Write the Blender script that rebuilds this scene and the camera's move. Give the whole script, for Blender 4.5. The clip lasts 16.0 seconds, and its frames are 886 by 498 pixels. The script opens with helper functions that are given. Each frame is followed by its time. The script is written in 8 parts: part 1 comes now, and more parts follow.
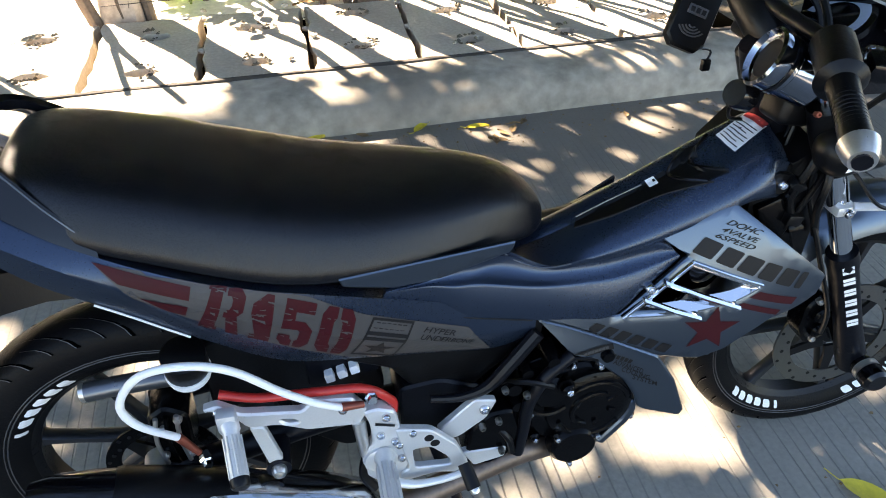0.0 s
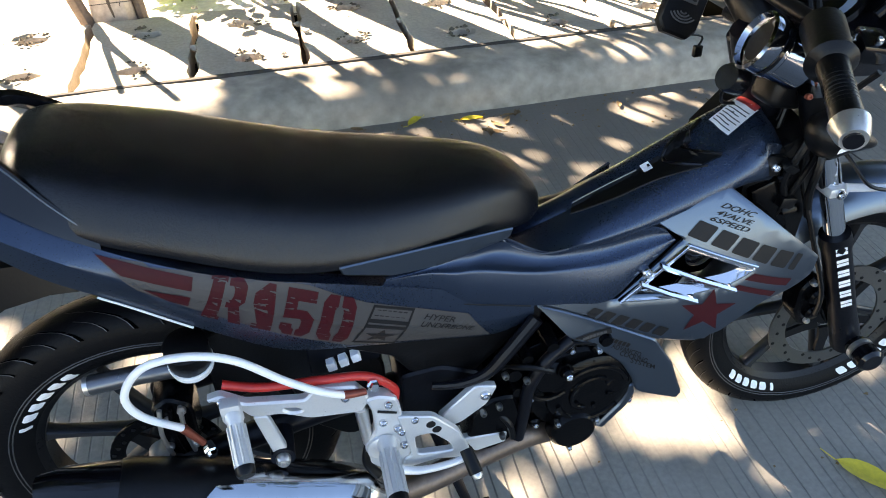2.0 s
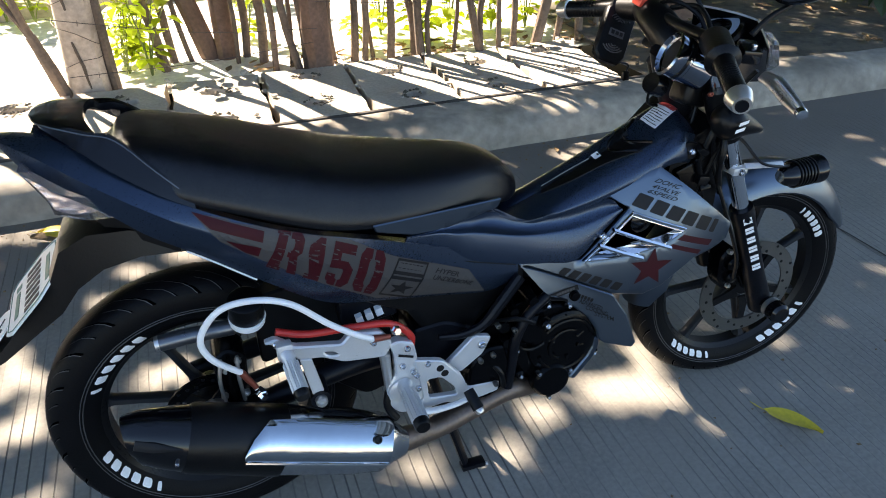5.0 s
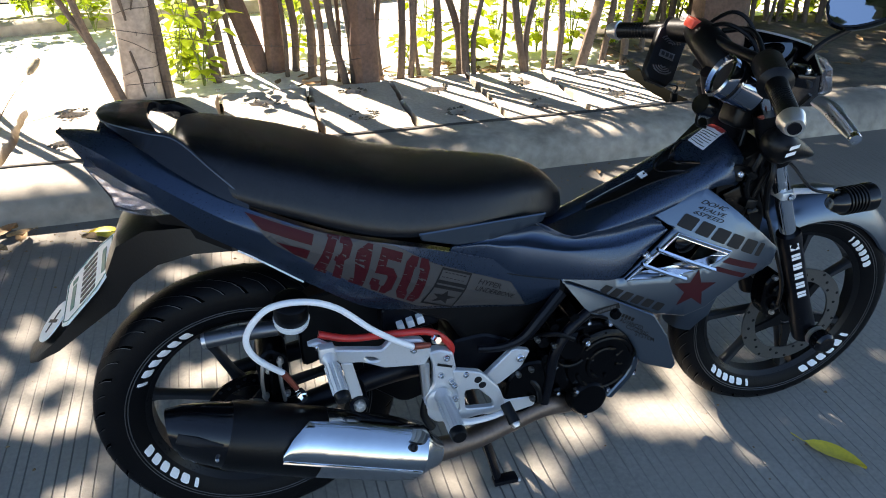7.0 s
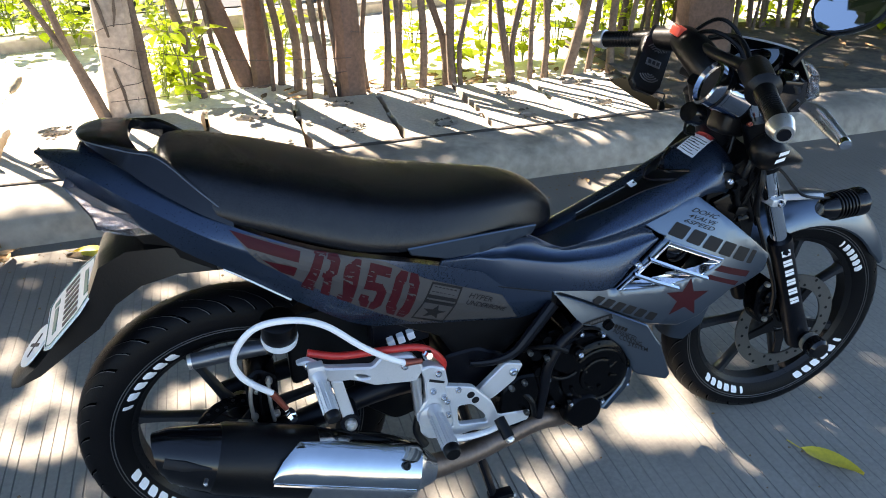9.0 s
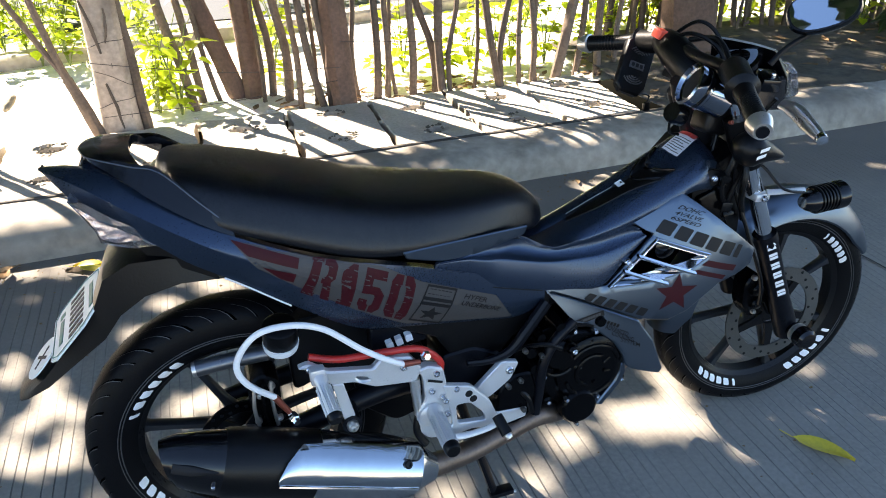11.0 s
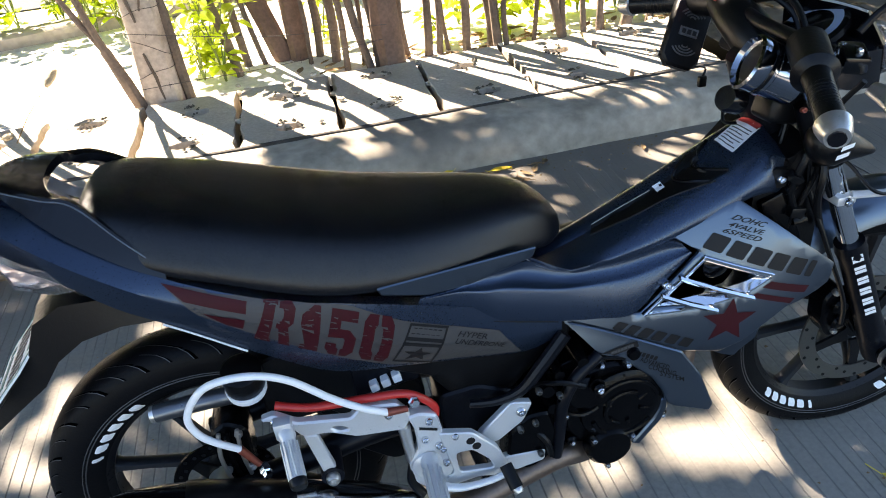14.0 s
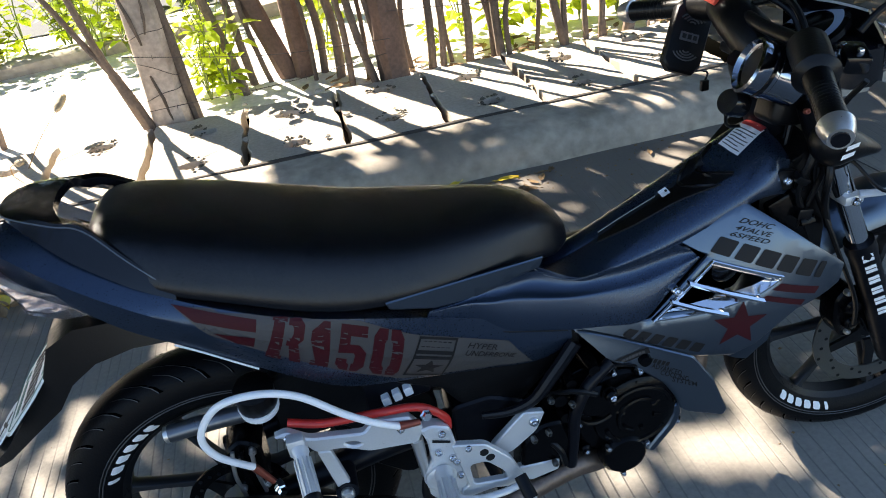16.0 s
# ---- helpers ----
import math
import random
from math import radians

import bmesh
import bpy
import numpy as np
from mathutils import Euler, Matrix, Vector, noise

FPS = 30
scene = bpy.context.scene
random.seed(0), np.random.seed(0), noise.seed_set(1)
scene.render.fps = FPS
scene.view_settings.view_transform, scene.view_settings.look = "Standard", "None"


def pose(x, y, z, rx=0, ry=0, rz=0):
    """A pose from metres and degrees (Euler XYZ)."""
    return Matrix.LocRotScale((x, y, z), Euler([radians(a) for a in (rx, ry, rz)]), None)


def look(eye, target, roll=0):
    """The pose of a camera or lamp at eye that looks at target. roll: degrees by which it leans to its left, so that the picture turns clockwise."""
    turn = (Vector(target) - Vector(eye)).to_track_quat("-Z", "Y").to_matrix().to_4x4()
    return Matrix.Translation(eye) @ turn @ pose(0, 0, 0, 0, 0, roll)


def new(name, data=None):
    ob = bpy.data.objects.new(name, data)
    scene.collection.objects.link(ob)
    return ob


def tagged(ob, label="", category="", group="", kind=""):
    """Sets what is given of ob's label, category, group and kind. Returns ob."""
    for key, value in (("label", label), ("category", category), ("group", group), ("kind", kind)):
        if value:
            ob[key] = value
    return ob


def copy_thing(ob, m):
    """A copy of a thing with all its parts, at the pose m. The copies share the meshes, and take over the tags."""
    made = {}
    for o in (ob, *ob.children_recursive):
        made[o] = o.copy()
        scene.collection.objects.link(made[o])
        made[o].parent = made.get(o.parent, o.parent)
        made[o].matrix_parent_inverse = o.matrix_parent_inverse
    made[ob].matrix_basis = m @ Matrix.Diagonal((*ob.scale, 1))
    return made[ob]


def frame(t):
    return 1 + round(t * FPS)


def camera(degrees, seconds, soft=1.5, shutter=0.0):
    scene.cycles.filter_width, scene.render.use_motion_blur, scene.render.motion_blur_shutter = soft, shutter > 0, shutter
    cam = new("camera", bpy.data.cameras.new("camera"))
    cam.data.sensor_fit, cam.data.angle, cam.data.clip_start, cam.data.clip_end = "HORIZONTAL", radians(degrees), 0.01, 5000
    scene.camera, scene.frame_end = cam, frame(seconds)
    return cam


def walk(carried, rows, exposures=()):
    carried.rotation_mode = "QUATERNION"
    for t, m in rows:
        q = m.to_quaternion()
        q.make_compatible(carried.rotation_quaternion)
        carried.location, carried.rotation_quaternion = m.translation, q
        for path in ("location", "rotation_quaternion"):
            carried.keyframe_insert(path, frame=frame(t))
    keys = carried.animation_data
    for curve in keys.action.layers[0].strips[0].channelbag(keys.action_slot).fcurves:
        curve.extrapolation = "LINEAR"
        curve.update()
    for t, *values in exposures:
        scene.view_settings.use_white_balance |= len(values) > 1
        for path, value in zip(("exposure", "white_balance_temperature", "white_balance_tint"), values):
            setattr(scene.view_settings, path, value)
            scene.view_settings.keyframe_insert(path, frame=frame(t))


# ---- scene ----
cam = camera(63.3, 16.0, 1.0)
PATH = [
    (0, (0.3746, -0.7841, 1.288), (0.7186, 0.7007, -0.007), 0.0),
    (0.5, (0.3823, -0.7863, 1.289), (0.815, 0.6816, 0.001), -1.1),
    (1, (0.375, -0.7977, 1.292), (0.7839, 0.7119, 0.046), -1.4),
    (1.5, (0.3684, -0.8032, 1.294), (0.7409, 0.7216, 0.055), -0.9),
    (2, (0.3658, -0.7973, 1.286), (0.7222, 0.6759, -0.018), -0.7),
    (2.5, (0.3816, -0.8835, 1.283), (0.6922, 0.6343, 0.017), -0.8),
    (3, (0.414, -1.0344, 1.283), (0.5844, 0.498, 0.01), -4.9),
    (3.5, (0.3397, -1.0597, 1.295), (0.5375, 0.5616, 0.14), -4.8),
    (4, (0.2042, -1.0548, 1.291), (0.5443, 0.5525, 0.149), -2.5),
    (4.5, (0.1593, -1.0746, 1.295), (0.6949, 0.4967, 0.18), 0.6),
    (4.7, (0.162, -1.0764, 1.299), (0.7391, 0.4763, 0.179), 0.7),
    (6.8, (0.1405, -1.0943, 1.296), (0.6409, 0.5302, 0.242), 0.7),
    (7, (0.1381, -1.0916, 1.291), (0.6342, 0.5248, 0.222), 1.3),
    (7.5, (0.1373, -1.0831, 1.287), (0.6222, 0.5301, 0.209), 1.1),
    (8, (0.1368, -1.085, 1.284), (0.6706, 0.5252, 0.226), 2.9),
    (8.5, (0.143, -1.0774, 1.286), (0.8093, 0.5017, 0.255), 5.0),
    (9, (0.1448, -1.0748, 1.287), (0.6706, 0.548, 0.243), 0.6),
    (9.2, (0.1406, -1.0861, 1.294), (0.6419, 0.5641, 0.282), -0.3),
    (11.3, (0.1355, -1.1086, 1.306), (0.701, 0.5075, 0.272), -1.2),
    (11.5, (0.1391, -1.1106, 1.309), (0.7394, 0.5001, 0.286), -1.0),
    (12, (0.1403, -1.0912, 1.303), (0.7556, 0.4874, 0.239), -0.6),
    (12.5, (0.2269, -0.9791, 1.294), (0.6549, 0.5512, 0.078), -3.9),
    (13, (0.3364, -0.9085, 1.28), (0.6031, 0.6234, 0.023), -6.4),
    (13.5, (0.3557, -0.9024, 1.289), (0.7083, 0.6631, 0.096), -7.9),
    (14, (0.3586, -0.9031, 1.289), (0.6353, 0.7069, 0.134), -6.1),
    (14.5, (0.3689, -0.8997, 1.292), (0.6779, 0.7336, 0.18), -7.5),
    (15, (0.3714, -0.8983, 1.288), (0.6434, 0.7213, 0.147), -7.6),
    (15.5, (0.3715, -0.9015, 1.287), (0.6393, 0.7214, 0.15), -8.0),
    (16, (0.3642, -0.9057, 1.293), (0.6178, 0.7262, 0.165), -8.4),
]
EXPOSURES = [(0.0, 3.19, 8000, 14), (2.0, 3.18, 8000, 14), (3.0, 3.43, 8250, 14), (3.5, 3.27, 7950, 14), (4.5, 2.62, 7400, 13), (7.0, 2.43, 6950, 13), (9.0, 2.79, 7150, 14), (11.5, 2.74, 7050, 13), (12.5, 2.98, 7650, 13), (13.0, 3.10, 7850, 13), (14.0, 2.80, 7350, 14), (16.0, 2.36, 6900, 12)]
walk(cam, [(t, look(eye, target, roll)) for t, eye, target, roll in PATH], EXPOSURES)

# ---- light ----
SUN_AZ, SUN_EL = Vector((-0.56, 0.83, 0)).normalized(), radians(40)
world = bpy.data.worlds.new("sky")
scene.world = world
world.use_nodes = True
wn = world.node_tree.nodes
sky = wn.new("ShaderNodeTexSky")
sky.sky_type, sky.sun_disc = "NISHITA", False
sky.sun_elevation, sky.sun_rotation = SUN_EL, math.atan2(SUN_AZ.x, SUN_AZ.y)
sky.air_density, sky.dust_density, sky.ozone_density = 1.0, 0.1, 4.0
wn["Background"].inputs["Strength"].default_value = 0.074
world.node_tree.links.new(sky.outputs[0], wn["Background"].inputs["Color"])
sun_data = bpy.data.lights.new("sun", "SUN")
sun_data.energy, sun_data.angle, sun_data.color = 5.0, radians(0.55), (1.0, 0.93, 0.83)
sun_way = SUN_AZ * math.cos(SUN_EL) + Vector((0, 0, math.sin(SUN_EL)))
new("sun", sun_data).matrix_world = look(sun_way * 20, (0, 0, 0))


# ---- materials ----
def mat(name, col, rough=0.5, metal=0.0, var=0.12, scale=8.0, fine=120.0, bump=0.1, spec=0.5, coat=0.0, rvar=0.08, emit=None, trans=0.0, dirt=0.0, dirt_col=(0.3, 0.26, 0.2), rand=0.0):
    m = bpy.data.materials.new(name)
    m.use_nodes = True
    nt = m.node_tree
    n, ln = nt.nodes, nt.links
    p = n["Principled BSDF"]
    tc = n.new("ShaderNodeTexCoord")
    big, small = n.new("ShaderNodeTexNoise"), n.new("ShaderNodeTexNoise")
    big.inputs["Scale"].default_value, big.inputs["Detail"].default_value = scale, 5
    small.inputs["Scale"].default_value, small.inputs["Detail"].default_value = fine, 3
    ln.new(tc.outputs["Object"], big.inputs["Vector"])
    ln.new(tc.outputs["Object"], small.inputs["Vector"])
    add = n.new("ShaderNodeMath")
    add.operation = "ADD"
    ln.new(big.outputs["Fac"], add.inputs[0])
    ln.new(small.outputs["Fac"], add.inputs[1])
    ramp = n.new("ShaderNodeMapRange")
    ramp.inputs["From Min"].default_value, ramp.inputs["From Max"].default_value = 0.6, 1.4
    ramp.inputs["To Min"].default_value, ramp.inputs["To Max"].default_value = 1 - var, 1 + var
    ln.new(add.outputs[0], ramp.inputs["Value"])
    mul = n.new("ShaderNodeVectorMath")
    mul.operation = "SCALE"
    mul.inputs[0].default_value = col
    fac = ramp.outputs[0]
    if rand:
        oi = n.new("ShaderNodeObjectInfo")
        rr = n.new("ShaderNodeMapRange")
        rr.inputs["To Min"].default_value, rr.inputs["To Max"].default_value = 1 - rand, 1 + rand
        ln.new(oi.outputs["Random"], rr.inputs["Value"])
        mm = n.new("ShaderNodeMath")
        mm.operation = "MULTIPLY"
        ln.new(fac, mm.inputs[0])
        ln.new(rr.outputs[0], mm.inputs[1])
        fac = mm.outputs[0]
    ln.new(fac, mul.inputs["Scale"])
    colour = mul.outputs[0]
    if dirt:
        dn = n.new("ShaderNodeTexNoise")
        dn.inputs["Scale"].default_value, dn.inputs["Detail"].default_value = scale * 0.6, 8
        ln.new(tc.outputs["Object"], dn.inputs["Vector"])
        dr = n.new("ShaderNodeMapRange")
        dr.inputs["From Min"].default_value, dr.inputs["From Max"].default_value = 0.48, 0.72
        dr.inputs["To Max"].default_value = dirt
        ln.new(dn.outputs["Fac"], dr.inputs["Value"])
        mix = n.new("ShaderNodeMix")
        mix.data_type = "RGBA"
        mix.inputs["B"].default_value = (*dirt_col, 1)
        ln.new(dr.outputs[0], mix.inputs["Factor"])
        ln.new(colour, mix.inputs["A"])
        colour = mix.outputs["Result"]
    ln.new(colour, p.inputs["Base Color"])
    rmap = n.new("ShaderNodeMapRange")
    rmap.inputs["From Min"].default_value, rmap.inputs["From Max"].default_value = 0.6, 1.4
    rmap.inputs["To Min"].default_value, rmap.inputs["To Max"].default_value = max(0.02, rough - rvar), min(1, rough + rvar)
    ln.new(add.outputs[0], rmap.inputs["Value"])
    ln.new(rmap.outputs[0], p.inputs["Roughness"])
    p.inputs["Metallic"].default_value = metal
    p.inputs["Specular IOR Level"].default_value = spec
    p.inputs["Coat Weight"].default_value = coat
    p.inputs["Coat Roughness"].default_value = 0.08
    p.inputs["Transmission Weight"].default_value = trans
    if emit:
        p.inputs["Emission Color"].default_value, p.inputs["Emission Strength"].default_value = (*emit[0], 1), emit[1]
    if bump:
        b = n.new("ShaderNodeBump")
        b.inputs["Strength"].default_value, b.inputs["Distance"].default_value = bump, 0.002
        ln.new(small.outputs["Fac"], b.inputs["Height"])
        ln.new(b.outputs[0], p.inputs["Normal"])
    return m


def mat_leaf(name, col, back=0.6):
    m = mat(name, col, 0.45, 0, 0.35, 6, 60, 0.2)
    nt = m.node_tree
    n, ln = nt.nodes, nt.links
    p = n["Principled BSDF"]
    geo = n.new("ShaderNodeNewGeometry")
    hue = n.new("ShaderNodeHueSaturation")
    rr = n.new("ShaderNodeMapRange")
    rr.inputs["To Min"].default_value, rr.inputs["To Max"].default_value = 0.55, 1.5
    ln.new(geo.outputs["Random Per Island"], rr.inputs["Value"])
    ln.new(rr.outputs[0], hue.inputs["Value"])
    src = p.inputs["Base Color"].links[0].from_socket
    ln.new(src, hue.inputs["Color"])
    ln.new(hue.outputs[0], p.inputs["Base Color"])
    tl = n.new("ShaderNodeBsdfTranslucent")
    ln.new(hue.outputs[0], tl.inputs["Color"])
    mx = n.new("ShaderNodeMixShader")
    mx.inputs[0].default_value = back
    ln.new(p.outputs[0], mx.inputs[1])
    ln.new(tl.outputs[0], mx.inputs[2])
    ln.new(mx.outputs[0], n["Material Output"].inputs["Surface"])
    return m


def mat_road(name):
    m = mat(name, (0.246, 0.224, 0.192), 0.85, 0, 0.26, 4.5, 90, 0.35, dirt=0.5, dirt_col=(0.27, 0.24, 0.2))
    nt = m.node_tree
    n, ln = nt.nodes, nt.links
    p = n["Principled BSDF"]
    tc = n.new("ShaderNodeTexCoord")
    wob = n.new("ShaderNodeTexNoise")
    wob.inputs["Scale"].default_value = 3.0
    mp = n.new("ShaderNodeMapping")
    mp.inputs["Scale"].default_value = (1, 0.012, 1)
    ln.new(tc.outputs["Object"], wob.inputs["Vector"])
    ln.new(tc.outputs["Object"], mp.inputs["Vector"])
    sc = n.new("ShaderNodeVectorMath")
    sc.operation = "SCALE"
    sc.inputs["Scale"].default_value = 0.006
    ln.new(wob.outputs["Color"], sc.inputs[0])
    ad = n.new("ShaderNodeVectorMath")
    ln.new(mp.outputs[0], ad.inputs[0])
    ln.new(sc.outputs[0], ad.inputs[1])
    sep = n.new("ShaderNodeSeparateXYZ")
    ln.new(ad.outputs[0], sep.inputs[0])
    vor = n.new("ShaderNodeTexVoronoi")
    vor.voronoi_dimensions, vor.feature = "1D", "DISTANCE_TO_EDGE"
    vor.inputs["Scale"].default_value, vor.inputs["Randomness"].default_value = 34, 1.0
    ln.new(sep.outputs[0], vor.inputs["W"])
    # worn patches where the tining has faded
    wear = n.new("ShaderNodeTexNoise")
    wear.inputs["Scale"].default_value, wear.inputs["Detail"].default_value = 2.3, 4
    ln.new(tc.outputs["Object"], wear.inputs["Vector"])
    wr = n.new("ShaderNodeMapRange")
    wr.inputs["From Min"].default_value, wr.inputs["From Max"].default_value = 0.40, 0.66
    wr.inputs["To Min"].default_value, wr.inputs["To Max"].default_value = 0.14, 1.0
    ln.new(wear.outputs["Fac"], wr.inputs["Value"])
    gr = n.new("ShaderNodeMapRange")
    gr.inputs["From Min"].default_value, gr.inputs["From Max"].default_value = 0.03, 0.085
    gr.inputs["To Min"].default_value, gr.inputs["To Max"].default_value = 1, 0
    ln.new(vor.outputs["Distance"], gr.inputs["Value"])
    mm = n.new("ShaderNodeMath")
    mm.operation = "MULTIPLY"
    ln.new(gr.outputs[0], mm.inputs[0])
    # the tining is rubbed away towards the gutter and along the wheel track
    place = n.new("ShaderNodeSeparateXYZ")
    ln.new(tc.outputs["Object"], place.inputs[0])
    keep = wr.outputs[0]
    for axis, a, b, least in (("Y", 1.0, 1.25, 0.2), ("X", 0.5, 1.3, 0.5)):
        fade = n.new("ShaderNodeMapRange")
        fade.inputs["From Min"].default_value, fade.inputs["From Max"].default_value = a, b
        fade.inputs["To Min"].default_value, fade.inputs["To Max"].default_value = 1.0, least
        ln.new(place.outputs[axis], fade.inputs["Value"])
        rub = n.new("ShaderNodeMath")
        rub.operation = "MULTIPLY"
        ln.new(keep, rub.inputs[0])
        ln.new(fade.outputs[0], rub.inputs[1])
        keep = rub.outputs[0]
    ln.new(keep, mm.inputs[1])
    mix = n.new("ShaderNodeMix")
    mix.data_type = "RGBA"
    mix.inputs["B"].default_value = (0.075, 0.07, 0.065, 1)
    src = p.inputs["Base Color"].links[0].from_socket
    half = n.new("ShaderNodeMath")
    half.operation = "MULTIPLY"
    half.inputs[1].default_value = 0.88
    ln.new(mm.outputs[0], half.inputs[0])
    ln.new(half.outputs[0], mix.inputs["Factor"])
    ln.new(src, mix.inputs["A"])
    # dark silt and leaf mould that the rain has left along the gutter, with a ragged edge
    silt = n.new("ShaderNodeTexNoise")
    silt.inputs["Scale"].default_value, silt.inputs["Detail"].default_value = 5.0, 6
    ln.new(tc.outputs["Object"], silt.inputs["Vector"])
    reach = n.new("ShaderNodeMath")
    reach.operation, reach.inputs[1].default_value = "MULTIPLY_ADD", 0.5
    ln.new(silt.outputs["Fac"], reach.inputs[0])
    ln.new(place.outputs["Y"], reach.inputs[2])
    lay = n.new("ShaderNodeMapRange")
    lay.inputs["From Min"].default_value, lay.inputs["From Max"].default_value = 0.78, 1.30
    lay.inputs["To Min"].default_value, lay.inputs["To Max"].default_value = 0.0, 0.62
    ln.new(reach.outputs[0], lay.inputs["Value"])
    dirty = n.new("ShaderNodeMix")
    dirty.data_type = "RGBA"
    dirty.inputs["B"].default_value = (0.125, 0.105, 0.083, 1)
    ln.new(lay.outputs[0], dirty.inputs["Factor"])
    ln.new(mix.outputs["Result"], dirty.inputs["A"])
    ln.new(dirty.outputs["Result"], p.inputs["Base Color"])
    b = n.new("ShaderNodeBump")
    b.inputs["Strength"].default_value, b.inputs["Distance"].default_value = 0.8, 0.004
    b.invert = True
    ln.new(mm.outputs[0], b.inputs["Height"])
    ln.new(p.inputs["Normal"].links[0].from_socket, b.inputs["Normal"])
    ln.new(b.outputs[0], p.inputs["Normal"])
    return m


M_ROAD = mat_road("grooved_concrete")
M_KERB = mat("kerb_concrete", (0.345, 0.302, 0.245), 0.85, 0, 0.46, 3.5, 22, 0.6, dirt=0.85, dirt_col=(0.16, 0.135, 0.11))
M_SLAB = mat("slab_concrete", (0.475, 0.41, 0.325), 0.9, 0, 0.22, 5, 80, 0.6, dirt=0.5, dirt_col=(0.26, 0.2, 0.16), rand=0.12)
M_SOIL = mat("pale_soil", (0.80, 0.77, 0.71), 0.95, 0, 0.25, 3, 45, 0.8, dirt=0.4, dirt_col=(0.33, 0.27, 0.2))
M_DARKSOIL = mat("dark_soil", (0.10, 0.085, 0.062), 0.95, 0, 0.6, 9, 30, 1.5, dirt=0.7, dirt_col=(0.20, 0.15, 0.10))
M_ASPHALT = mat("asphalt", (0.06, 0.065, 0.075), 0.9, 0, 0.3, 3, 160, 0.6)
M_HOLE = mat("hole_dark", (0.05, 0.042, 0.035), 0.95, 0, 0.4, 12, 60, 0.6)
M_BARK = mat("fence_bark", (0.14, 0.10, 0.072), 0.9, 0, 0.4, 12, 70, 0.9, rand=0.25)
M_TRUNK = mat("trunk_bark", (0.14, 0.085, 0.06), 0.9, 0, 0.4, 9, 60, 0.9, rand=0.15)
M_POST = mat("weathered_post", (0.46, 0.37, 0.29), 0.9, 0, 0.35, 7, 50, 0.9, dirt=0.85, dirt_col=(0.17, 0.11, 0.075))
M_WIRE = mat("rusty_wire", (0.09, 0.07, 0.06), 0.6, 0.6, 0.3, 30, 200, 0.2)
M_GREEN = mat_leaf("weed_leaf", (0.40, 0.50, 0.03), 0.7)
M_FARLEAF = mat_leaf("far_leaf", (0.05, 0.085, 0.02), 0.35)
M_CANOPY = mat_leaf("canopy_leaf", (0.030, 0.055, 0.015), 0.18)
M_YELLOW = mat("yellow_leaf", (0.62, 0.47, 0.04), 0.6, 0, 0.2, 20, 120, 0.3)
M_DRY = mat("dry_leaf", (0.27, 0.17, 0.08), 0.85, 0, 0.4, 20, 120, 0.4, rand=0.4)
M_SEED = mat("seed_fluff", (0.30, 0.25, 0.17), 0.9, 0, 0.4, 60, 200, 0.5)
M_STEM = mat("weed_stem", (0.16, 0.2, 0.05), 0.7, 0, 0.3, 20, 90, 0.3)

M_BODY = mat("matte_grey_paint", (0.026, 0.043, 0.076), 0.30, 0.72, 0.10, 3, 400, 0.05, coat=0.2)
M_SILVER = mat("silver_grey_paint", (0.088, 0.115, 0.152), 0.31, 0.93, 0.04, 3, 500, 0.02, coat=0.2, rvar=0.03)
M_DECALGREY = mat("grey_decal", (0.056, 0.054, 0.054), 0.5, 0.1, 0.06, 5, 300, 0.04, spec=0.25)
M_PLASTIC = mat("black_plastic", (0.0025, 0.0025, 0.003), 0.36, 0, 0.2, 8, 200, 0.15, spec=0.24)
M_GLOSS = mat("gloss_black", (0.003, 0.003, 0.004), 0.15, 0, 0.1, 6, 150, 0.02, spec=0.4, coat=0.1)
M_SEAT = mat("seat_vinyl", (0.004, 0.0045, 0.0065), 0.30, 0, 0.2, 5, 900, 0.22, spec=0.37, rvar=0.1)
M_RUBBER = mat("tyre_rubber", (0.0035, 0.0035, 0.0042), 0.48, 0, 0.25, 9, 250, 0.25, dirt=0.2, dirt_col=(0.008, 0.0078, 0.008), spec=0.11)
M_RUBEDGE = mat("pale_rubber", (0.05, 0.05, 0.053), 0.6, 0, 0.3, 20, 250, 0.1)
M_TREAD = mat("tread_groove", (0.001, 0.001, 0.001), 1.0, 0, 0.2, 9, 250, 0.1, spec=0.0)
M_WHEEL = mat("black_alloy", (0.007, 0.007, 0.008), 0.32, 0.1, 0.15, 9, 250, 0.1, spec=0.22)
M_DISC = mat("disc_steel", (0.17, 0.168, 0.16), 0.38, 0.9, 0.15, 12, 300, 0.1)
M_ALLOY = mat("satin_alloy", (0.64, 0.62, 0.59), 0.32, 0.9, 0.08, 9, 300, 0.08)
M_ALU = mat("anodised_silver", (0.60, 0.60, 0.60), 0.34, 0.35, 0.06, 6, 400, 0.05)
M_STEEL = mat("stainless", (0.60, 0.61, 0.63), 0.16, 1.0, 0.08, 4, 260, 0.03, rvar=0.06)
M_CHROME = mat("chrome", (0.80, 0.81, 0.83), 0.07, 1.0, 0.04, 6, 200, 0.0, rvar=0.03)
M_CAST = mat("cast_spoke", (0.055, 0.058, 0.064), 0.34, 0.75, 0.08, 9, 120, 0.05, rvar=0.05)
M_SPOKE = mat("spoke_grey", (0.15, 0.157, 0.17), 0.30, 0.8, 0.05, 9, 60, 0.0, rvar=0.04)
M_DARKCHROME = mat("smoked_chrome", (0.30, 0.32, 0.36), 0.08, 1.0, 0.06, 6, 200, 0.0, rvar=0.03)
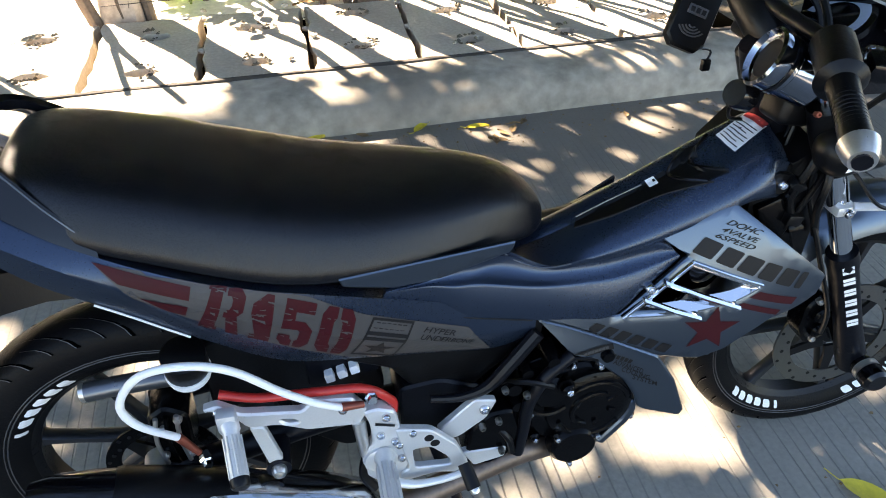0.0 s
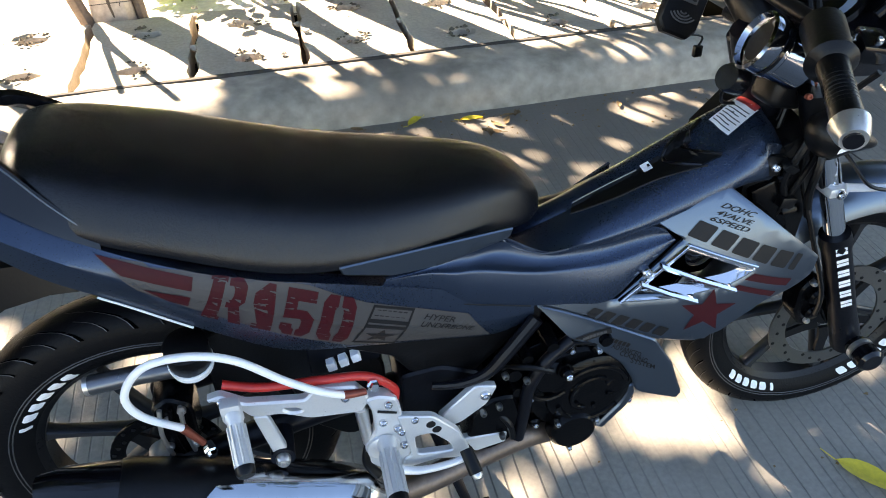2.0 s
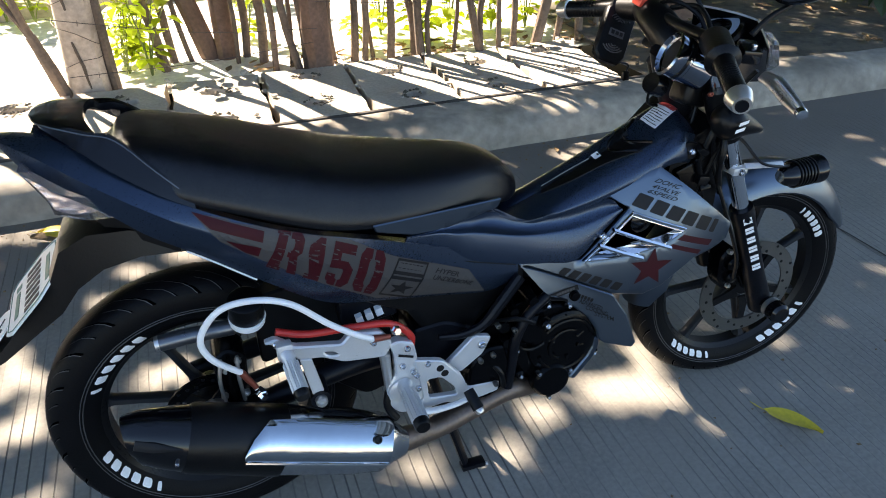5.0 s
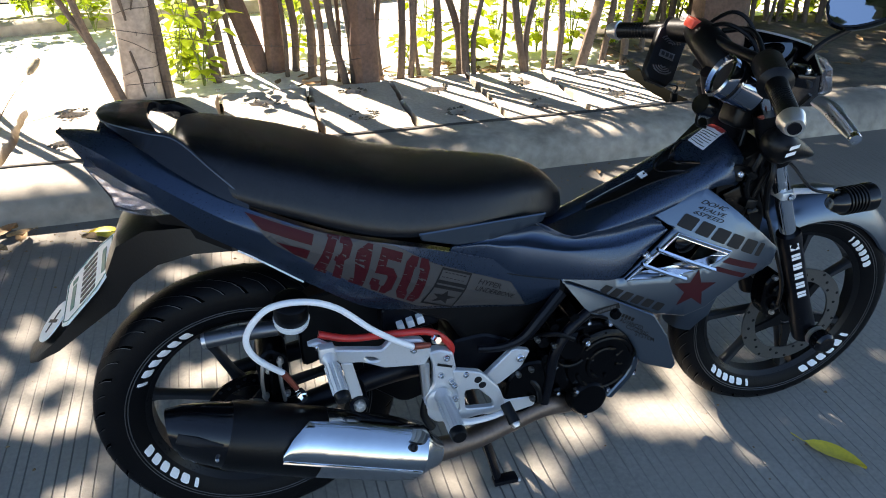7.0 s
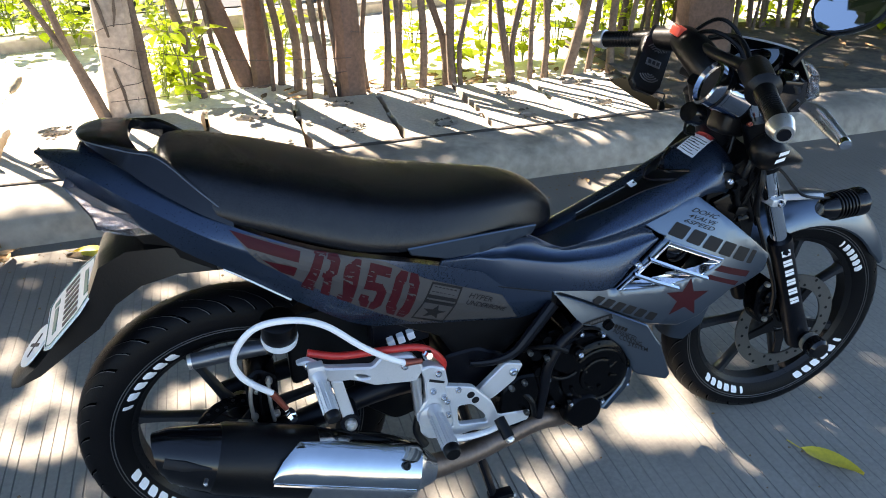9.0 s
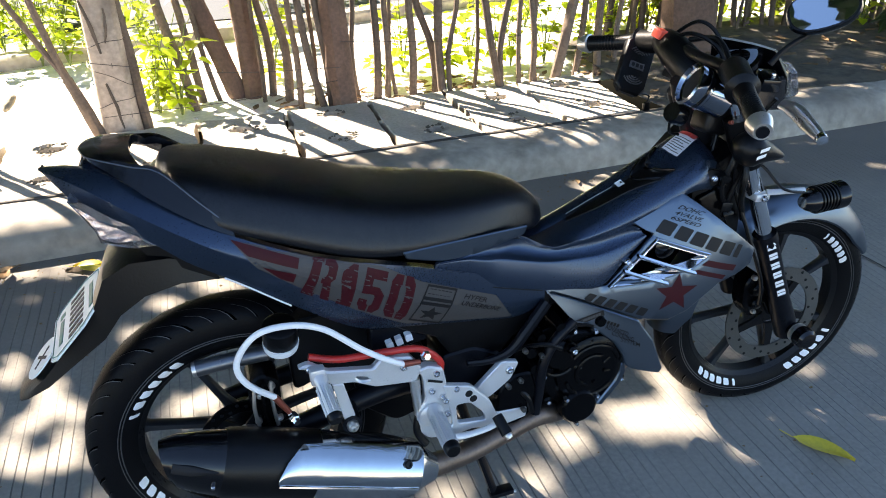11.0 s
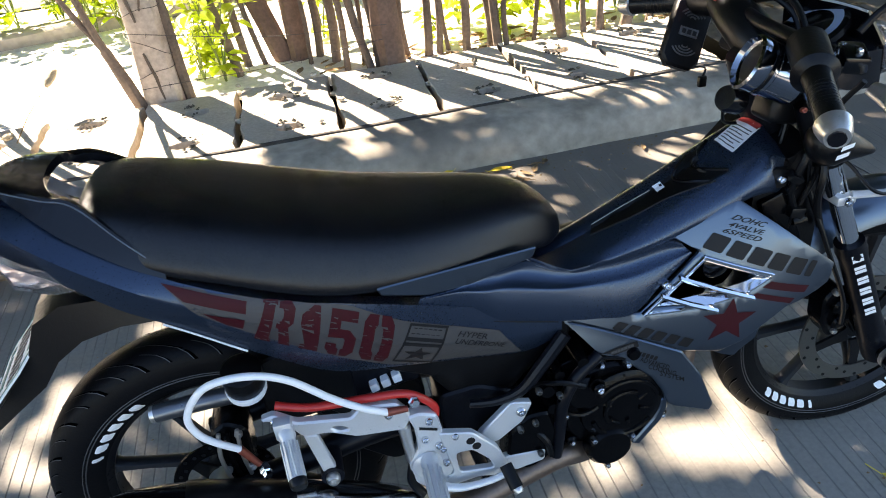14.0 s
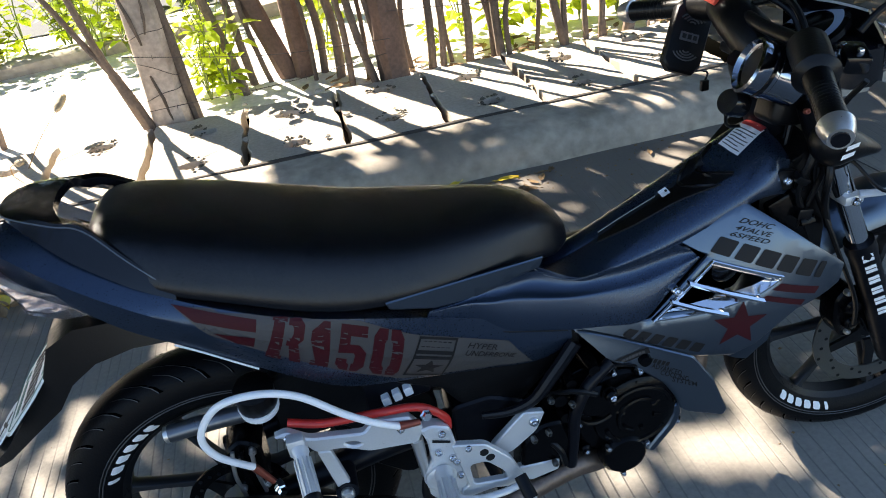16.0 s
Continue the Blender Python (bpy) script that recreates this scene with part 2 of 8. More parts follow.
M_POLISH = mat("polished_shield", (0.42, 0.455, 0.48), 0.08, 1.0, 0.10, 7, 11, 0.6, rvar=0.03)
M_FACET = mat("faceted_reflector", (0.75, 0.66, 0.66), 0.16, 0.85, 0.3, 30, 60, 1.2)
M_PIPE = mat("heat_stained_pipe", (0.17, 0.125, 0.10), 0.45, 0.8, 0.3, 14, 120, 0.2)
M_ENGINE = mat("engine_black", (0.002, 0.002, 0.0025), 0.2, 0.1, 0.3, 10, 220, 0.3, spec=0.13, dirt=0.1, dirt_col=(0.012, 0.011, 0.010))
M_FRAME = mat("frame_black", (0.004, 0.0045, 0.007), 0.34, 0.1, 0.2, 10, 150, 0.12, spec=0.2)
M_RED = mat("red_decal", (0.040, 0.004, 0.007), 0.5, 0, 0.15, 30, 200, 0.05, spec=0.15)
M_REDH = mat("red_hose", (0.48, 0.022, 0.016), 0.35, 0, 0.08, 12, 150, 0.05)
M_WHITEH = mat("white_hose", (0.80, 0.80, 0.80), 0.35, 0, 0.05, 12, 300, 0.1)
M_WHITE = mat("white_paint", (0.80, 0.80, 0.80), 0.5, 0, 0.08, 30, 200, 0.05)
M_INK = mat("black_ink", (0.009, 0.009, 0.010), 0.5, 0, 0.1, 30, 200, 0.03, spec=0.2)
M_PAPER = mat("sticker_white", (0.74, 0.76, 0.78), 0.45, 0, 0.05, 30, 200, 0.02)
M_STICKRED = mat("sticker_red", (0.42, 0.05, 0.05), 0.45, 0, 0.08, 30, 200, 0.02)
M_PLATE = mat("plate_white", (0.66, 0.70, 0.68), 0.4, 0, 0.06, 20, 200, 0.03)
M_GREENINK = mat("plate_green", (0.05, 0.16, 0.12), 0.5, 0, 0.08, 20, 200, 0.03)
M_LENS = mat("clear_lens", (0.88, 0.82, 0.80), 0.06, 0, 0.04, 20, 90, 0.2, trans=0.94)
M_GLASS = mat("gauge_glass", (0.9, 0.92, 0.94), 0.03, 0, 0.0, 20, 100, 0.0, trans=0.95)
M_MIRROR = mat("mirror_glass", (0.42, 0.45, 0.47), 0.02, 1.0, 0.0, 20, 100, 0.0, rvar=0.0)
M_DIAL = mat("dial_white", (0.30, 0.35, 0.42), 0.5, 0, 0.03, 20, 100, 0.0)
M_SWRED = mat("switch_red", (0.60, 0.06, 0.03), 0.4, 0, 0.05, 20, 100, 0.05)
M_BRONZE = mat("bronze_fitting", (0.22, 0.055, 0.035), 0.4, 0.5, 0.15, 20, 100, 0.1)
M_YELLOWTAG = mat("yellow_tag", (0.65, 0.55, 0.03), 0.5, 0, 0.05, 20, 100, 0.05)


# ---- mesh helpers ----
def part(name, bm, material, parent=None, label="", smooth=True, matrix=None):
    bmesh.ops.recalc_face_normals(bm, faces=bm.faces)
    me = bpy.data.meshes.new(name)
    bm.to_mesh(me)
    bm.free()
    me.materials.append(material)
    if smooth:
        me.shade_smooth()
        me.set_sharp_from_angle(angle=radians(38))
    ob = new(name, me)
    if parent:
        ob.parent = parent
    if matrix is not None:
        ob.matrix_basis = matrix
    if label:
        tagged(ob, label)
    return ob


def mesh_part(name, verts, faces, material, parent=None, label="", smooth=False):
    me = bpy.data.meshes.new(name)
    me.from_pydata(verts, [], faces)
    me.update()
    me.materials.append(material)
    if smooth:
        me.shade_smooth()
    ob = new(name, me)
    if parent:
        ob.parent = parent
    if label:
        tagged(ob, label)
    return ob


def V(u, v, w):
    """Bike place: along, to its right side, up."""
    return Vector((u, -v, w))


def spline(pts, k=6):
    pts = [Vector(p) for p in pts]
    if len(pts) < 3:
        return pts
    out = []
    for i in range(len(pts) - 1):
        a, b, c, d = pts[max(i - 1, 0)], pts[i], pts[i + 1], pts[min(i + 2, len(pts) - 1)]
        for j in range(k):
            t = j / k
            out.append(0.5 * ((2 * b) + (c - a) * t + (2 * a - 5 * b + 4 * c - d) * t * t + (3 * b - a - 3 * c + d) * t ** 3))
    return out + [pts[-1]]


def loft(bm, rings, cap=True, wrap=True):
    vs = [[bm.verts.new(p) for p in r] for r in rings]
    n = len(vs[0])
    for a, b in zip(vs, vs[1:]):
        for i in range(n if wrap else n - 1):
            bm.faces.new((a[i], a[(i + 1) % n], b[(i + 1) % n], b[i]))
    if cap and wrap:
        bm.faces.new(vs[0][::-1])
        bm.faces.new(vs[-1])
    return bm


def tube(bm, pts, r, n=10, k=6, flat=1.0):
    pts = spline(pts, k) if k > 1 else [Vector(p) for p in pts]
    rs = r if isinstance(r, (list, tuple)) else [r, r]
    d0 = (pts[1] - pts[0]).normalized()
    side = d0.orthogonal().normalized()
    rings = []
    for i, p in enumerate(pts):
        d = (pts[min(i + 1, len(pts) - 1)] - pts[max(i - 1, 0)]).normalized()
        side = (side - d * side.dot(d)).normalized()
        up = d.cross(side)
        s = i / (len(pts) - 1) * (len(rs) - 1)
        j = min(int(s), len(rs) - 2)
        rad = rs[j] + (rs[j + 1] - rs[j]) * (s - j)
        rings.append([p + (side * math.cos(a) + up * math.sin(a) * flat) * rad for a in (2 * math.pi * q / n for q in range(n))])
    return loft(bm, rings)


def rod(bm, a, b, r0, r1=None, n=14):
    return tube(bm, [a, b], [r0, r0 if r1 is None else r1], n, 1)


def turned(bm, base, axis, profile, n=28, cap=True):
    """A turned body: profile of (distance along the axis, radius)."""
    axis = Vector(axis).normalized()
    s = axis.orthogonal().normalized()
    t = axis.cross(s)
    base = Vector(base)
    rings = [[base + axis * h + (s * math.cos(a) + t * math.sin(a)) * max(r, 1e-4) for a in (2 * math.pi * q / n for q in range(n))] for h, r in profile]
    return loft(bm, rings, cap)


def box(bm, centre, size, rot=None, bevel=0.0, seg=2):
    m = Matrix.Translation(centre) @ (rot.to_4x4() if rot else Matrix()) @ Matrix.Diagonal((*size, 1))
    g = bmesh.ops.create_cube(bm, size=1, matrix=m)
    if bevel:
        es = list({e for v in g["verts"] for e in v.link_edges})
        bmesh.ops.bevel(bm, geom=es, offset=bevel, segments=seg, profile=0.5, affect="EDGES")
    return bm


def round_outline(pts, r=0.006, k=3):
    out = []
    n = len(pts)
    for i in range(n):
        a, b, c = Vector(pts[i - 1]), Vector(pts[i]), Vector(pts[(i + 1) % n])
        ra = min(r, (a - b).length * 0.45)
        rc = min(r, (c - b).length * 0.45)
        p, q = b + (a - b).normalized() * ra, b + (c - b).normalized() * rc
        for j in range(k + 1):
            t = j / k
            out.append(p * (1 - t) ** 2 + b * 2 * t * (1 - t) + q * t * t)
    return out


def flat_fill(bm, outline, holes=(), cut=0.0):
    """A flat face in (x, y) with holes, cut into small triangles."""
    edges = []
    for loop in (outline, *holes):
        vs = [bm.verts.new((p[0], p[1], 0)) for p in loop]
        edges += [bm.edges.new((vs[i], vs[(i + 1) % len(vs)])) for i in range(len(vs))]
    bmesh.ops.triangle_fill(bm, edges=edges, use_beauty=True, use_dissolve=False)
    if cut:
        for _ in range(5):
            long = [e for e in bm.edges if e.calc_length() > cut]
            if not long:
                break
            bmesh.ops.subdivide_edges(bm, edges=long, cuts=1)
            bmesh.ops.triangulate(bm, faces=bm.faces)
    return bm


def panel(name, outline, skin, material, parent, thick=0.004, holes=(), r=0.006, cut=0.03, rim=0.004, side=1, label=""):
    """A moulded shell: an outline in (along, up), laid on the skin's offset from the middle, with a turned-in rim."""
    bm = bmesh.new()
    flat_fill(bm, round_outline(outline, r), [round_outline(h, r * 0.7) for h in holes], cut)
    if rim:
        bmesh.ops.inset_region(bm, faces=bm.faces[:], thickness=rim, depth=0, use_even_offset=True, use_boundary=True)
    edge = {v for e in bm.edges if e.is_boundary for v in e.verts}
    for v in bm.verts:
        u, w = v.co.x, v.co.y
        v.co = V(u, side * (skin(u, w) - (rim * 0.8 if v in edge else 0)), w)
    top = bm.faces[:]
    g = bmesh.ops.extrude_face_region(bm, geom=top)
    for e in g["geom"]:
        if isinstance(e, bmesh.types.BMVert):
            e.co.y += side * thick
    return part(name, bm, material, parent, label)


def prism(bm, outline, v0, v1, r=0.004, holes=(), bevel=0.0015):
    """A plate cut to an outline in (along, up), from offset v0 to v1."""
    b2 = bmesh.new()
    flat_fill(b2, round_outline(outline, r), [round_outline(h, r) for h in holes])
    for v in b2.verts:
        v.co = V(v.co.x, v0, v.co.y)
    g = bmesh.ops.extrude_face_region(b2, geom=b2.faces[:])
    for e in g["geom"]:
        if isinstance(e, bmesh.types.BMVert):
            e.co.y = -v1
    if bevel:
        es = [e for e in b2.edges if len(e.link_faces) == 2 and e.calc_face_angle() > 0.9 and abs(e.verts[0].co.y + v1) < 1e-6 and abs(e.verts[1].co.y + v1) < 1e-6]
        bmesh.ops.bevel(b2, geom=es, offset=bevel, segments=1, affect="EDGES")
    me = bpy.data.meshes.new("tmp")
    b2.to_mesh(me)
    b2.free()
    bm.from_mesh(me)
    bpy.data.meshes.remove(me)
    return bm


def glyphs(body, bold=0.0, spacing=1.0):
    """Flat letters as (verts, faces), scaled to the unit square."""
    cu = bpy.data.curves.new("lettering", "FONT")
    cu.body, cu.offset, cu.space_character = body, bold, spacing
    cu.resolution_u = 3
    cu.fill_mode = "FRONT"
    ob = new("lettering", cu)
    me = bpy.data.meshes.new_from_object(ob.evaluated_get(bpy.context.evaluated_depsgraph_get()))
    vs = [v.co.copy() for v in me.vertices]
    fs = [tuple(p.vertices) for p in me.polygons]
    bpy.data.objects.remove(ob)
    bpy.data.curves.remove(cu)
    bpy.data.meshes.remove(me)
    x0, x1 = min(v.x for v in vs), max(v.x for v in vs)
    y0, y1 = min(v.y for v in vs), max(v.y for v in vs)
    return [((v.x - x0) / (x1 - x0), (v.y - y0) / (y1 - y0)) for v in vs], fs


def blocks(n, gap=0.16, slit=0.0):
    """A row of n plain bars in the unit square, each one slit across if asked."""
    vs, fs = [], []
    for i in range(n):
        a, b = i / n, (i + 1 - gap) / n + gap / n / n
        for lo, hi in (((0, 0.5 - slit), (0.5 + slit, 1)) if slit else ((0, 1),)):
            k = len(vs)
            vs += [(a, lo), (b, lo), (b, hi), (a, hi)]
            fs.append((k, k + 1, k + 2, k + 3))
    return vs, fs


STAR = ([(0.5 + 0.5 * r * math.sin(a), 0.5 + 0.5 * r * math.cos(a)) for i in range(10) for a, r in ((i * math.pi / 5, 1 if i % 2 == 0 else 0.42),)] + [(0.5, 0.5)], [(i, (i + 1) % 10, 10) for i in range(10)])


def on_quad(shape, q):
    """A unit-square shape laid in the four corners q (lower left, lower right, upper right, upper left)."""
    a, b, c, d = (Vector(p) for p in q)
    return [a * (1 - x) * (1 - y) + b * x * (1 - y) + c * x * y + d * (1 - x) * y for x, y in shape[0]], shape[1]


def decal(name, flat, host, material, label="", lift=0.0009, cut=0.011):
    """Lays flat (along, up) shapes onto the right side of a host part, as a thin film."""
    bm = bmesh.new()
    vs = [bm.verts.new((p[0], p[1], 0)) for p in flat[0]]
    for f in flat[1]:
        try:
            bm.faces.new([vs[i] for i in f])
        except ValueError:
            pass
    bmesh.ops.triangulate(bm, faces=bm.faces)
    for _ in range(4):
        long = [e for e in bm.edges if e.calc_length() > cut]
        if not long:
            break
        bmesh.ops.subdivide_edges(bm, edges=long, cuts=1)
        bmesh.ops.triangulate(bm, faces=bm.faces)
    last = None
    for v in bm.verts:
        ok, at, no, _ = host.ray_cast((v.co.x, -0.6, v.co.y), (0, 1, 0))
        if not ok:
            ok, at, no, _ = host.closest_point_on_mesh((v.co.x, -0.16, v.co.y))
        v.co = Vector(at) + Vector(no) * lift
    return part(name, bm, material, host, label, smooth=False)


def lumpy(bm, amount, scale):
    for v in bm.verts:
        v.co += noise.noise_vector(v.co * scale) * amount


# ---- the large structure ----
def sheet(name, x0, x1, y0, y1, z, material, label, nx=2, ny=2, rough=0.0):
    bm = bmesh.new()
    xs = [x0 + (x1 - x0) * i / nx for i in range(nx + 1)]
    ys = [y0 + (y1 - y0) * i / ny for i in range(ny + 1)]
    vs = [[bm.verts.new((x, y, z + rough * noise.noise((x * 2.1, y * 2.1, z)))) for x in xs] for y in ys]
    for a, b in zip(vs, vs[1:]):
        for i in range(nx):
            bm.faces.new((a[i], a[i + 1], b[i + 1], b[i]))
    return tagged(part(name, bm, material), label, kind="structure")


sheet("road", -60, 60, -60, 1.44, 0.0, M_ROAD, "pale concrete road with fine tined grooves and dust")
sheet("ground", -60, 60, 2.20, 70, 0.075, M_SOIL, "bare pale dusty soil behind the pavement", 120, 80, 0.0)
sheet("verge", 2.15, 60, 1.56, 2.9, 0.115, M_DARKSOIL, "dark verge of soil and leaf litter beside the kerb", 280, 14, 0.03)
sheet("far_road", -60, 60, 4.35, 40, 0.085, M_ASPHALT, "grey asphalt of another road beyond the weeds", 4, 4)


def kerb():
    bm = bmesh.new()
    prof = [(1.345, -0.05), (1.352, 0.03), (1.368, 0.075), (1.40, 0.108), (1.445, 0.121), (1.52, 0.124), (1.598, 0.120), (1.60, -0.05)]
    rings = []
    x = -14.0
    while x < 16:
        k = 0.006
        rings.append([(x, y + k * noise.noise((x * 3, y * 9, 1)), z + (k * 0.8 * noise.noise((x * 3.3, y * 8, 5)) if z > 0 else 0)) for y, z in prof])
        x += 0.09
    loft(bm, rings, True)
    k = tagged(part("kerb", bm, M_KERB), "worn grey concrete kerb with a rounded top edge", kind="structure")
    # dirt packed into the joint behind it
    bm = bmesh.new()
    loft(bm, [[(x, 1.590 + 0.006 * noise.noise((x * 9, 0, 2)), 0.112), (x, 1.597 + 0.005 * noise.noise((x * 7, 1, 2)), 0.1262), (x, 1.611 + 0.006 * noise.noise((x * 8, 2, 2)), 0.1262), (x, 1.622, 0.112)] for x in (-14 + 0.05 * i for i in range(324))])
    part("joint", bm, M_HOLE, k, "dark dirt packed into the joint")
    return k


kerb()


def low_wall():
    bm = bmesh.new()
    rings = []
    for i in range(60):
        x = -7 + i * 0.25
        y = 3.64 + 0.17 * (x + 0.5)
        j = 0.012 * noise.noise((x * 2, 0, 3))
        rings.append([(x, y, 0.05), (x, y + j, 0.135), (x + 0.02, y + 0.02, 0.15 + j), (x + 0.02, y + 0.15, 0.15 + j), (x, y + 0.17, 0.05)])
    loft(bm, rings)
    return tagged(part("low_wall", bm, M_KERB), "low sunlit concrete edging beyond the fence", kind="structure")


low_wall()


# ---- fence and planting ----
def stake(x, y, lean, r, h=1.7, bend=0.03, material=None, name="fence_stake", label="dry brown wooden stake of a rough stick fence", dy=0.0, fork=False):
    bm = bmesh.new()
    rnd = random.Random(int(x * 977 + y * 131 + r * 9999))
    pts = []
    for i in range(7):
        t = i / 6
        pts.append((x + lean * h * t + rnd.uniform(-bend, bend) * (0 < i), y + dy * h * t + rnd.uniform(-bend, bend) * 0.7 * (0 < i), 0.02 + h * t))
    tube(bm, pts, [r * 1.15, r, r * 0.9, r * 0.8], 9, 4)
    if fork:
        p = Vector(pts[2])
        tube(bm, [p, p + Vector((0.08, 0.03, 0.25)), p + Vector((0.1, 0.02, 0.7))], [r * 0.6, r * 0.4], 7, 4)
    lumpy(bm, r * 0.16, 14)
    return tagged(part(name, bm, material or M_BARK), label, "stake" if name == "fence_stake" else "tree trunk", group="fence stakes" if name == "fence_stake" else "")


STAKES = [(0.07, 2.50, -0.11, 0.021), (0.11, 2.62, -0.07, 0.018), (0.45, 2.59, -0.04, 0.018),
          (0.52, 2.48, -0.04, 0.021), (0.56, 2.34, 0.01, 0.014), (0.68, 2.27, -0.12, 0.017), (0.71, 2.31, -0.06, 0.017), (0.86, 2.36, -0.04, 0.012),
          (0.95, 2.36, -0.01, 0.018), (1.0, 2.35, 0.05, 0.015), (1.12, 2.30, -0.01, 0.018), (1.25, 2.31, -0.14, 0.018), (1.265, 2.22, -0.04, 0.020),
          (1.30, 2.21, 0.0, 0.012), (1.58, 2.19, -0.20, 0.018), (1.57, 2.19, 0.03, 0.015), (1.67, 2.20, -0.04, 0.012), (1.74, 2.22, -0.05, 0.015),
          (1.87, 2.24, 0.24, 0.025), (-1.10, 2.42, 0.05, 0.024), (-1.03, 2.42, 0.02, 0.013), (2.02, 2.28, 0.02, 0.016), (2.18, 2.3, -0.08, 0.02), (2.30, 2.34, 0.06, 0.014)]
for i, (x, y, lean, r) in enumerate(STAKES):
    stake(x, y, lean, r)
# slim sticks that fill the gaps of the fence
for x, y, lean, r in ((0.20, 2.60, -0.10, 0.012), (0.40, 2.50, 0.03, 0.010), (0.64, 2.38, 0.02, 0.010), (1.06, 2.38, -0.03, 0.010), (1.44, 2.28, 0.05, 0.010), (1.80, 2.28, -0.04, 0.011)):
    stake(x, y, lean, r, 1.6, 0.025, label="slim dry stick in the gap of a rough stick fence")


def forked_stake():
    bm = bmesh.new()
    a, f = Vector((-0.350, 2.25, 0.08)), Vector((-0.425, 2.27, 0.36))
    tube(bm, [a, (a + f) / 2 + Vector((0.006, 0, -0.012)), f], [0.030, 0.026, 0.021], 9, 5)
    tube(bm, [f, f + Vector((-0.075, 0.01, 0.15)), f + Vector((-0.24, 0.04, 0.52))], [0.017, 0.013, 0.011], 8, 5)
    tube(bm, [f, f + Vector((-0.035, 0.0, 0.17)), f + Vector((-0.10, 0.01, 0.58))], [0.018, 0.015, 0.013], 8, 5)
    lumpy(bm, 0.004, 16)
    return tagged(part("fence_stake", bm, M_BARK), "forked brown branch leaning beside the fence post", "stake", "fence stakes")


forked_stake()
stake(-0.150, 2.31, -0.03, 0.022, 1.5, 0.012, label="brown stick standing against the fence post")
rs = random.Random(5)
for i in range(48):
    sx = 2.50 + i * 0.062 + rs.uniform(-0.03, 0.03)
    stake(sx, 2.74 - 0.30 * max(0, sx - 3.25) + rs.uniform(-0.03, 0.12), rs.uniform(-0.12, 0.14), rs.uniform(0.009, 0.019), 1.6)
for x, y, lean, r in ((0.30, 2.64, -0.28, 0.043), (0.36, 2.61, -0.07, 0.046), (0.765, 2.25, 0.0, 0.057)):
    stake(x, y, lean, r, 3.6, 0.04, M_TRUNK, "tree_trunk", "brown living trunk growing in the fence line")
stake(2.88, 2.46, -0.06, 0.145, 4.2, 0.05, M_TRUNK, "tree_trunk", "thick brown trunk of a shade tree by the kerb", fork=True)


def fence_post():
    root = tagged(new("fence_post"), "weathered brown and grey log post bound with wire", "post")
    bm = bmesh.new()
    rings = []
    for i in range(26):
        t = i / 25
        z = 0.03 + 1.5 * t
        c = Vector((-0.262 + 0.035 * z, 2.31, z))
        s = 0.078 + 0.022 * math.exp(-z * 7) - 0.006 * t
        ring = []
        for q in range(28):
            a = 2 * math.pi * q / 28
            k = 1.0 / max(abs(math.cos(a)), abs(math.sin(a))) ** 0.35
            # long cracks and flats run up the log
            w = 1 + 0.06 * noise.noise((math.cos(a) * 2.2, math.sin(a) * 2.2, z * 1.6)) + 0.035 * noise.noise((math.cos(a) * 7, math.sin(a) * 7, z * 2.2))
            if q in (20, 23):
                w -= 0.10 * max(0, noise.noise((q, z * 2.4, 4)) + 0.3)
            ring.append(c + Vector((math.cos(a), math.sin(a) * 0.9, 0)) * s * k * w)
        rings.append(ring)
    loft(bm, rings)
    part("shaft", bm, M_POST, root)
    for z, tilt in ((0.24, 0.02), (0.355, -0.05), (0.50, 0.015)):
        bm = bmesh.new()
        cx = -0.262 + 0.035 * z
        pts = [(cx + 0.090 * math.cos(a), 2.31 + 0.082 * math.sin(a), z + tilt * math.cos(a) + 0.008 * math.sin(3 * a)) for a in (2 * math.pi * q / 16 for q in range(17))]
        tube(bm, pts, 0.0016, 5, 2)
        part("wire_binding", bm, M_WIRE, root, "dark tie wire round the post")
    for x0, z0, x1, z1, r in ((-0.245, 0.12, -0.275, 0.33, 0.009), (-0.265, 0.46, -0.30, 0.68, 0.010), (-0.235, 0.50, -0.215, 0.64, 0.008)):
        bm = bmesh.new()
        tube(bm, [(x0, 2.236, z0), ((x0 + x1) / 2 + 0.006, 2.233, (z0 + z1) / 2), (x1, 2.238, z1)], [r * 0.5, r, r * 0.5], 7, 4, 0.6)
        lumpy(bm, 0.003, 40)
        part("bark_strip", bm, M_BARK, root, "dark strip of bark on the post")
    return root


fence_post()


def strand(a, b, sag, label):
    bm = bmesh.new()
    a, b = Vector(a), Vector(b)
    pts = [a.lerp(b, t) + Vector((0, 0.01 * math.sin(9 * t), -sag * 4 * t * (1 - t))) for t in (i / 12 for i in range(13))]
    tube(bm, pts, 0.0018, 5, 3)
    for i in range(1, int((b - a).length / 0.11)):
        p = a.lerp(b, i * 0.11 / (b - a).length) + Vector((0, 0, -sag * 4 * (i * 0.11 / (b - a).length) * (1 - i * 0.11 / (b - a).length)))
        rod(bm, p + Vector((0, -0.012, -0.008)), p + Vector((0, 0.012, 0.008)), 0.001, None, 4)
        rod(bm, p + Vector((0, 0.012, -0.008)), p + Vector((0, -0.012, 0.008)), 0.001, None, 4)
    tagged(part("barbed_wire", bm, M_WIRE), label, "wire")


strand((-0.33, 2.12, 0.46), (0.75, 2.20, 0.30), 0.03, "thin rusty barbed wire strung between the stakes")
strand((0.75, 2.20, 0.42), (1.9, 2.20, 0.36), 0.02, "thin rusty barbed wire strung along the fence")
strand((-0.3, 2.12, 0.22), (0.75, 2.20, 0.24), 0.015, "lower strand of rusty barbed wire")


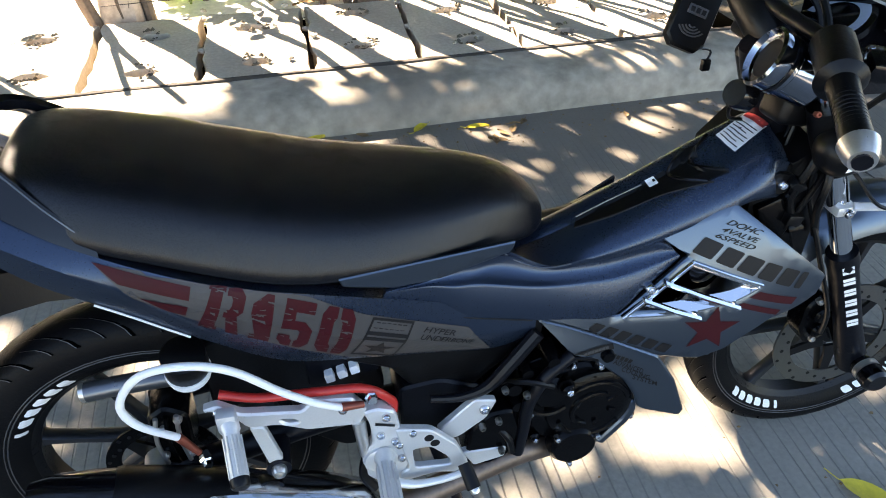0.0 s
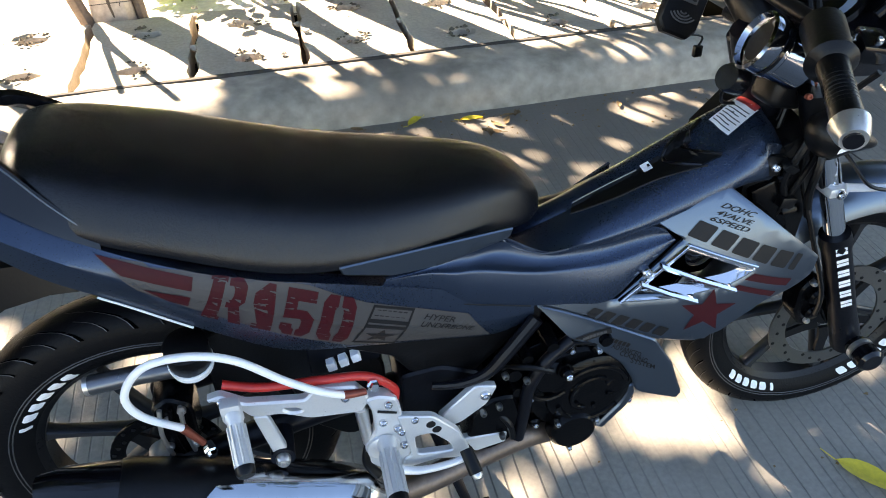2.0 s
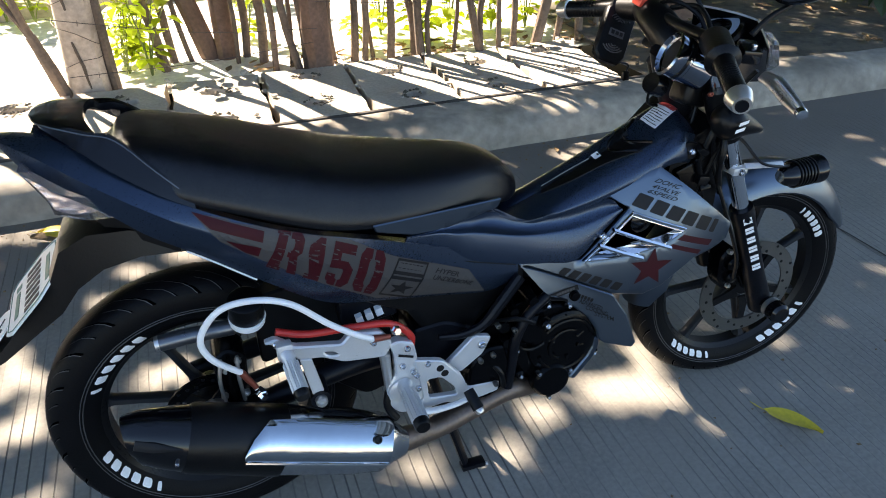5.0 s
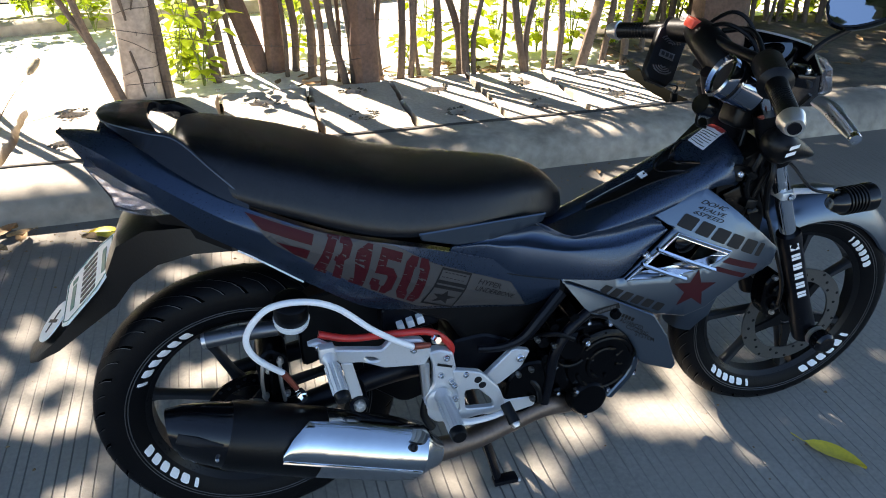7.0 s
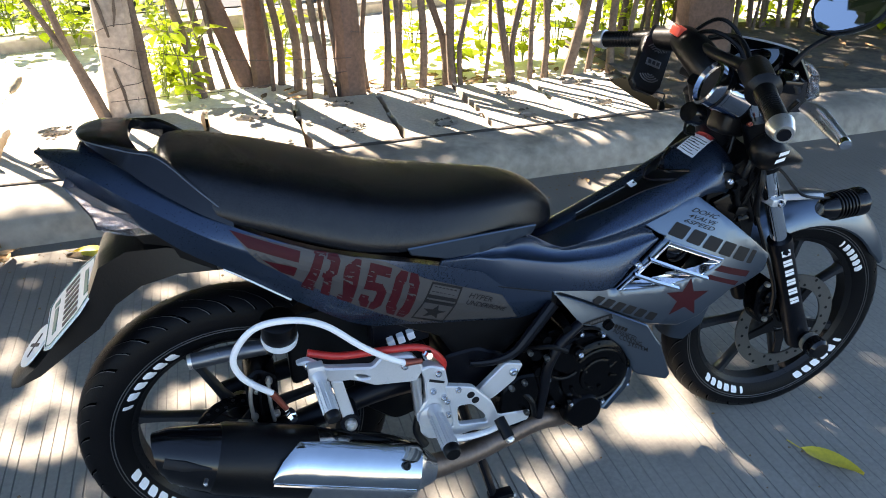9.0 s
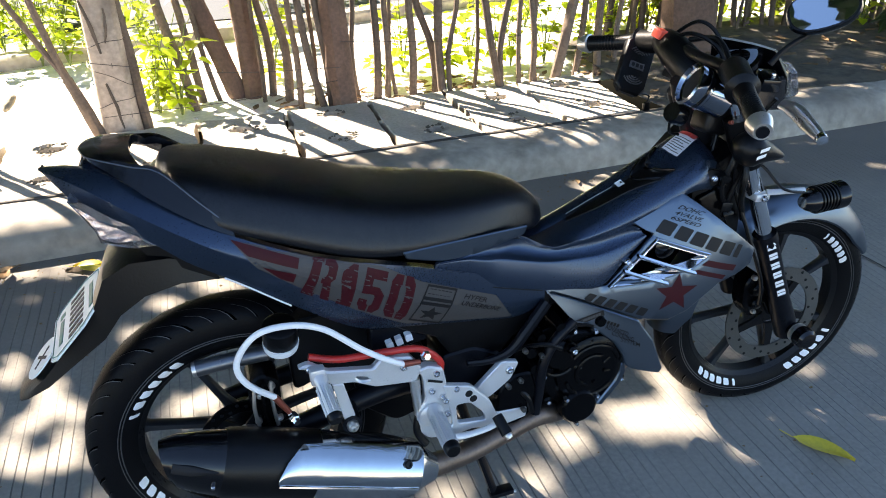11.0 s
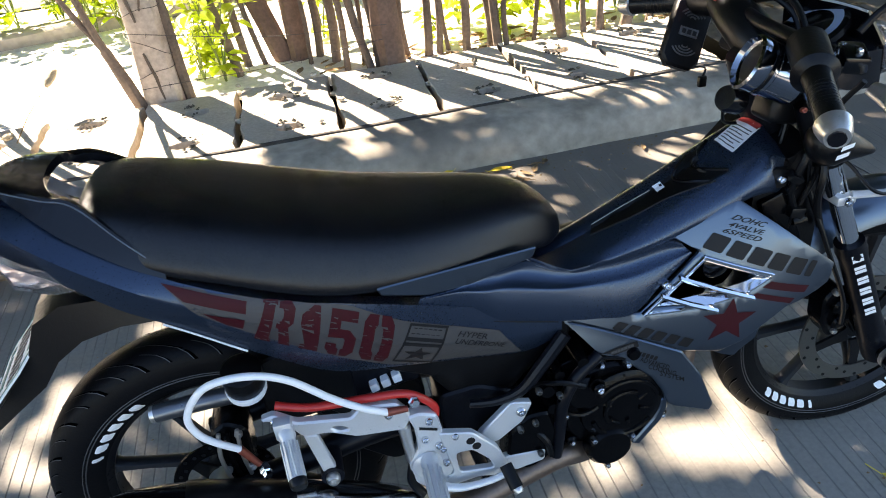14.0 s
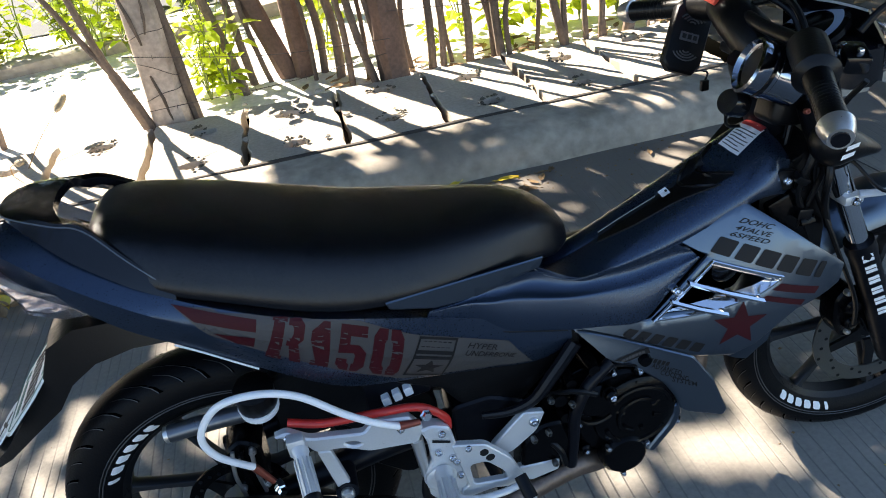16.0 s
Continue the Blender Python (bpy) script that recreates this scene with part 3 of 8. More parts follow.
def leaf_faces(verts, faces, at, along, up, length, width, fold=0.25):
    along, up = along.normalized(), up
    side = along.cross(up).normalized()
    up = side.cross(along)
    k = len(verts)
    droop = -0.12 * length
    rows = ((0.0, 0.0), (0.28, 0.48), (0.62, 0.40), (1.0, 0.0))
    for t, s in rows:
        c = at + along * length * t + up * droop * t * t
        if s:
            verts += [c - side * width * s + up * fold * width * s, c, c + side * width * s + up * fold * width * s]
        else:
            verts.append(c)
    # k: base; k+1..3: first row; k+4..6: second row; k+7: tip
    faces += [(k, k + 2, k + 1), (k, k + 3, k + 2), (k + 1, k + 2, k + 5, k + 4), (k + 2, k + 3, k + 6, k + 5), (k + 4, k + 5, k + 7), (k + 5, k + 6, k + 7)]


def weed(seed, height, spread, count, leaf=0.066):
    rnd = random.Random(seed)
    root = tagged(new("weed_plant"), "bright green broad-leaved weed growing behind the fence", "plant", "weeds behind the fence")
    bm = bmesh.new()
    verts, faces = [], []
    for s in range(max(3, count // 9)):
        a = rnd.uniform(0, 2 * math.pi)
        d = Vector((math.cos(a), math.sin(a), 0)) * spread * rnd.uniform(0.2, 1)
        h = height * rnd.uniform(0.5, 1)
        pts = [Vector((0, 0, 0)), d * 0.3 + Vector((0, 0, h * 0.5)), d + Vector((0, 0, h))]
        tube(bm, pts, [0.004, 0.0015], 5, 4)
        sp = spline(pts, 6)
        for _ in range(9):
            p = sp[rnd.randrange(3, len(sp))]
            a2 = rnd.uniform(0, 2 * math.pi)
            al = Vector((math.cos(a2), math.sin(a2), rnd.uniform(-0.5, 0.3)))
            ln = leaf * rnd.uniform(0.6, 1.3)
            leaf_faces(verts, faces, p + al * 0.02, al, Vector((0, 0, 1)), ln, ln * 0.8)
    part("stem", bm, M_STEM, root)
    tagged(mesh_part("foliage", verts, faces, M_GREEN, root), kind="stuff")
    return root


base_weeds = [weed(11, 0.38, 0.16, 45), weed(12, 0.26, 0.2, 36), weed(13, 0.5, 0.25, 54, 0.07)]
SPOTS = [(-1.0, 3.95, 2), (-0.66, 3.92, 0), (-0.12, 2.62, 0), (1.19, 2.72, 0), (1.56, 2.64, 0), (2.27, 2.55, 1), (-0.05, 2.85, 1), (1.32, 2.50, 1),
         (-1.35, 3.78, 2), (-1.6, 3.85, 2), (-0.4, 3.62, 1), (1.05, 2.55, 1), (1.8, 2.62, 0), (2.0, 2.6, 0), (-0.2, 3.85, 2), (-2.1, 3.8, 0), (0.45, 3.75, 0)]
for x, y in ((-1.25, 3.9), (-0.9, 4.05), (-0.10, 2.52), (-0.06, 2.66), (0.0, 2.46), (-1.7, 3.75), (-1.05, 4.0), (-0.6, 3.55), (-0.75, 3.60), (0.5, 2.85), (1.35, 2.62), (1.7, 2.6)):
    SPOTS.append((x, y, 2 if x < 0 else 0))
rw = random.Random(3)
for i in range(30):
    SPOTS.append((rw.uniform(-3.6, 3.2), rw.uniform(4.1, 4.7) + 0.1, rw.choice((0, 0, 2))))
for i in range(4):
    SPOTS.append((rw.uniform(0.4, 2.3), rw.uniform(3.2, 3.9), rw.choice((0, 1))))
for i in range(44):
    wx = rw.uniform(2.5, 5.5)
    SPOTS.append((wx, 2.82 - 0.30 * max(0, wx - 3.25) + rw.uniform(0, 0.6) ** 1.3, rw.choice((0, 2, 2))))
for i, (x, y, k) in enumerate(SPOTS):
    m = pose(x, y, 0.07, 0, 0, i * 67) @ Matrix.Scale(rw.uniform(0.8, 1.25), 4)
    if i not in (1, 5, 0):
        copy_thing(base_weeds[k], m)
for k, i in ((0, 1), (1, 5), (2, 0)):
    base_weeds[k].matrix_basis = pose(SPOTS[i][0], SPOTS[i][1], 0.07, 0, 0, i * 50)

# gaps left in the unseen crown to place the sun patches: middle and half sizes on the road
GAPS = [(0.98, 0.0, 0.06, 0.045), (1.08, 0.0, 0.06, 0.06), (1.16, 0.10, 0.035, 0.05), (1.14, -0.07, 0.03, 0.03), (1.19, -0.16, 0.004, 0.02), (0.83, -0.01, 0.03, 0.02), (0.79, -0.06, 0.018, 0.022), (-0.46, 0.37, 0.04, 0.03), (-0.34, 0.39, 0.03, 0.03), (-0.33, 0.5, 0.03, 0.02), (-0.42, 0.57, 0.025, 0.015), (-0.33, 0.10, 0.025, 0.03),
        (-0.52, 0.75, 0.03, 0.04), (-0.2, 0.62, 0.02, 0.03), (1.55, 1.18, 0.08, 0.06), (1.25, 1.22, 0.03, 0.025), (1.42, 1.05, 0.04, 0.025), (1.7, 1.3, 0.08, 0.05),
        (1.62, -0.68, 0.09, 0.07),
        (-0.7, 0.3, 0.035, 0.04), (-0.8, 0.95, 0.045, 0.04), (1.0, 1.25, 0.08, 0.04), (0.55, 1.3, 0.1, 0.05), (-0.3, 1.2, 0.06, 0.03), (0.77, 0.05, 0.02, 0.02),
        (0.61, -0.82, 0.075, 0.06), (0.27, 0.355, 0.09, 0.06), (-0.09, 0.93, 0.06, 0.03), (0.07, 0.96, 0.07, 0.03), (-0.19, 0.79, 0.04, 0.03), (-0.03, 0.42, 0.06, 0.05), (1.71, -0.05, 0.012, 0.004), (1.64, 0.0, 0.012, 0.004), (1.755, 0.03, 0.010, 0.002), (1.525, -0.005, 0.010, 0.002), (1.47, -0.113, 0.004, 0.006), (1.59, -0.20, 0.014, 0.006), (1.43, -0.215, 0.002, 0.004), (0.51, -0.06, 0.03, 0.05), (0.68, -0.10, 0.025, 0.05)]
rg = random.Random(17)
for x0, x1, y0, y1, count, ra, rb in ((-1.3, -0.15, 0.15, 1.3, 66, 0.003, 0.017), (0.75, 2.0, 0.85, 1.34, 50, 0.001, 0.014), (1.15, 2.1, -0.35, 0.4, 6, 0.001, 0.007), (0.2, 0.8, -0.2, 0.3, 8, 0.002, 0.012), (-0.15, 0.8, 0.9, 1.3, 10, 0.01, 0.03), (2.0, 5.0, 0.0, 2.6, 40, 0.01, 0.04)):
    for i in range(count):
        GAPS.append((rg.uniform(x0, x1), rg.uniform(y0, y1), rg.uniform(ra, rb), rg.uniform(ra, rb)))


def crown():
    # the crown is out of view; each leaf is set by where its shadow falls
    rnd = random.Random(21)
    slope = Vector((SUN_AZ.x, SUN_AZ.y)) / math.tan(SUN_EL)
    verts, faces = [], []
    n = 0
    while n < 70000:
        gx, gy = rnd.uniform(-4.6, 6.8), (rnd.uniform(-3.4, 3.4) if rnd.random() < 0.6 else rnd.uniform(-1.3, 1.4))
        h = rnd.uniform(2.4, 5.0)
        edge = (1.27 if gx < 0.25 else 1.47) + 0.03 * math.sin(gx * 7) if gx < 2.2 else 2.75
        if gy > edge + 0.22 * (rnd.random() - 0.9) or rnd.random() > min(1, (gx + 4.6) / 1.3) * min(1, (6.8 - gx) / 0.8):
            continue
        s = rnd.uniform(0.08, 0.14)
        if any(((gx - a) / (ra + 0.03)) ** 2 + ((gy - b) / (rb + 0.03)) ** 2 < 1 for a, b, ra, rb in GAPS):
            continue
        at = Vector((gx + slope.x * h, gy + slope.y * h, h))
        a = rnd.uniform(0, 2 * math.pi)
        al = Vector((math.cos(a), math.sin(a), rnd.uniform(-0.6, 0.3)))
        leaf_faces(verts, faces, at - al * s * 0.5, al, Vector((rnd.uniform(-0.5, 0.5), rnd.uniform(-0.5, 0.5), 1)), s, s * 0.55)
        n += 1
    # unseen leaves added overhead to block sky light; their sun shadow falls behind the camera
    for _ in range(17000):
        h = rnd.uniform(3.3, 5.2)
        x, y = rnd.uniform(-4.5, 6.0), rnd.uniform(0.1, 3.2)
        s = rnd.uniform(0.16, 0.26)
        gx, gy = x - slope.x * h, y - slope.y * h
        if any(((gx - a) / (ra + 0.15)) ** 2 + ((gy - b) / (rb + 0.15)) ** 2 < 1 for a, b, ra, rb in GAPS):
            continue
        a = rnd.uniform(0, 2 * math.pi)
        al = Vector((math.cos(a), math.sin(a), rnd.uniform(-0.5, 0.3)))
        leaf_faces(verts, faces, Vector((x, y + 0.15 * math.sin(x * 3), h)) - al * s * 0.5, al, Vector((rnd.uniform(-0.4, 0.4), rnd.uniform(-0.4, 0.4), 1)), s, s * 0.6)
    root = tagged(new("shade_tree"), "unseen green crown of broad-leaved shade tree, placed to shade the road", "tree")
    tagged(mesh_part("crown", verts, faces, M_CANOPY, root), kind="stuff")
    for a, b in (((2.63, 2.46, 3.9), (0.5, 3.6, 3.3)), ((2.63, 2.46, 3.8), (3.2, 1.2, 3.4)), ((0.2, 2.5, 3.5), (-2.2, 2.6, 3.3)), ((0.76, 2.25, 3.5), (0.2, 0.2, 3.3))):
        bm = bmesh.new()
        a, b = Vector(a), Vector(b)
        tube(bm, [a, a.lerp(b, 0.5) + Vector((0, 0.1, 0.2)), b], [0.06, 0.02], 8, 5)
        part("limb", bm, M_TRUNK, root)
    return root


crown()


# added out of view, so that upward glossy faces reflect something dark
def far_wood():
    rnd = random.Random(31)
    verts, faces = [], []
    for _ in range(40000):
        x = rnd.uniform(-40, 30)
        top = 10.0 + 0.7 * math.sin(x * 0.9) + 0.5 * math.sin(x * 2.3 + 1)
        at = Vector((x, rnd.uniform(16.0, 18.5), top * rnd.random() ** 0.8))
        s = rnd.uniform(0.45, 0.85)
        al = Vector((rnd.uniform(-1, 1), rnd.uniform(-1, 1), rnd.uniform(-0.8, 0.4)))
        leaf_faces(verts, faces, at, al, Vector((rnd.uniform(-0.6, 0.6), rnd.uniform(-0.6, 0.6), 1)), s, s * 0.6)
    ob = mesh_part("far_wood", verts, faces, M_FARLEAF)
    return tagged(ob, "unseen dark green thicket added beyond the far road to darken reflections", "thicket", kind="stuff")


far_wood()


def hanging_branch(points, seed, count, leaf):
    rnd = random.Random(seed)
    root = tagged(new("leafy_branch"), "dark green leafy branch hanging above the verge", "branch", "hanging branches")
    bm = bmesh.new()
    tube(bm, points, [0.012, 0.004], 6, 6)
    part("twig", bm, M_BARK, root)
    sp = spline(points, 10)
    verts, faces = [], []
    for _ in range(count):
        p = sp[rnd.randrange(4, len(sp))]
        al = Vector((rnd.uniform(-1, 1), rnd.uniform(-1, 1), rnd.uniform(-1.2, 0.1)))
        ln = leaf * rnd.uniform(0.7, 1.3)
        leaf_faces(verts, faces, p + al * 0.05, al, Vector((rnd.uniform(-0.6, 0.6), rnd.uniform(-0.6, 0.6), 1)), ln, ln * 0.6)
    tagged(mesh_part("foliage", verts, faces, M_CANOPY, root), kind="stuff")


hanging_branch([(2.85, 2.45, 2.4), (2.9, 2.4, 1.6), (3.1, 2.2, 1.15), (3.25, 2.1, 0.85)], 1, 60, 0.13)
hanging_branch([(3.6, 2.4, 2.6), (3.6, 2.4, 1.6), (3.7, 2.25, 1.1), (3.75, 2.2, 0.62)], 2, 90, 0.13)
hanging_branch([(4.2, 2.3, 2.7), (4.2, 2.3, 1.6), (4.2, 2.2, 1.0), (4.3, 2.1, 0.5)], 3, 110, 0.13)
hanging_branch([(3.75, 2.05, 2.4), (3.8, 2.0, 1.4), (3.85, 2.0, 0.8), (3.9, 1.98, 0.32)], 5, 170, 0.14)
hanging_branch([(4.2, 2.0, 2.4), (4.2, 2.0, 1.3), (4.2, 2.0, 0.7), (4.22, 1.98, 0.25)], 6, 170, 0.14)
hanging_branch([(3.4, 2.1, 2.3), (3.4, 2.05, 1.4), (3.42, 2.05, 0.9), (3.42, 2.0, 0.62)], 7, 90, 0.14)
hanging_branch([(3.05, 2.15, 2.3), (3.05, 2.1, 1.3), (3.07, 2.1, 0.9), (3.07, 2.1, 0.68)], 8, 60, 0.13)
hanging_branch([(3.2, 2.5, 2.5), (3.3, 2.5, 1.5), (3.4, 2.4, 1.1), (3.45, 2.35, 0.8)], 4, 70, 0.12)


# ---- litter ----
def fallen_leaf(x, y, z, turn, length, width, material, label, curl=0.5, group="fallen leaves"):
    bm = bmesh.new()
    nx, ny = 9, 5
    vs = []
    for i in range(nx):
        t = i / (nx - 1)
        wd = width * (math.sin(math.pi * t ** 0.8) ** 0.8 if 0 < t < 1 else 0.02)
        row = []
        for j in range(ny):
            s = j / (ny - 1) * 2 - 1
            row.append(bm.verts.new(((t - 0.5) * length, s * wd * 0.5 + 0.06 * length * math.sin(t * 3), 0.004 + curl * 0.35 * width * (abs(s) ** 1.6) * (0.4 + t * 0.6) + 0.02 * length * t * t)))
        vs.append(row)
    for a, b in zip(vs, vs[1:]):
        for j in range(ny - 1):
            bm.faces.new((a[j], a[j + 1], b[j + 1], b[j]))
    tube(bm, [vs[0][2].co.copy(), vs[0][2].co + Vector((-0.25 * length, 0.02 * length, 0.004))], 0.0011, 5, 1)
    return tagged(part("fallen_leaf", bm, material, matrix=pose(x, y, z, 0, 0, turn)), label, "leaf", group)


fallen_leaf(1.365, -0.243, 0.001, -56, 0.135, 0.047, M_YELLOW, "large curved yellow leaf lying on the concrete", 0.5)
fallen_leaf(0.418, 1.325, 0.001, 20, 0.09, 0.035, M_YELLOW, "yellow leaf lying at the foot of the kerb", 0.9)
fallen_leaf(0.792, 1.33, 0.001, 35, 0.085, 0.03, M_YELLOW, "yellow leaf lying at the foot of the kerb", 0.9)
fallen_leaf(0.978, 1.29, 0.001, -10, 0.08, 0.028, M_YELLOW, "small yellow leaf lying by the kerb", 0.9)
rl = random.Random(8)
for i in range(16):
    fallen_leaf(-0.62 + rl.uniform(-0.28, 0.3), 1.22 + rl.uniform(-0.08, 0.1), 0.002 + rl.uniform(0, 0.03), rl.uniform(0, 360), rl.uniform(0.07, 0.13), rl.uniform(0.03, 0.05),
                M_YELLOW if i % 5 == 1 else M_DRY, "yellowing leaf in a heap by the kerb" if i % 5 == 1 else "dry brown leaf heaped by the kerb", 1.0)
for i in range(12):
    fallen_leaf(rl.uniform(0.3, 1.9), rl.uniform(1.18, 1.33), 0.001, rl.uniform(0, 360), rl.uniform(0.04, 0.08), rl.uniform(0.015, 0.03), M_DRY, "small dry leaf in the gutter", 0.8)
for i in range(60):
    fallen_leaf(rl.uniform(2.0, 4.4), rl.uniform(1.62, 2.5), 0.135, rl.uniform(0, 360), rl.uniform(0.06, 0.1), rl.uniform(0.025, 0.04), M_DRY, "dry brown leaf on the dark verge", 0.8)
for i in range(44):
    fallen_leaf(rl.gauss(1.25, 0.4), rl.uniform(2.24, 2.46), 0.08 + rl.uniform(0, 0.02), rl.uniform(0, 360), rl.uniform(0.05, 0.09), rl.uniform(0.02, 0.035), M_DRY, "dry leaf beneath the fence", 0.8)


def grass_spike(points, r):
    root = tagged(new("grass_spike"), "dry grass stalk with a furry seed head", "plant", "grass stalks")
    bm = bmesh.new()
    pts = [Vector(p) for p in points]
    tube(bm, pts, [0.0028, 0.0016], 5, 6)
    part("stalk", bm, M_DRY, root)
    bm = bmesh.new()
    d = (pts[-1] - pts[-2]).normalized()
    c = pts[-1]
    tube(bm, [c - d * 0.01, c + d * 0.04, c + d * 0.085], [r * 0.5, r, r * 1.05, r * 0.9, r * 0.3], 12, 6)
    for v in bm.verts:
        v.co += noise.noise_vector(v.co * 160) * 0.0035
    head = part("seed_head", bm, M_SEED, root)
    rnd = random.Random(7)
    verts, faces = [], []
    for i in range(160):
        t, a = rnd.random() * 0.085, rnd.uniform(0, 2 * math.pi)
        s = d.orthogonal().normalized()
        o = s * math.cos(a) + d.cross(s) * math.sin(a)
        p = c + d * t + o * r * 0.8
        k = len(verts)
        q = d.cross(o) * 0.0007
        verts += [p - q, p + q, p + o * 0.007 + d * 0.006]
        faces.append((k, k + 1, k + 2))
    tagged(mesh_part("bristles", verts, faces, M_SEED, head), kind="stuff")


grass_spike([(-0.81, 2.03, 0.12), (-0.76, 2.12, 0.19), (-0.69, 2.26, 0.26)], 0.016)
grass_spike([(-0.86, 1.99, 0.12), (-0.84, 1.96, 0.17), (-0.79, 1.90, 0.20)], 0.012)


# ---- the motorcycle: built upright in its own axes, then leaned ----
LEAN_DEG = 3.5
bike = tagged(new("motorcycle"), "matte grey underbone motorcycle with red and silver decals by a kerb", "motorcycle")
bike.matrix_basis = pose(0, -0.008, 0, -LEAN_DEG, 0, 0)
RA, FA = Vector((0.092, 0, 0.286)), Vector((1.316, 0, 0.277))


def sym(fn):
    for s in (1, -1):
        fn(s)


# wheels
def wheel(name, centre, R, rim, hw, turn, label, spokes, first, disc_side, letters, disc_r=0.10):
    root = new(name)
    root.parent = bike
    root.matrix_basis = pose(*centre, 0, 0, turn)
    tagged(root, label)
    ax = Vector((0, 1, 0))
    bm = bmesh.new()
    H = R - rim
    prof = [(-hw * 0.60, rim - 0.003), (-hw * 0.86, rim + 0.15 * H), (-hw, rim + 0.5 * H), (-hw * 0.93, R - 0.022), (-hw * 0.74, R - 0.010), (-hw * 0.4, R - 0.002), (0, R),
            (hw * 0.4, R - 0.002), (hw * 0.74, R - 0.010), (hw * 0.93, R - 0.022), (hw, rim + 0.5 * H), (hw * 0.86, rim + 0.15 * H), (hw * 0.60, rim - 0.003)]
    turned(bm, (0, 0, 0), ax, prof, 72, False)
    part("tyre", bm, M_RUBBER, root, "black road tyre with curved tread grooves")
    # tread grooves: slim dark strips from shoulder to crown, the grooves' shade put into colour
    verts, faces = [], []
    for i in range(44):
        for s in (1, -1):
            long = i % 2 == 0
            a0 = 2 * math.pi * (i + (0.5 if s < 0 else 0)) / 44
            k = len(verts)
            for j in range(7):
                t = j / 6
                y = s * hw * ((0.99 - 0.87 * t) if long else (0.95 - 0.42 * t))
                f = abs(y) / hw
                r = R - 0.002 * (f / 0.4) if f < 0.4 else (R - 0.002 - 0.008 * (f - 0.4) / 0.34 if f < 0.74 else R - 0.010 - 0.012 * (f - 0.74) / 0.19)
                r += 0.0009
                a = a0 + (0.34 if long else 0.16) * t ** 1.3
                wd = (0.013 if long else 0.007) * (1 - 0.65 * t)
                for q in (-wd, wd):
                    verts.append((r * math.cos(a + q), y, r * math.sin(a + q)))
            for j in range(6):
                faces.append((k + 2 * j, k + 2 * j + 1, k + 2 * j + 3, k + 2 * j + 2))
    mesh_part("tread", verts, faces, M_TREAD, root, "dark sweeping strips painted for the shaded tread grooves")
    # pale strips beside the grooves, painting the light on the block edges
    ev, ef = [], []
    for k in range(0, len(verts), 14):
        for j in range(7):
            x, y, z = verts[k + 2 * j + 1]
            a, r = math.atan2(z, x), math.hypot(x, z) + 0.0005
            for q in (-0.002, 0.004):
                ev.append((r * math.cos(a + q), y, r * math.sin(a + q)))
        for j in range(6):
            b = k + 2 * j
            ef.append((b, b + 1, b + 3, b + 2))
    mesh_part("groove_edge", ev, ef, M_RUBEDGE, root, "pale strips painted for the lit edges of the tread blocks")
    bm = bmesh.new()
    rp = [(-hw * 0.62, rim - 0.002), (-hw * 0.66, rim + 0.008), (-hw * 0.58, rim + 0.008), (-hw * 0.5, rim - 0.004), (-hw * 0.30, rim - 0.008), (hw * 0.30, rim - 0.008), (hw * 0.5, rim - 0.004),
          (hw * 0.58, rim + 0.008), (hw * 0.66, rim + 0.008), (hw * 0.62, rim - 0.002), (hw * 0.4, rim - 0.013), (-hw * 0.4, rim - 0.013), (-hw * 0.62, rim - 0.002)]
    turned(bm, (0, 0, 0), ax, rp, 72, False)
    part("rim", bm, M_WHEEL, root, "black alloy rim")
    bm = bmesh.new()
    turned(bm, (0, 0, 0), ax, [(-0.045, 0.0), (-0.045, 0.024), (-0.03, 0.034), (0.03, 0.034), (0.045, 0.024), (0.045, 0.0)], 28)
    part("hub", bm, M_WHEEL, root)
    for i in range(spokes):
        a = first + 2 * math.pi * i / spokes
        d, p = Vector((math.cos(a), 0, math.sin(a))), Vector((-math.sin(a), 0, math.cos(a)))
        bm = bmesh.new()
        rings = []
        for t, wd, th in ((0.028, 0.016, 0.016), (0.07, 0.0085, 0.012), (0.13, 0.0072, 0.011), (rim - 0.022, 0.009, 0.012), (rim - 0.010, 0.015, 0.014)):
            rings.append([d * t + p * (wd * c) + Vector((0, th * s2, 0)) for c, s2 in ((1, 0.5), (0.6, 1), (-0.6, 1), (-1, 0.5), (-1, -0.5), (-0.6, -1), (0.6, -1), (1, -0.5))])
        loft(bm, rings)
        part("spoke", bm, M_CAST, root, "dark grey cast spoke")
    # brake disc
    bm = bmesh.new()
    bore = disc_r * 0.74
    turned(bm, (0, disc_side * 0.052, 0), ax, [(-0.002, bore), (-0.002, disc_r), (0.002, disc_r), (0.002, bore), (-0.002, bore)], 56, False)
    disc = part("brake_disc", bm, M_DISC if disc_r > 0.1 else M_ENGINE, root, "drilled steel brake disc" if disc_r > 0.1 else "dark rear brake disc")
    for i in range(5):
        a = first + 0.3 + 2 * math.pi * i / 5
        d, p = Vector((math.cos(a), 0, math.sin(a))), Vector((-math.sin(a), 0, math.cos(a)))
        bm = bmesh.new()
        loft(bm, [[d * t + p * (wd * c) + Vector((0, disc_side * 0.049 + 0.003 * q, 0)) for c, q in ((1, -1), (1, 1), (-1, 1), (-1, -1))] for t, wd in ((0.026, 0.016), (0.055, 0.010), (bore - 0.004, 0.009), (bore + 0.008, 0.012))])
        part("carrier_arm", bm, M_WHEEL, disc, "black carrier arm of the brake disc", smooth=False)
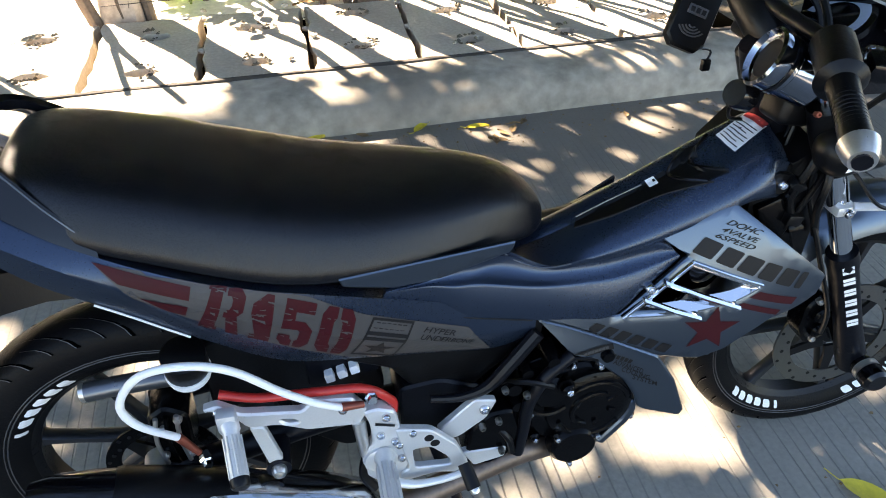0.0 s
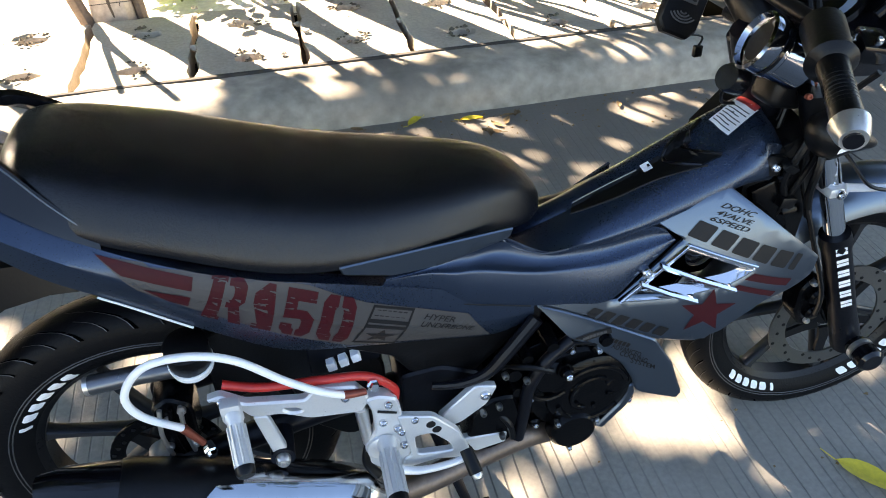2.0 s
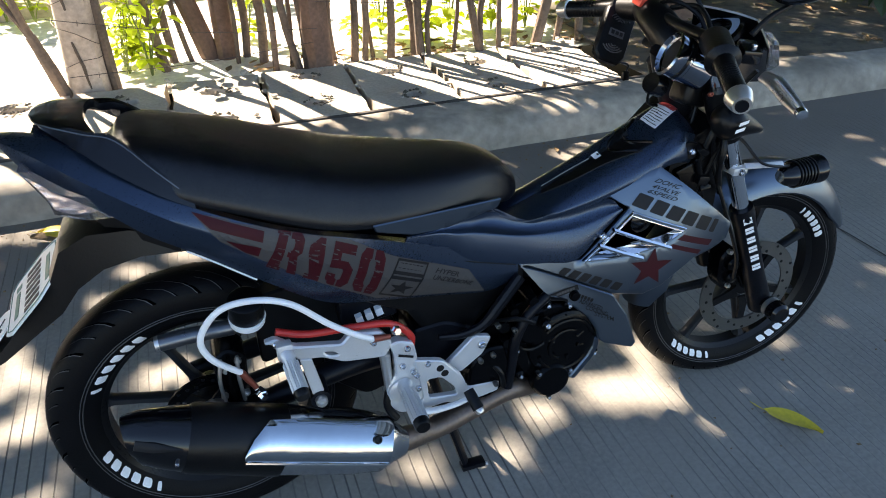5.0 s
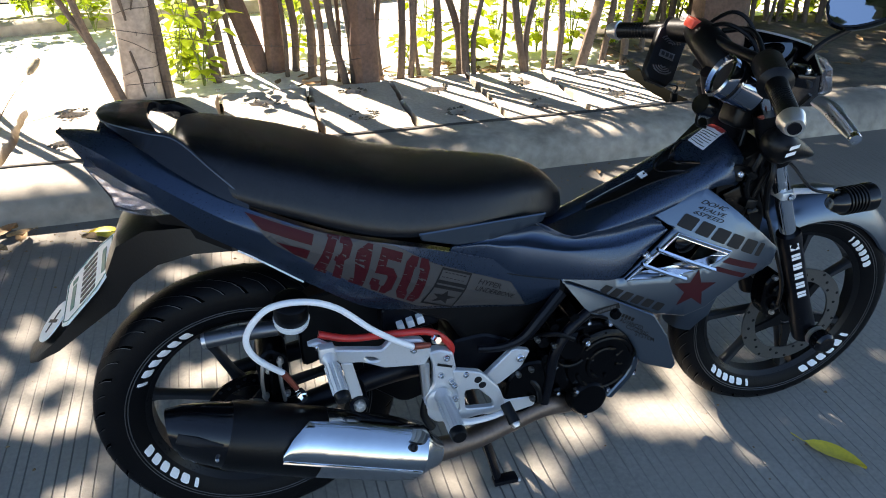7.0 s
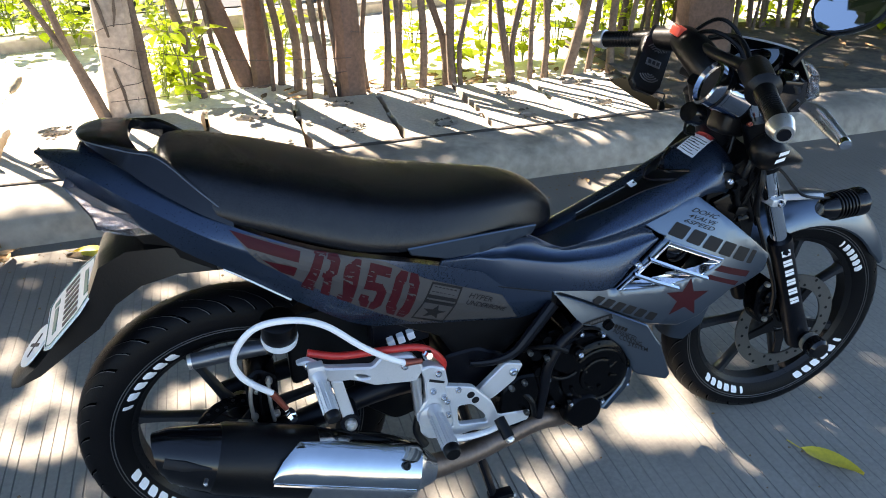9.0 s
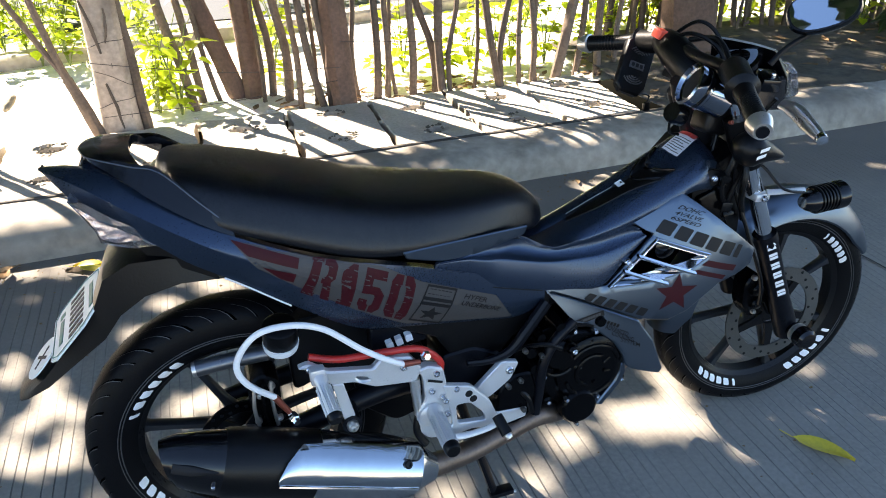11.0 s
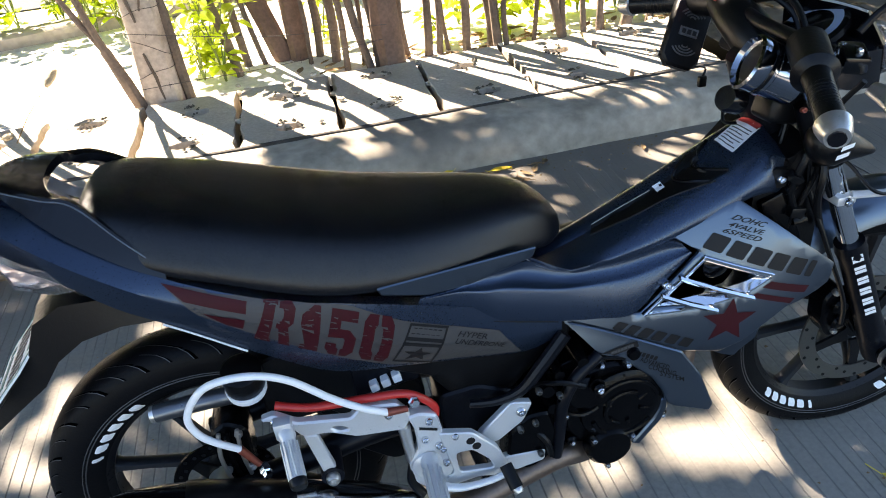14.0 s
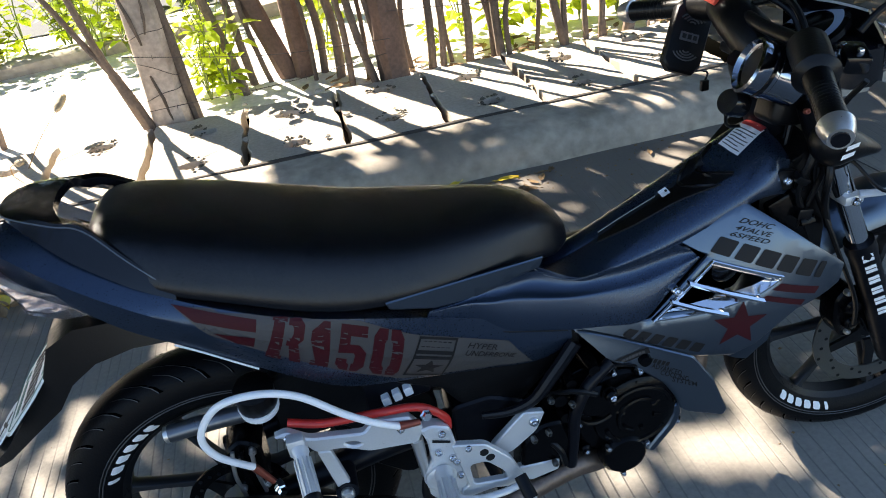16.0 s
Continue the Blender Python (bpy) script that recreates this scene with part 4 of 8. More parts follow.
    for i in range(30):
        a, r = 2 * math.pi * i / 30, (bore + 0.007, (bore + disc_r) / 2, disc_r - 0.006)[i % 3]
        bm = bmesh.new()
        turned(bm, (r * math.cos(a), disc_side * 0.0545, r * math.sin(a)), ax, [(-0.0004, 0.0036), (0.0004, 0.0036)], 8)
        part("vent_hole", bm, M_INK, disc, smooth=False)
    # white bars where the maker's name stands on the tyre wall
    for start, step in letters:
        for i in range(6):
            a = start + i * step
            wd = step * 0.36 if i != 5 else step * 0.16
            bm = bmesh.new()
            rows = []
            for j in range(6):
                r = rim + 0.004 + 0.016 * j / 5
                f = (r - rim) / H
                y = -hw * (0.60 + 0.26 * (f + 0.003 / H) / (0.15 + 0.003 / H) if f < 0.15 else 0.86 + 0.14 * (f - 0.15) / 0.35) - 0.0012
                sh = 0.024 * (j / 5 - 0.5)
                cut = 0.72 if j in (0, 5) else 1.0
                rows.append([bm.verts.new((r * math.cos(a + sh + q * wd * cut), y, r * math.sin(a + sh + q * wd * cut))) for q in (-1, 0, 1)])
            for p, q in zip(rows, rows[1:]):
                for k in range(2):
                    bm.faces.new((p[k], p[k + 1], q[k + 1], q[k]))
            part("wall_mark", bm, M_WHITE, root, "white painted bar on the tyre wall", smooth=False)
    # raised rings on the wall, and a pale ring that paints the rim lip's highlight
    for rr, r0, m, lab in ((rim + 0.0265, 0.0011, M_RUBEDGE, "thin raised ring on the tyre wall"), (rim + 0.0315, 0.0009, M_RUBEDGE, "thin raised ring on the tyre wall"), (rim + 0.0075, 0.0011, M_SPOKE, "bright line painted as the highlight on the rim lip")):
        f = (rr - rim) / H
        y = -hw * (0.86 + 0.14 * min(1, (f - 0.15) / 0.35)) if f > 0.15 else -hw * 0.67
        bm = bmesh.new()
        turned(bm, (0, y - 0.0004, 0), ax, [(-r0, rr), (0, rr + r0), (r0, rr), (0, rr - r0), (-r0, rr)], 72, False)
        part("ring" if m == M_RUBEDGE else "rim_edge", bm, m, root, lab)
    return root


rear_wheel = wheel("rear_wheel", RA, 0.286, 0.197, 0.047, 0, "rear wheel with black spokes and white-marked tyre", 7, 2.0, -1, ((2.04, 0.122), (3.42, 0.122)), 0.088)
front_wheel = wheel("front_wheel", FA, 0.275, 0.203, 0.037, -4, "front wheel with black spokes and white-marked tyre", 7, 3.2, -1, ((3.90, 0.112), (5.20, 0.12), (0.50, 0.09)), 0.124)

# seat
def seat():
    st = [(0.033, 0.050, 0.824, 0.805), (0.039, 0.082, 0.838, 0.797), (0.055, 0.108, 0.844, 0.785), (0.090, 0.128, 0.840, 0.768), (0.14, 0.141, 0.826, 0.747), (0.20, 0.148, 0.809, 0.724), (0.26, 0.152, 0.789, 0.699),
          (0.32, 0.153, 0.770, 0.677), (0.38, 0.150, 0.752, 0.664), (0.44, 0.143, 0.739, 0.659), (0.50, 0.130, 0.730, 0.655), (0.56, 0.113, 0.723, 0.648), (0.61, 0.095, 0.717, 0.640), (0.65, 0.078, 0.706, 0.632), (0.68, 0.060, 0.688, 0.625), (0.703, 0.036, 0.662, 0.628), (0.710, 0.016, 0.645, 0.634)]
    rings = []
    keys = [[Vector((s[0], s[i], 0)) for s in st] for i in (1, 2, 3)]
    sp = [spline(k, 3) for k in keys]
    for a, t, b in zip(*sp):
        u, hw, top, low = a.x, max(a.y, 0.008), t.y, b.y
        ring = []
        half = [(0.0, 1.0), (0.22, 0.995), (0.42, 0.975), (0.60, 0.93), (0.73, 0.86), (0.815, 0.765), (0.865, 0.66), (0.905, 0.53), (0.945, 0.40), (0.98, 0.27), (1.0, 0.16), (0.985, 0.06), (0.93, 0.0), (0.5, -0.02)]
        for f, h in half:
            ring.append(V(u, hw * f, low + (top - low) * h))
        ring.append(V(u, 0, low - 0.02 * (top - low)))
        for f, h in half[:0:-1]:
            ring.append(V(u, -hw * f, low + (top - low) * h))
        rings.append(ring)
    bm = bmesh.new()
    loft(bm, rings)
    s = part("seat", bm, M_SEAT, bike, "long low black vinyl seat")
    for side in (1, -1):
        bm = bmesh.new()
        tube(bm, [V(x, side * (hw * 0.97 + 0.001), lo + 0.006) for x, hw, tp, lo in st[3:13]], 0.0022, 6, 4)
        part("piping", bm, M_PLASTIC, s)


seat()


# tail
def tail_skin_rows():
    top = [(-0.124, 0.024, 0.861), (-0.040, 0.064, 0.855), (0.025, 0.104, 0.820), (0.105, 0.134, 0.766), (0.183, 0.150, 0.727), (0.268, 0.155, 0.690), (0.359, 0.156, 0.662), (0.430, 0.154, 0.640), (0.559, 0.138, 0.588), (0.672, 0.121, 0.537)]
    mid = [(-0.123, 0.030, 0.858), (-0.068, 0.080, 0.842), (0.005, 0.122, 0.800), (0.095, 0.147, 0.742), (0.180, 0.160, 0.695), (0.265, 0.163, 0.650), (0.355, 0.160, 0.605), (0.425, 0.156, 0.572), (0.56, 0.142, 0.530), (0.672, 0.126, 0.510)]
    low = [(-0.122, 0.024, 0.853), (-0.088, 0.068, 0.824), (-0.051, 0.100, 0.798), (0.014, 0.124, 0.756), (0.062, 0.132, 0.714), (0.135, 0.134, 0.662), (0.218, 0.134, 0.597), (0.310, 0.130, 0.533), (0.405, 0.128, 0.512), (0.520, 0.124, 0.492), (0.612, 0.122, 0.478), (0.668, 0.120, 0.492)]
    n = 46

    def even(row):
        sp = spline([Vector(p) for p in row], 12)
        return [sp[round(i / (n - 1) * (len(sp) - 1))] for i in range(n)]
    return even(top), even(mid), even(low)


TT, TM, TL = tail_skin_rows()
tail_panels = {}


def tail_panel(side):
    bm = bmesh.new()
    rows = []
    m = 20
    for a, b, c in zip(TT, TM, TL):
        if side < 0 and a.x < 0.03:
            continue
        b = b + Vector((0, 0.006, 0.002)) * min(1, max(0, (0.14 - b.x) / 0.1))
        soft = 0.12 + 0.38 * min(1, max(0, (a.x - 0.06) / 0.12))
        row = []
        for j in range(m + 1):
            t = j / m
            p = a * (1 - t) * (1 - 2 * t) + b * 4 * t * (1 - t) + c * t * (2 * t - 1)
            q = a.lerp(b, t * 2) if t < 0.5 else b.lerp(c, t * 2 - 1)
            p = q.lerp(p, soft)
            row.append(V(p.x, side * p.y, p.z))
        inner = [V(c.x, side * (c.y - 0.02), c.z + 0.006), V(a.x, side * max(a.y - 0.03, 0.004), a.z - 0.006)]
        rows.append(row + inner)
    loft(bm, rows)
    tail_panels[side] = part("tail_panel", bm, M_BODY, bike, "matte dark grey tail side panel")


sym(tail_panel)
tp = tail_panels[1]

# the cowl and grab rail behind the seat
def grab(side):
    bm = bmesh.new()
    top = [(-0.062, 0.042, 0.862), (-0.02, 0.068, 0.848), (0.02, 0.082, 0.818), (0.06, 0.100, 0.790), (0.105, 0.122, 0.768), (0.13, 0.134, 0.752)]
    low = [(-0.060, 0.046, 0.850), (-0.015, 0.078, 0.832), (0.025, 0.100, 0.800), (0.062, 0.118, 0.772), (0.100, 0.130, 0.756), (0.128, 0.138, 0.744)]
    ta, tb = spline([Vector(p) for p in top], 4), spline([Vector(p) for p in low], 4)
    rows = []
    for a, b in zip(ta, tb):
        mid = (a + b) / 2 + Vector((0, 0.008, 0))
        rows.append([V(p.x, side * p.y, p.z) for p in (a, mid, b)] + [V(p.x, side * (p.y - 0.03), p.z) for p in (b, a)])
    loft(bm, rows)
    part("seat_cowl", bm, M_BODY, bike, "matte grey cowl under the grab rail")


grab(1)


def grab_handle():
    """One broad loop round the back of the seat: a flat blade behind, an arm with a creased outer face on each side."""
    crease = [(-0.068, 0.0, 0.876), (-0.064, 0.022, 0.877), (-0.050, 0.052, 0.8735), (0.005, 0.080, 0.861), (0.045, 0.092, 0.850), (0.092, 0.120, 0.806), (0.135, 0.136, 0.762)]
    inner = [(0.004, 0.0, 0.875), (0.006, 0.036, 0.873), (0.012, 0.058, 0.868), (0.022, 0.070, 0.857), (0.045, 0.078, 0.852), (0.092, 0.106, 0.808), (0.135, 0.122, 0.766)]
    foot = [(-0.067, 0.0, 0.866), (-0.062, 0.023, 0.869), (-0.049, 0.054, 0.869), (-0.003, 0.100, 0.845), (0.0315, 0.118, 0.817), (0.0885, 0.135, 0.777), (0.135, 0.142, 0.750)]
    rows = []
    c, i, f = (spline([Vector(p) for p in row], 5) for row in (crease, inner, foot))
    for side in (1, -1):
        half = []
        for a, b, g in zip(c, i, f):
            m = (a + b) / 2 + Vector((0, 0, 0.003))
            ring = [a, a.lerp(m, 0.5) + Vector((0, 0, 0.0025)), m, b.lerp(m, 0.4) + Vector((0, 0, 0.001)), b, b + Vector((0, 0, -0.012)), (b + g) / 2 + Vector((0, 0, -0.010)), g]
            half.append([V(p.x, side * p.y, p.z) for p in ring])
        rows = half[:0:-1] + rows if side < 0 else half
    bm = bmesh.new()
    loft(bm, rows)
    h = part("grab_handle", bm, M_GLOSS, bike, "glossy black grab handle looping behind the seat")
    bm = bmesh.new()
    tube(bm, [V(p.x, p.y + 0.0005, p.z + 0.0006) for p in c[2:]], 0.0011, 6, 1)
    part("crease_edge", bm, M_SPOKE, h, "thin light crease along the handle")


grab_handle()
bm = bmesh.new()
loft(bm, [[V(u, v, w) for v in (-hw, -hw * 0.5, 0, hw * 0.5, hw)] + [V(u, v, w - d) for v in (hw, 0, -hw)] for u, hw, w, d in ((-0.085, 0.022, 0.838, 0.010), (-0.05, 0.045, 0.80, 0.03), (0.0, 0.06, 0.74, 0.04), (0.10, 0.10, 0.71, 0.05))])
part("tail_centre", bm, M_PLASTIC, bike)

# tail light
bm = bmesh.new()
prof = [(-0.083, 0.832), (-0.070, 0.808), (-0.057, 0.780), (-0.054, 0.761), (-0.029, 0.749), (0.012, 0.747), (-0.010, 0.774), (-0.047, 0.800), (-0.076, 0.828)]
loft(bm, [[V(u * 1 + (0.02 if abs(v) > 0.11 else 0), v, w) for u, w in prof] for v in (-0.122, -0.11, -0.06, 0, 0.06, 0.11, 0.122)])
tail_light = part("tail_light", bm, M_LENS, bike, "clear faceted tail light lens")
bm = bmesh.new()
loft(bm, [[V(-0.035 + (u + 0.035) * 0.82, v, 0.782 + (w - 0.782) * 0.78) for u, w in prof] for v in (-0.1, 0, 0.1)])
part("reflector", bm, M_FACET, tail_light, "silver faceted reflector inside the lens")
# rear fender with the number plate
bm = bmesh.new()
fr = [(0.30, 0.60, 0.05, 0.04), (0.20, 0.640, 0.068, 0.035), (0.10, 0.680, 0.08, 0.030), (0.03, 0.705, 0.085, 0.048), (-0.03, 0.706, 0.082, 0.062), (-0.075, 0.682, 0.076, 0.068), (-0.105, 0.622, 0.070, 0.050), (-0.15, 0.570, 0.062, 0.034), (-0.205, 0.512, 0.055, 0.019), (-0.242, 0.482, 0.045, 0.010), (-0.258, 0.468, 0.03, 0.006)]
loft(bm, [[V(u + d * 0.2, -hw, w - d), V(u, -hw * 0.9, w - 0.004), V(u, -hw * 0.4, w + 0.004), V(u, hw * 0.4, w + 0.004), V(u, hw * 0.9, w - 0.004), V(u + d * 0.2, hw, w - d), V(u + d * 0.3, 0, w - d * 0.8)] for u, w, hw, d in fr])
fender = part("rear_fender", bm, M_PLASTIC, bike, "matte black rear fender sweeping down behind the wheel")
PLATE_M = Matrix.Translation(V(-0.134, -0.004, 0.587)) @ Euler((0, radians(-44), 0)).to_matrix().to_4x4() @ Euler((radians(2.2), 0, 0)).to_matrix().to_4x4() @ Euler((0, 0, radians(4))).to_matrix().to_4x4()


def on_plate(bm, pts, z0, z1):
    lo = [bm.verts.new(PLATE_M @ Vector((x, y, z0))) for x, y in pts]
    hi = [bm.verts.new(PLATE_M @ Vector((x, y, z1))) for x, y in pts]
    n = len(pts)
    bm.faces.new(lo[::-1])
    bm.faces.new(hi)
    for i in range(n):
        bm.faces.new((lo[i], lo[(i + 1) % n], hi[(i + 1) % n], hi[i]))
    return bm


oct_plate = [(0.066, -0.062), (0.066, 0.062), (0.024, 0.084), (-0.051, 0.082), (-0.066, 0.067), (-0.066, -0.067), (-0.051, -0.082), (0.024, -0.084)]
bm = on_plate(bmesh.new(), oct_plate, 0.006, 0.009)
plate = part("number_plate", bm, M_PLATE, bike, "white number plate with dark characters", smooth=False)
bm = bmesh.new()
box(bm, PLATE_M @ Vector((0.01, 0, -0.002)), (0.06, 0.05, 0.016), PLATE_M.to_3x3(), 0.003)
part("plate_bracket", bm, M_PLASTIC, bike, "black bracket behind the number plate")
for i in range(7):
    bm = on_plate(bmesh.new(), [(-0.018, -0.066 + i * 0.0195), (-0.018, -0.066 + i * 0.0195 + 0.011), (0.020, -0.066 + i * 0.0195 + 0.011), (0.020, -0.066 + i * 0.0195)], 0.009, 0.0098)
    part("plate_mark", bm, M_INK, plate, smooth=False)
for y0, y1, x0, x1 in ((-0.045, 0.04, 0.036, 0.046), (-0.05, 0.03, -0.046, -0.036), (0.04, 0.055, -0.048, -0.034)):
    bm = on_plate(bmesh.new(), [(x0, y0), (x0, y1), (x1, y1), (x1, y0)], 0.009, 0.0098)
    part("plate_mark", bm, M_GREENINK, plate, smooth=False)
for i in range(8):
    a, b = Vector((*oct_plate[i], 0)) * 0.93, Vector((*oct_plate[(i + 1) % 8], 0)) * 0.93
    bm = bmesh.new()
    rod(bm, PLATE_M @ (a + Vector((0, 0, 0.0092))), PLATE_M @ (b + Vector((0, 0, 0.0092))), 0.0009, None, 5)
    part("plate_border", bm, M_GREENINK, plate, smooth=False)
bm = bmesh.new()
n = PLATE_M.to_3x3() @ Vector((0, 0, 1))
turned(bm, PLATE_M @ Vector((-0.098, -0.006, 0.006)), n, [(0, 0.039), (0.0025, 0.039)], 26)
disc = part("round_sticker", bm, M_PLATE, bike, "round white sticker on the mud flap", smooth=False)
bm = bmesh.new()
for a in (0.5, 2.2):
    box(bm, PLATE_M @ Vector((-0.098, -0.006, 0.0088)), (0.044, 0.006, 0.0008), PLATE_M.to_3x3() @ Euler((0, 0, a)).to_matrix())
part("sticker_mark", bm, M_INK, disc, smooth=False)

def name_bars(spans, quad, host, label):
    """One slanted bar, its corners cut, where each character of a maker's name stands."""
    for x0, x1 in spans:
        c = min(0.010, (x1 - x0) * 0.15)
        flat = [(x + 0.024 * (y - 0.5), y) for x, y in ((x0 + c, 0), (x1 - c, 0), (x1, 0.07), (x1, 0.93), (x1 - c, 1), (x0 + c, 1), (x0, 0.93), (x0, 0.07))]
        decal("name_bar", on_quad((flat, [tuple(range(8))]), quad), host, M_INK, label)


# decals on the tail panel
bg = decal("decal_field", ([(0.128, 0.746), (0.223, 0.714), (0.357, 0.660), (0.424, 0.616), (0.566, 0.548), (0.604, 0.484), (0.398, 0.522), (0.307, 0.582), (0.218, 0.650), (0.161, 0.696)], [tuple(range(10))]), tp, M_DECALGREY, "grey decal field on the tail panel", 0.0009)


def bar(name, pts, host, material, lift=0.0019, label=""):
    return decal(name, (pts, [tuple(range(len(pts)))]), host, material, label, lift)


bar("stripe", [(0.127, 0.748), (0.225, 0.702), (0.220, 0.686), (0.149, 0.720)], tp, M_RED, label="dark red decal stripe")
bar("stripe", [(0.168, 0.699), (0.217, 0.678), (0.211, 0.662), (0.193, 0.672)], tp, M_RED, label="dark red decal stripe")
RQ = [(0.220, 0.638), (0.391, 0.535), (0.415, 0.626), (0.248, 0.703)]
# block characters of a paint stencil, each cut in pieces
HALF = [(0, 0.15), (0.15, 0), (0.45, 0), (0.45, 0.18), (0.37, 0.26), (0.37, 0.74), (0.45, 0.82), (0.45, 1), (0.15, 1), (0, 0.85)]
STENCIL = {"0": [HALF, [(1 - x, y) for x, y in HALF]],
           "1": [[(0.15, 0), (1, 0), (1, 0.13), (0.8, 0.13), (0.8, 1), (0.5, 1), (0, 0.8), (0, 0.62), (0.38, 0.7), (0.38, 0.13), (0.15, 0.13)]],
           "5": [[(0.05, 1), (0.95, 1), (0.95, 0.8), (0.4, 0.8), (0.4, 0.64), (0.72, 0.64), (0.97, 0.5), (0.97, 0.15), (0.76, 0), (0.53, 0), (0.53, 0.17), (0.61, 0.2), (0.62, 0.42), (0.55, 0.47), (0.05, 0.44)],
                 [(0.03, 0.14), (0.2, 0), (0.46, 0), (0.46, 0.17), (0.38, 0.2), (0.37, 0.3), (0.03, 0.3)]],
           "R": [[(0, 0), (0.43, 0), (0.43, 0.12), (0.37, 0.12), (0.37, 0.88), (0.43, 0.88), (0.43, 1), (0, 1), (0, 0.88), (0.06, 0.88), (0.06, 0.12), (0, 0.12)],
                 [(0.48, 1), (0.8, 1), (0.95, 0.88), (0.95, 0.6), (0.82, 0.5), (0.96, 0.12), (1, 0), (0.68, 0), (0.56, 0.44), (0.48, 0.44), (0.48, 0.58), (0.6, 0.6), (0.64, 0.68), (0.64, 0.78), (0.6, 0.84), (0.48, 0.84)]]}
for ch, x0, x1 in (("R", 0.0, 0.25), ("1", 0.29, 0.45), ("5", 0.49, 0.72), ("0", 0.76, 1.0)):
    vs, fs = [], []
    for piece in STENCIL[ch]:
        fs.append(tuple(range(len(vs), len(vs) + len(piece))))
        vs += piece
    decal("lettering", on_quad(([(x0 + (x1 - x0) * x, y) for x, y in vs], fs), RQ), tp, M_RED, "dark red stencil character", 0.0017)
# scratches through the stencil characters
rx = random.Random(4)
for i in range(64):
    x, y, d, h = rx.random() * 0.95, rx.random() * 0.95, rx.uniform(0.02, 0.08), rx.uniform(0.006, 0.018)
    decal("worn_scratch", on_quad(([(x, y), (x + d, y + rx.uniform(-0.05, 0.05)), (x + d * 0.9, y + h), (x, y + h)], [(0, 1, 2, 3)]), RQ), tp, M_DECALGREY, "", 0.0022)
BQ = [(0.399, 0.534), (0.459, 0.506), (0.489, 0.584), (0.434, 0.609)]
for a, b, c, d in ((0, 0, 1, 0.05), (0, 0.95, 1, 1), (0, 0, 0.05, 1), (0.95, 0, 1, 1), (0, 0.52, 1, 0.60), (0, 0.64, 1, 0.72)):
    decal("frame_line", on_quad(([(a, b), (c, b), (c, d), (a, d)], [(0, 1, 2, 3)]), BQ), tp, M_INK, "", 0.0016)
decal("star", on_quad(([(0.12 + 0.76 * x, 0.06 + 0.44 * y) for x, y in STAR[0]], STAR[1]), BQ), tp, M_INK, "black five-pointed star", 0.0016)
bq = [Vector(p) for p in BQ]
sub = [bq[0] * (1 - x) * (1 - y) + bq[1] * x * (1 - y) + bq[2] * x * y + bq[3] * (1 - x) * y for x, y in ((0.12, 0.78), (0.88, 0.78), (0.88, 0.91), (0.12, 0.91))]
name_bars([(i / 6, i / 6 + 0.13) for i in range(6)], sub, tp, "")
decal("lettering", on_quad(glyphs("HYPER", 0.01), [(0.500, 0.561), (0.545, 0.539), (0.550, 0.547), (0.506, 0.569)]), tp, M_INK, "", 0.0016)
decal("lettering", on_quad(glyphs("UNDERBONE", 0.01), [(0.494, 0.549), (0.572, 0.511), (0.577, 0.519), (0.500, 0.557)]), tp, M_INK, "", 0.0016)


# lower side cover
def side_cover(side):
    panel("side_cover", [(0.330, 0.560), (0.352, 0.525), (0.40, 0.495), (0.455, 0.468), (0.480, 0.425), (0.505, 0.393), (0.540, 0.378), (0.580, 0.385), (0.615, 0.425), (0.650, 0.462), (0.685, 0.475), (0.690, 0.520), (0.60, 0.530), (0.45, 0.560)], lambda u, w: 0.119 - 0.12 * max(0, 0.47 - w), M_PLASTIC, bike, side=side, label="black lower side cover")


sym(side_cover)
bm = bmesh.new()
prism(bm, [(0.465, 0.315), (0.465, 0.42), (0.53, 0.425), (0.60, 0.39), (0.615, 0.34), (0.58, 0.30), (0.50, 0.295)], 0.02, 0.118, 0.012, (), 0.004)
part("frame_pivot", bm, M_FRAME, bike, "black frame casting at the swingarm pivot")
bm = bmesh.new()
prism(bm, [(0.335, 0.452), (0.44, 0.462), (0.44, 0.505), (0.335, 0.510)], 0.06, 0.111, 0.006, (), 0.003)
part("frame_gusset", bm, M_FRAME, bike, "black frame gusset behind the side cover")
# white bars of a mark on the gusset
for a in (0.362, 0.380, 0.398):
    bm = bmesh.new()
    prism(bm, [(a, 0.466 + 0.25 * (a - 0.362)), (a + 0.013, 0.469 + 0.25 * (a - 0.362)), (a + 0.009, 0.484 + 0.25 * (a - 0.362)), (a - 0.003, 0.481 + 0.25 * (a - 0.362))], 0.110, 0.124, 0.002, (), 0.0005)
    part("gusset_mark", bm, M_WHITE, bike, "white block mark on the frame gusset", smooth=False)
# a painted highlight: pale tube where the panel's lower edge catches the light
bm = bmesh.new()
tube(bm, [Vector((p.x, -p.y - 0.002, p.z - 0.001)) for p in TL if 0.095 < p.x < 0.205], 0.0015, 6, 1)
part("edge_trim", bm, M_PAPER, tp, "pale line painted as light caught on the tail panel's lower edge")


# fairings
def skin(u, w):
    a, b = min(u, 1.12) - 0.9, max(w, 0.42) - 0.5
    return 0.1484 + 0.2217 * a - 0.153 * b - 0.2711 * a * a + 0.4045 * a * b - 1.043 * b * b - 3.5984 * a ** 3


COWL = [(0.676, 0.520), (0.872, 0.424), (0.905, 0.372), (0.929, 0.303), (0.922, 0.292), (0.862, 0.311), (0.848, 0.322), (0.842, 0.345), (0.822, 0.378), (0.798, 0.400), (0.763, 0.433), (0.735, 0.443)]
shrouds = {}


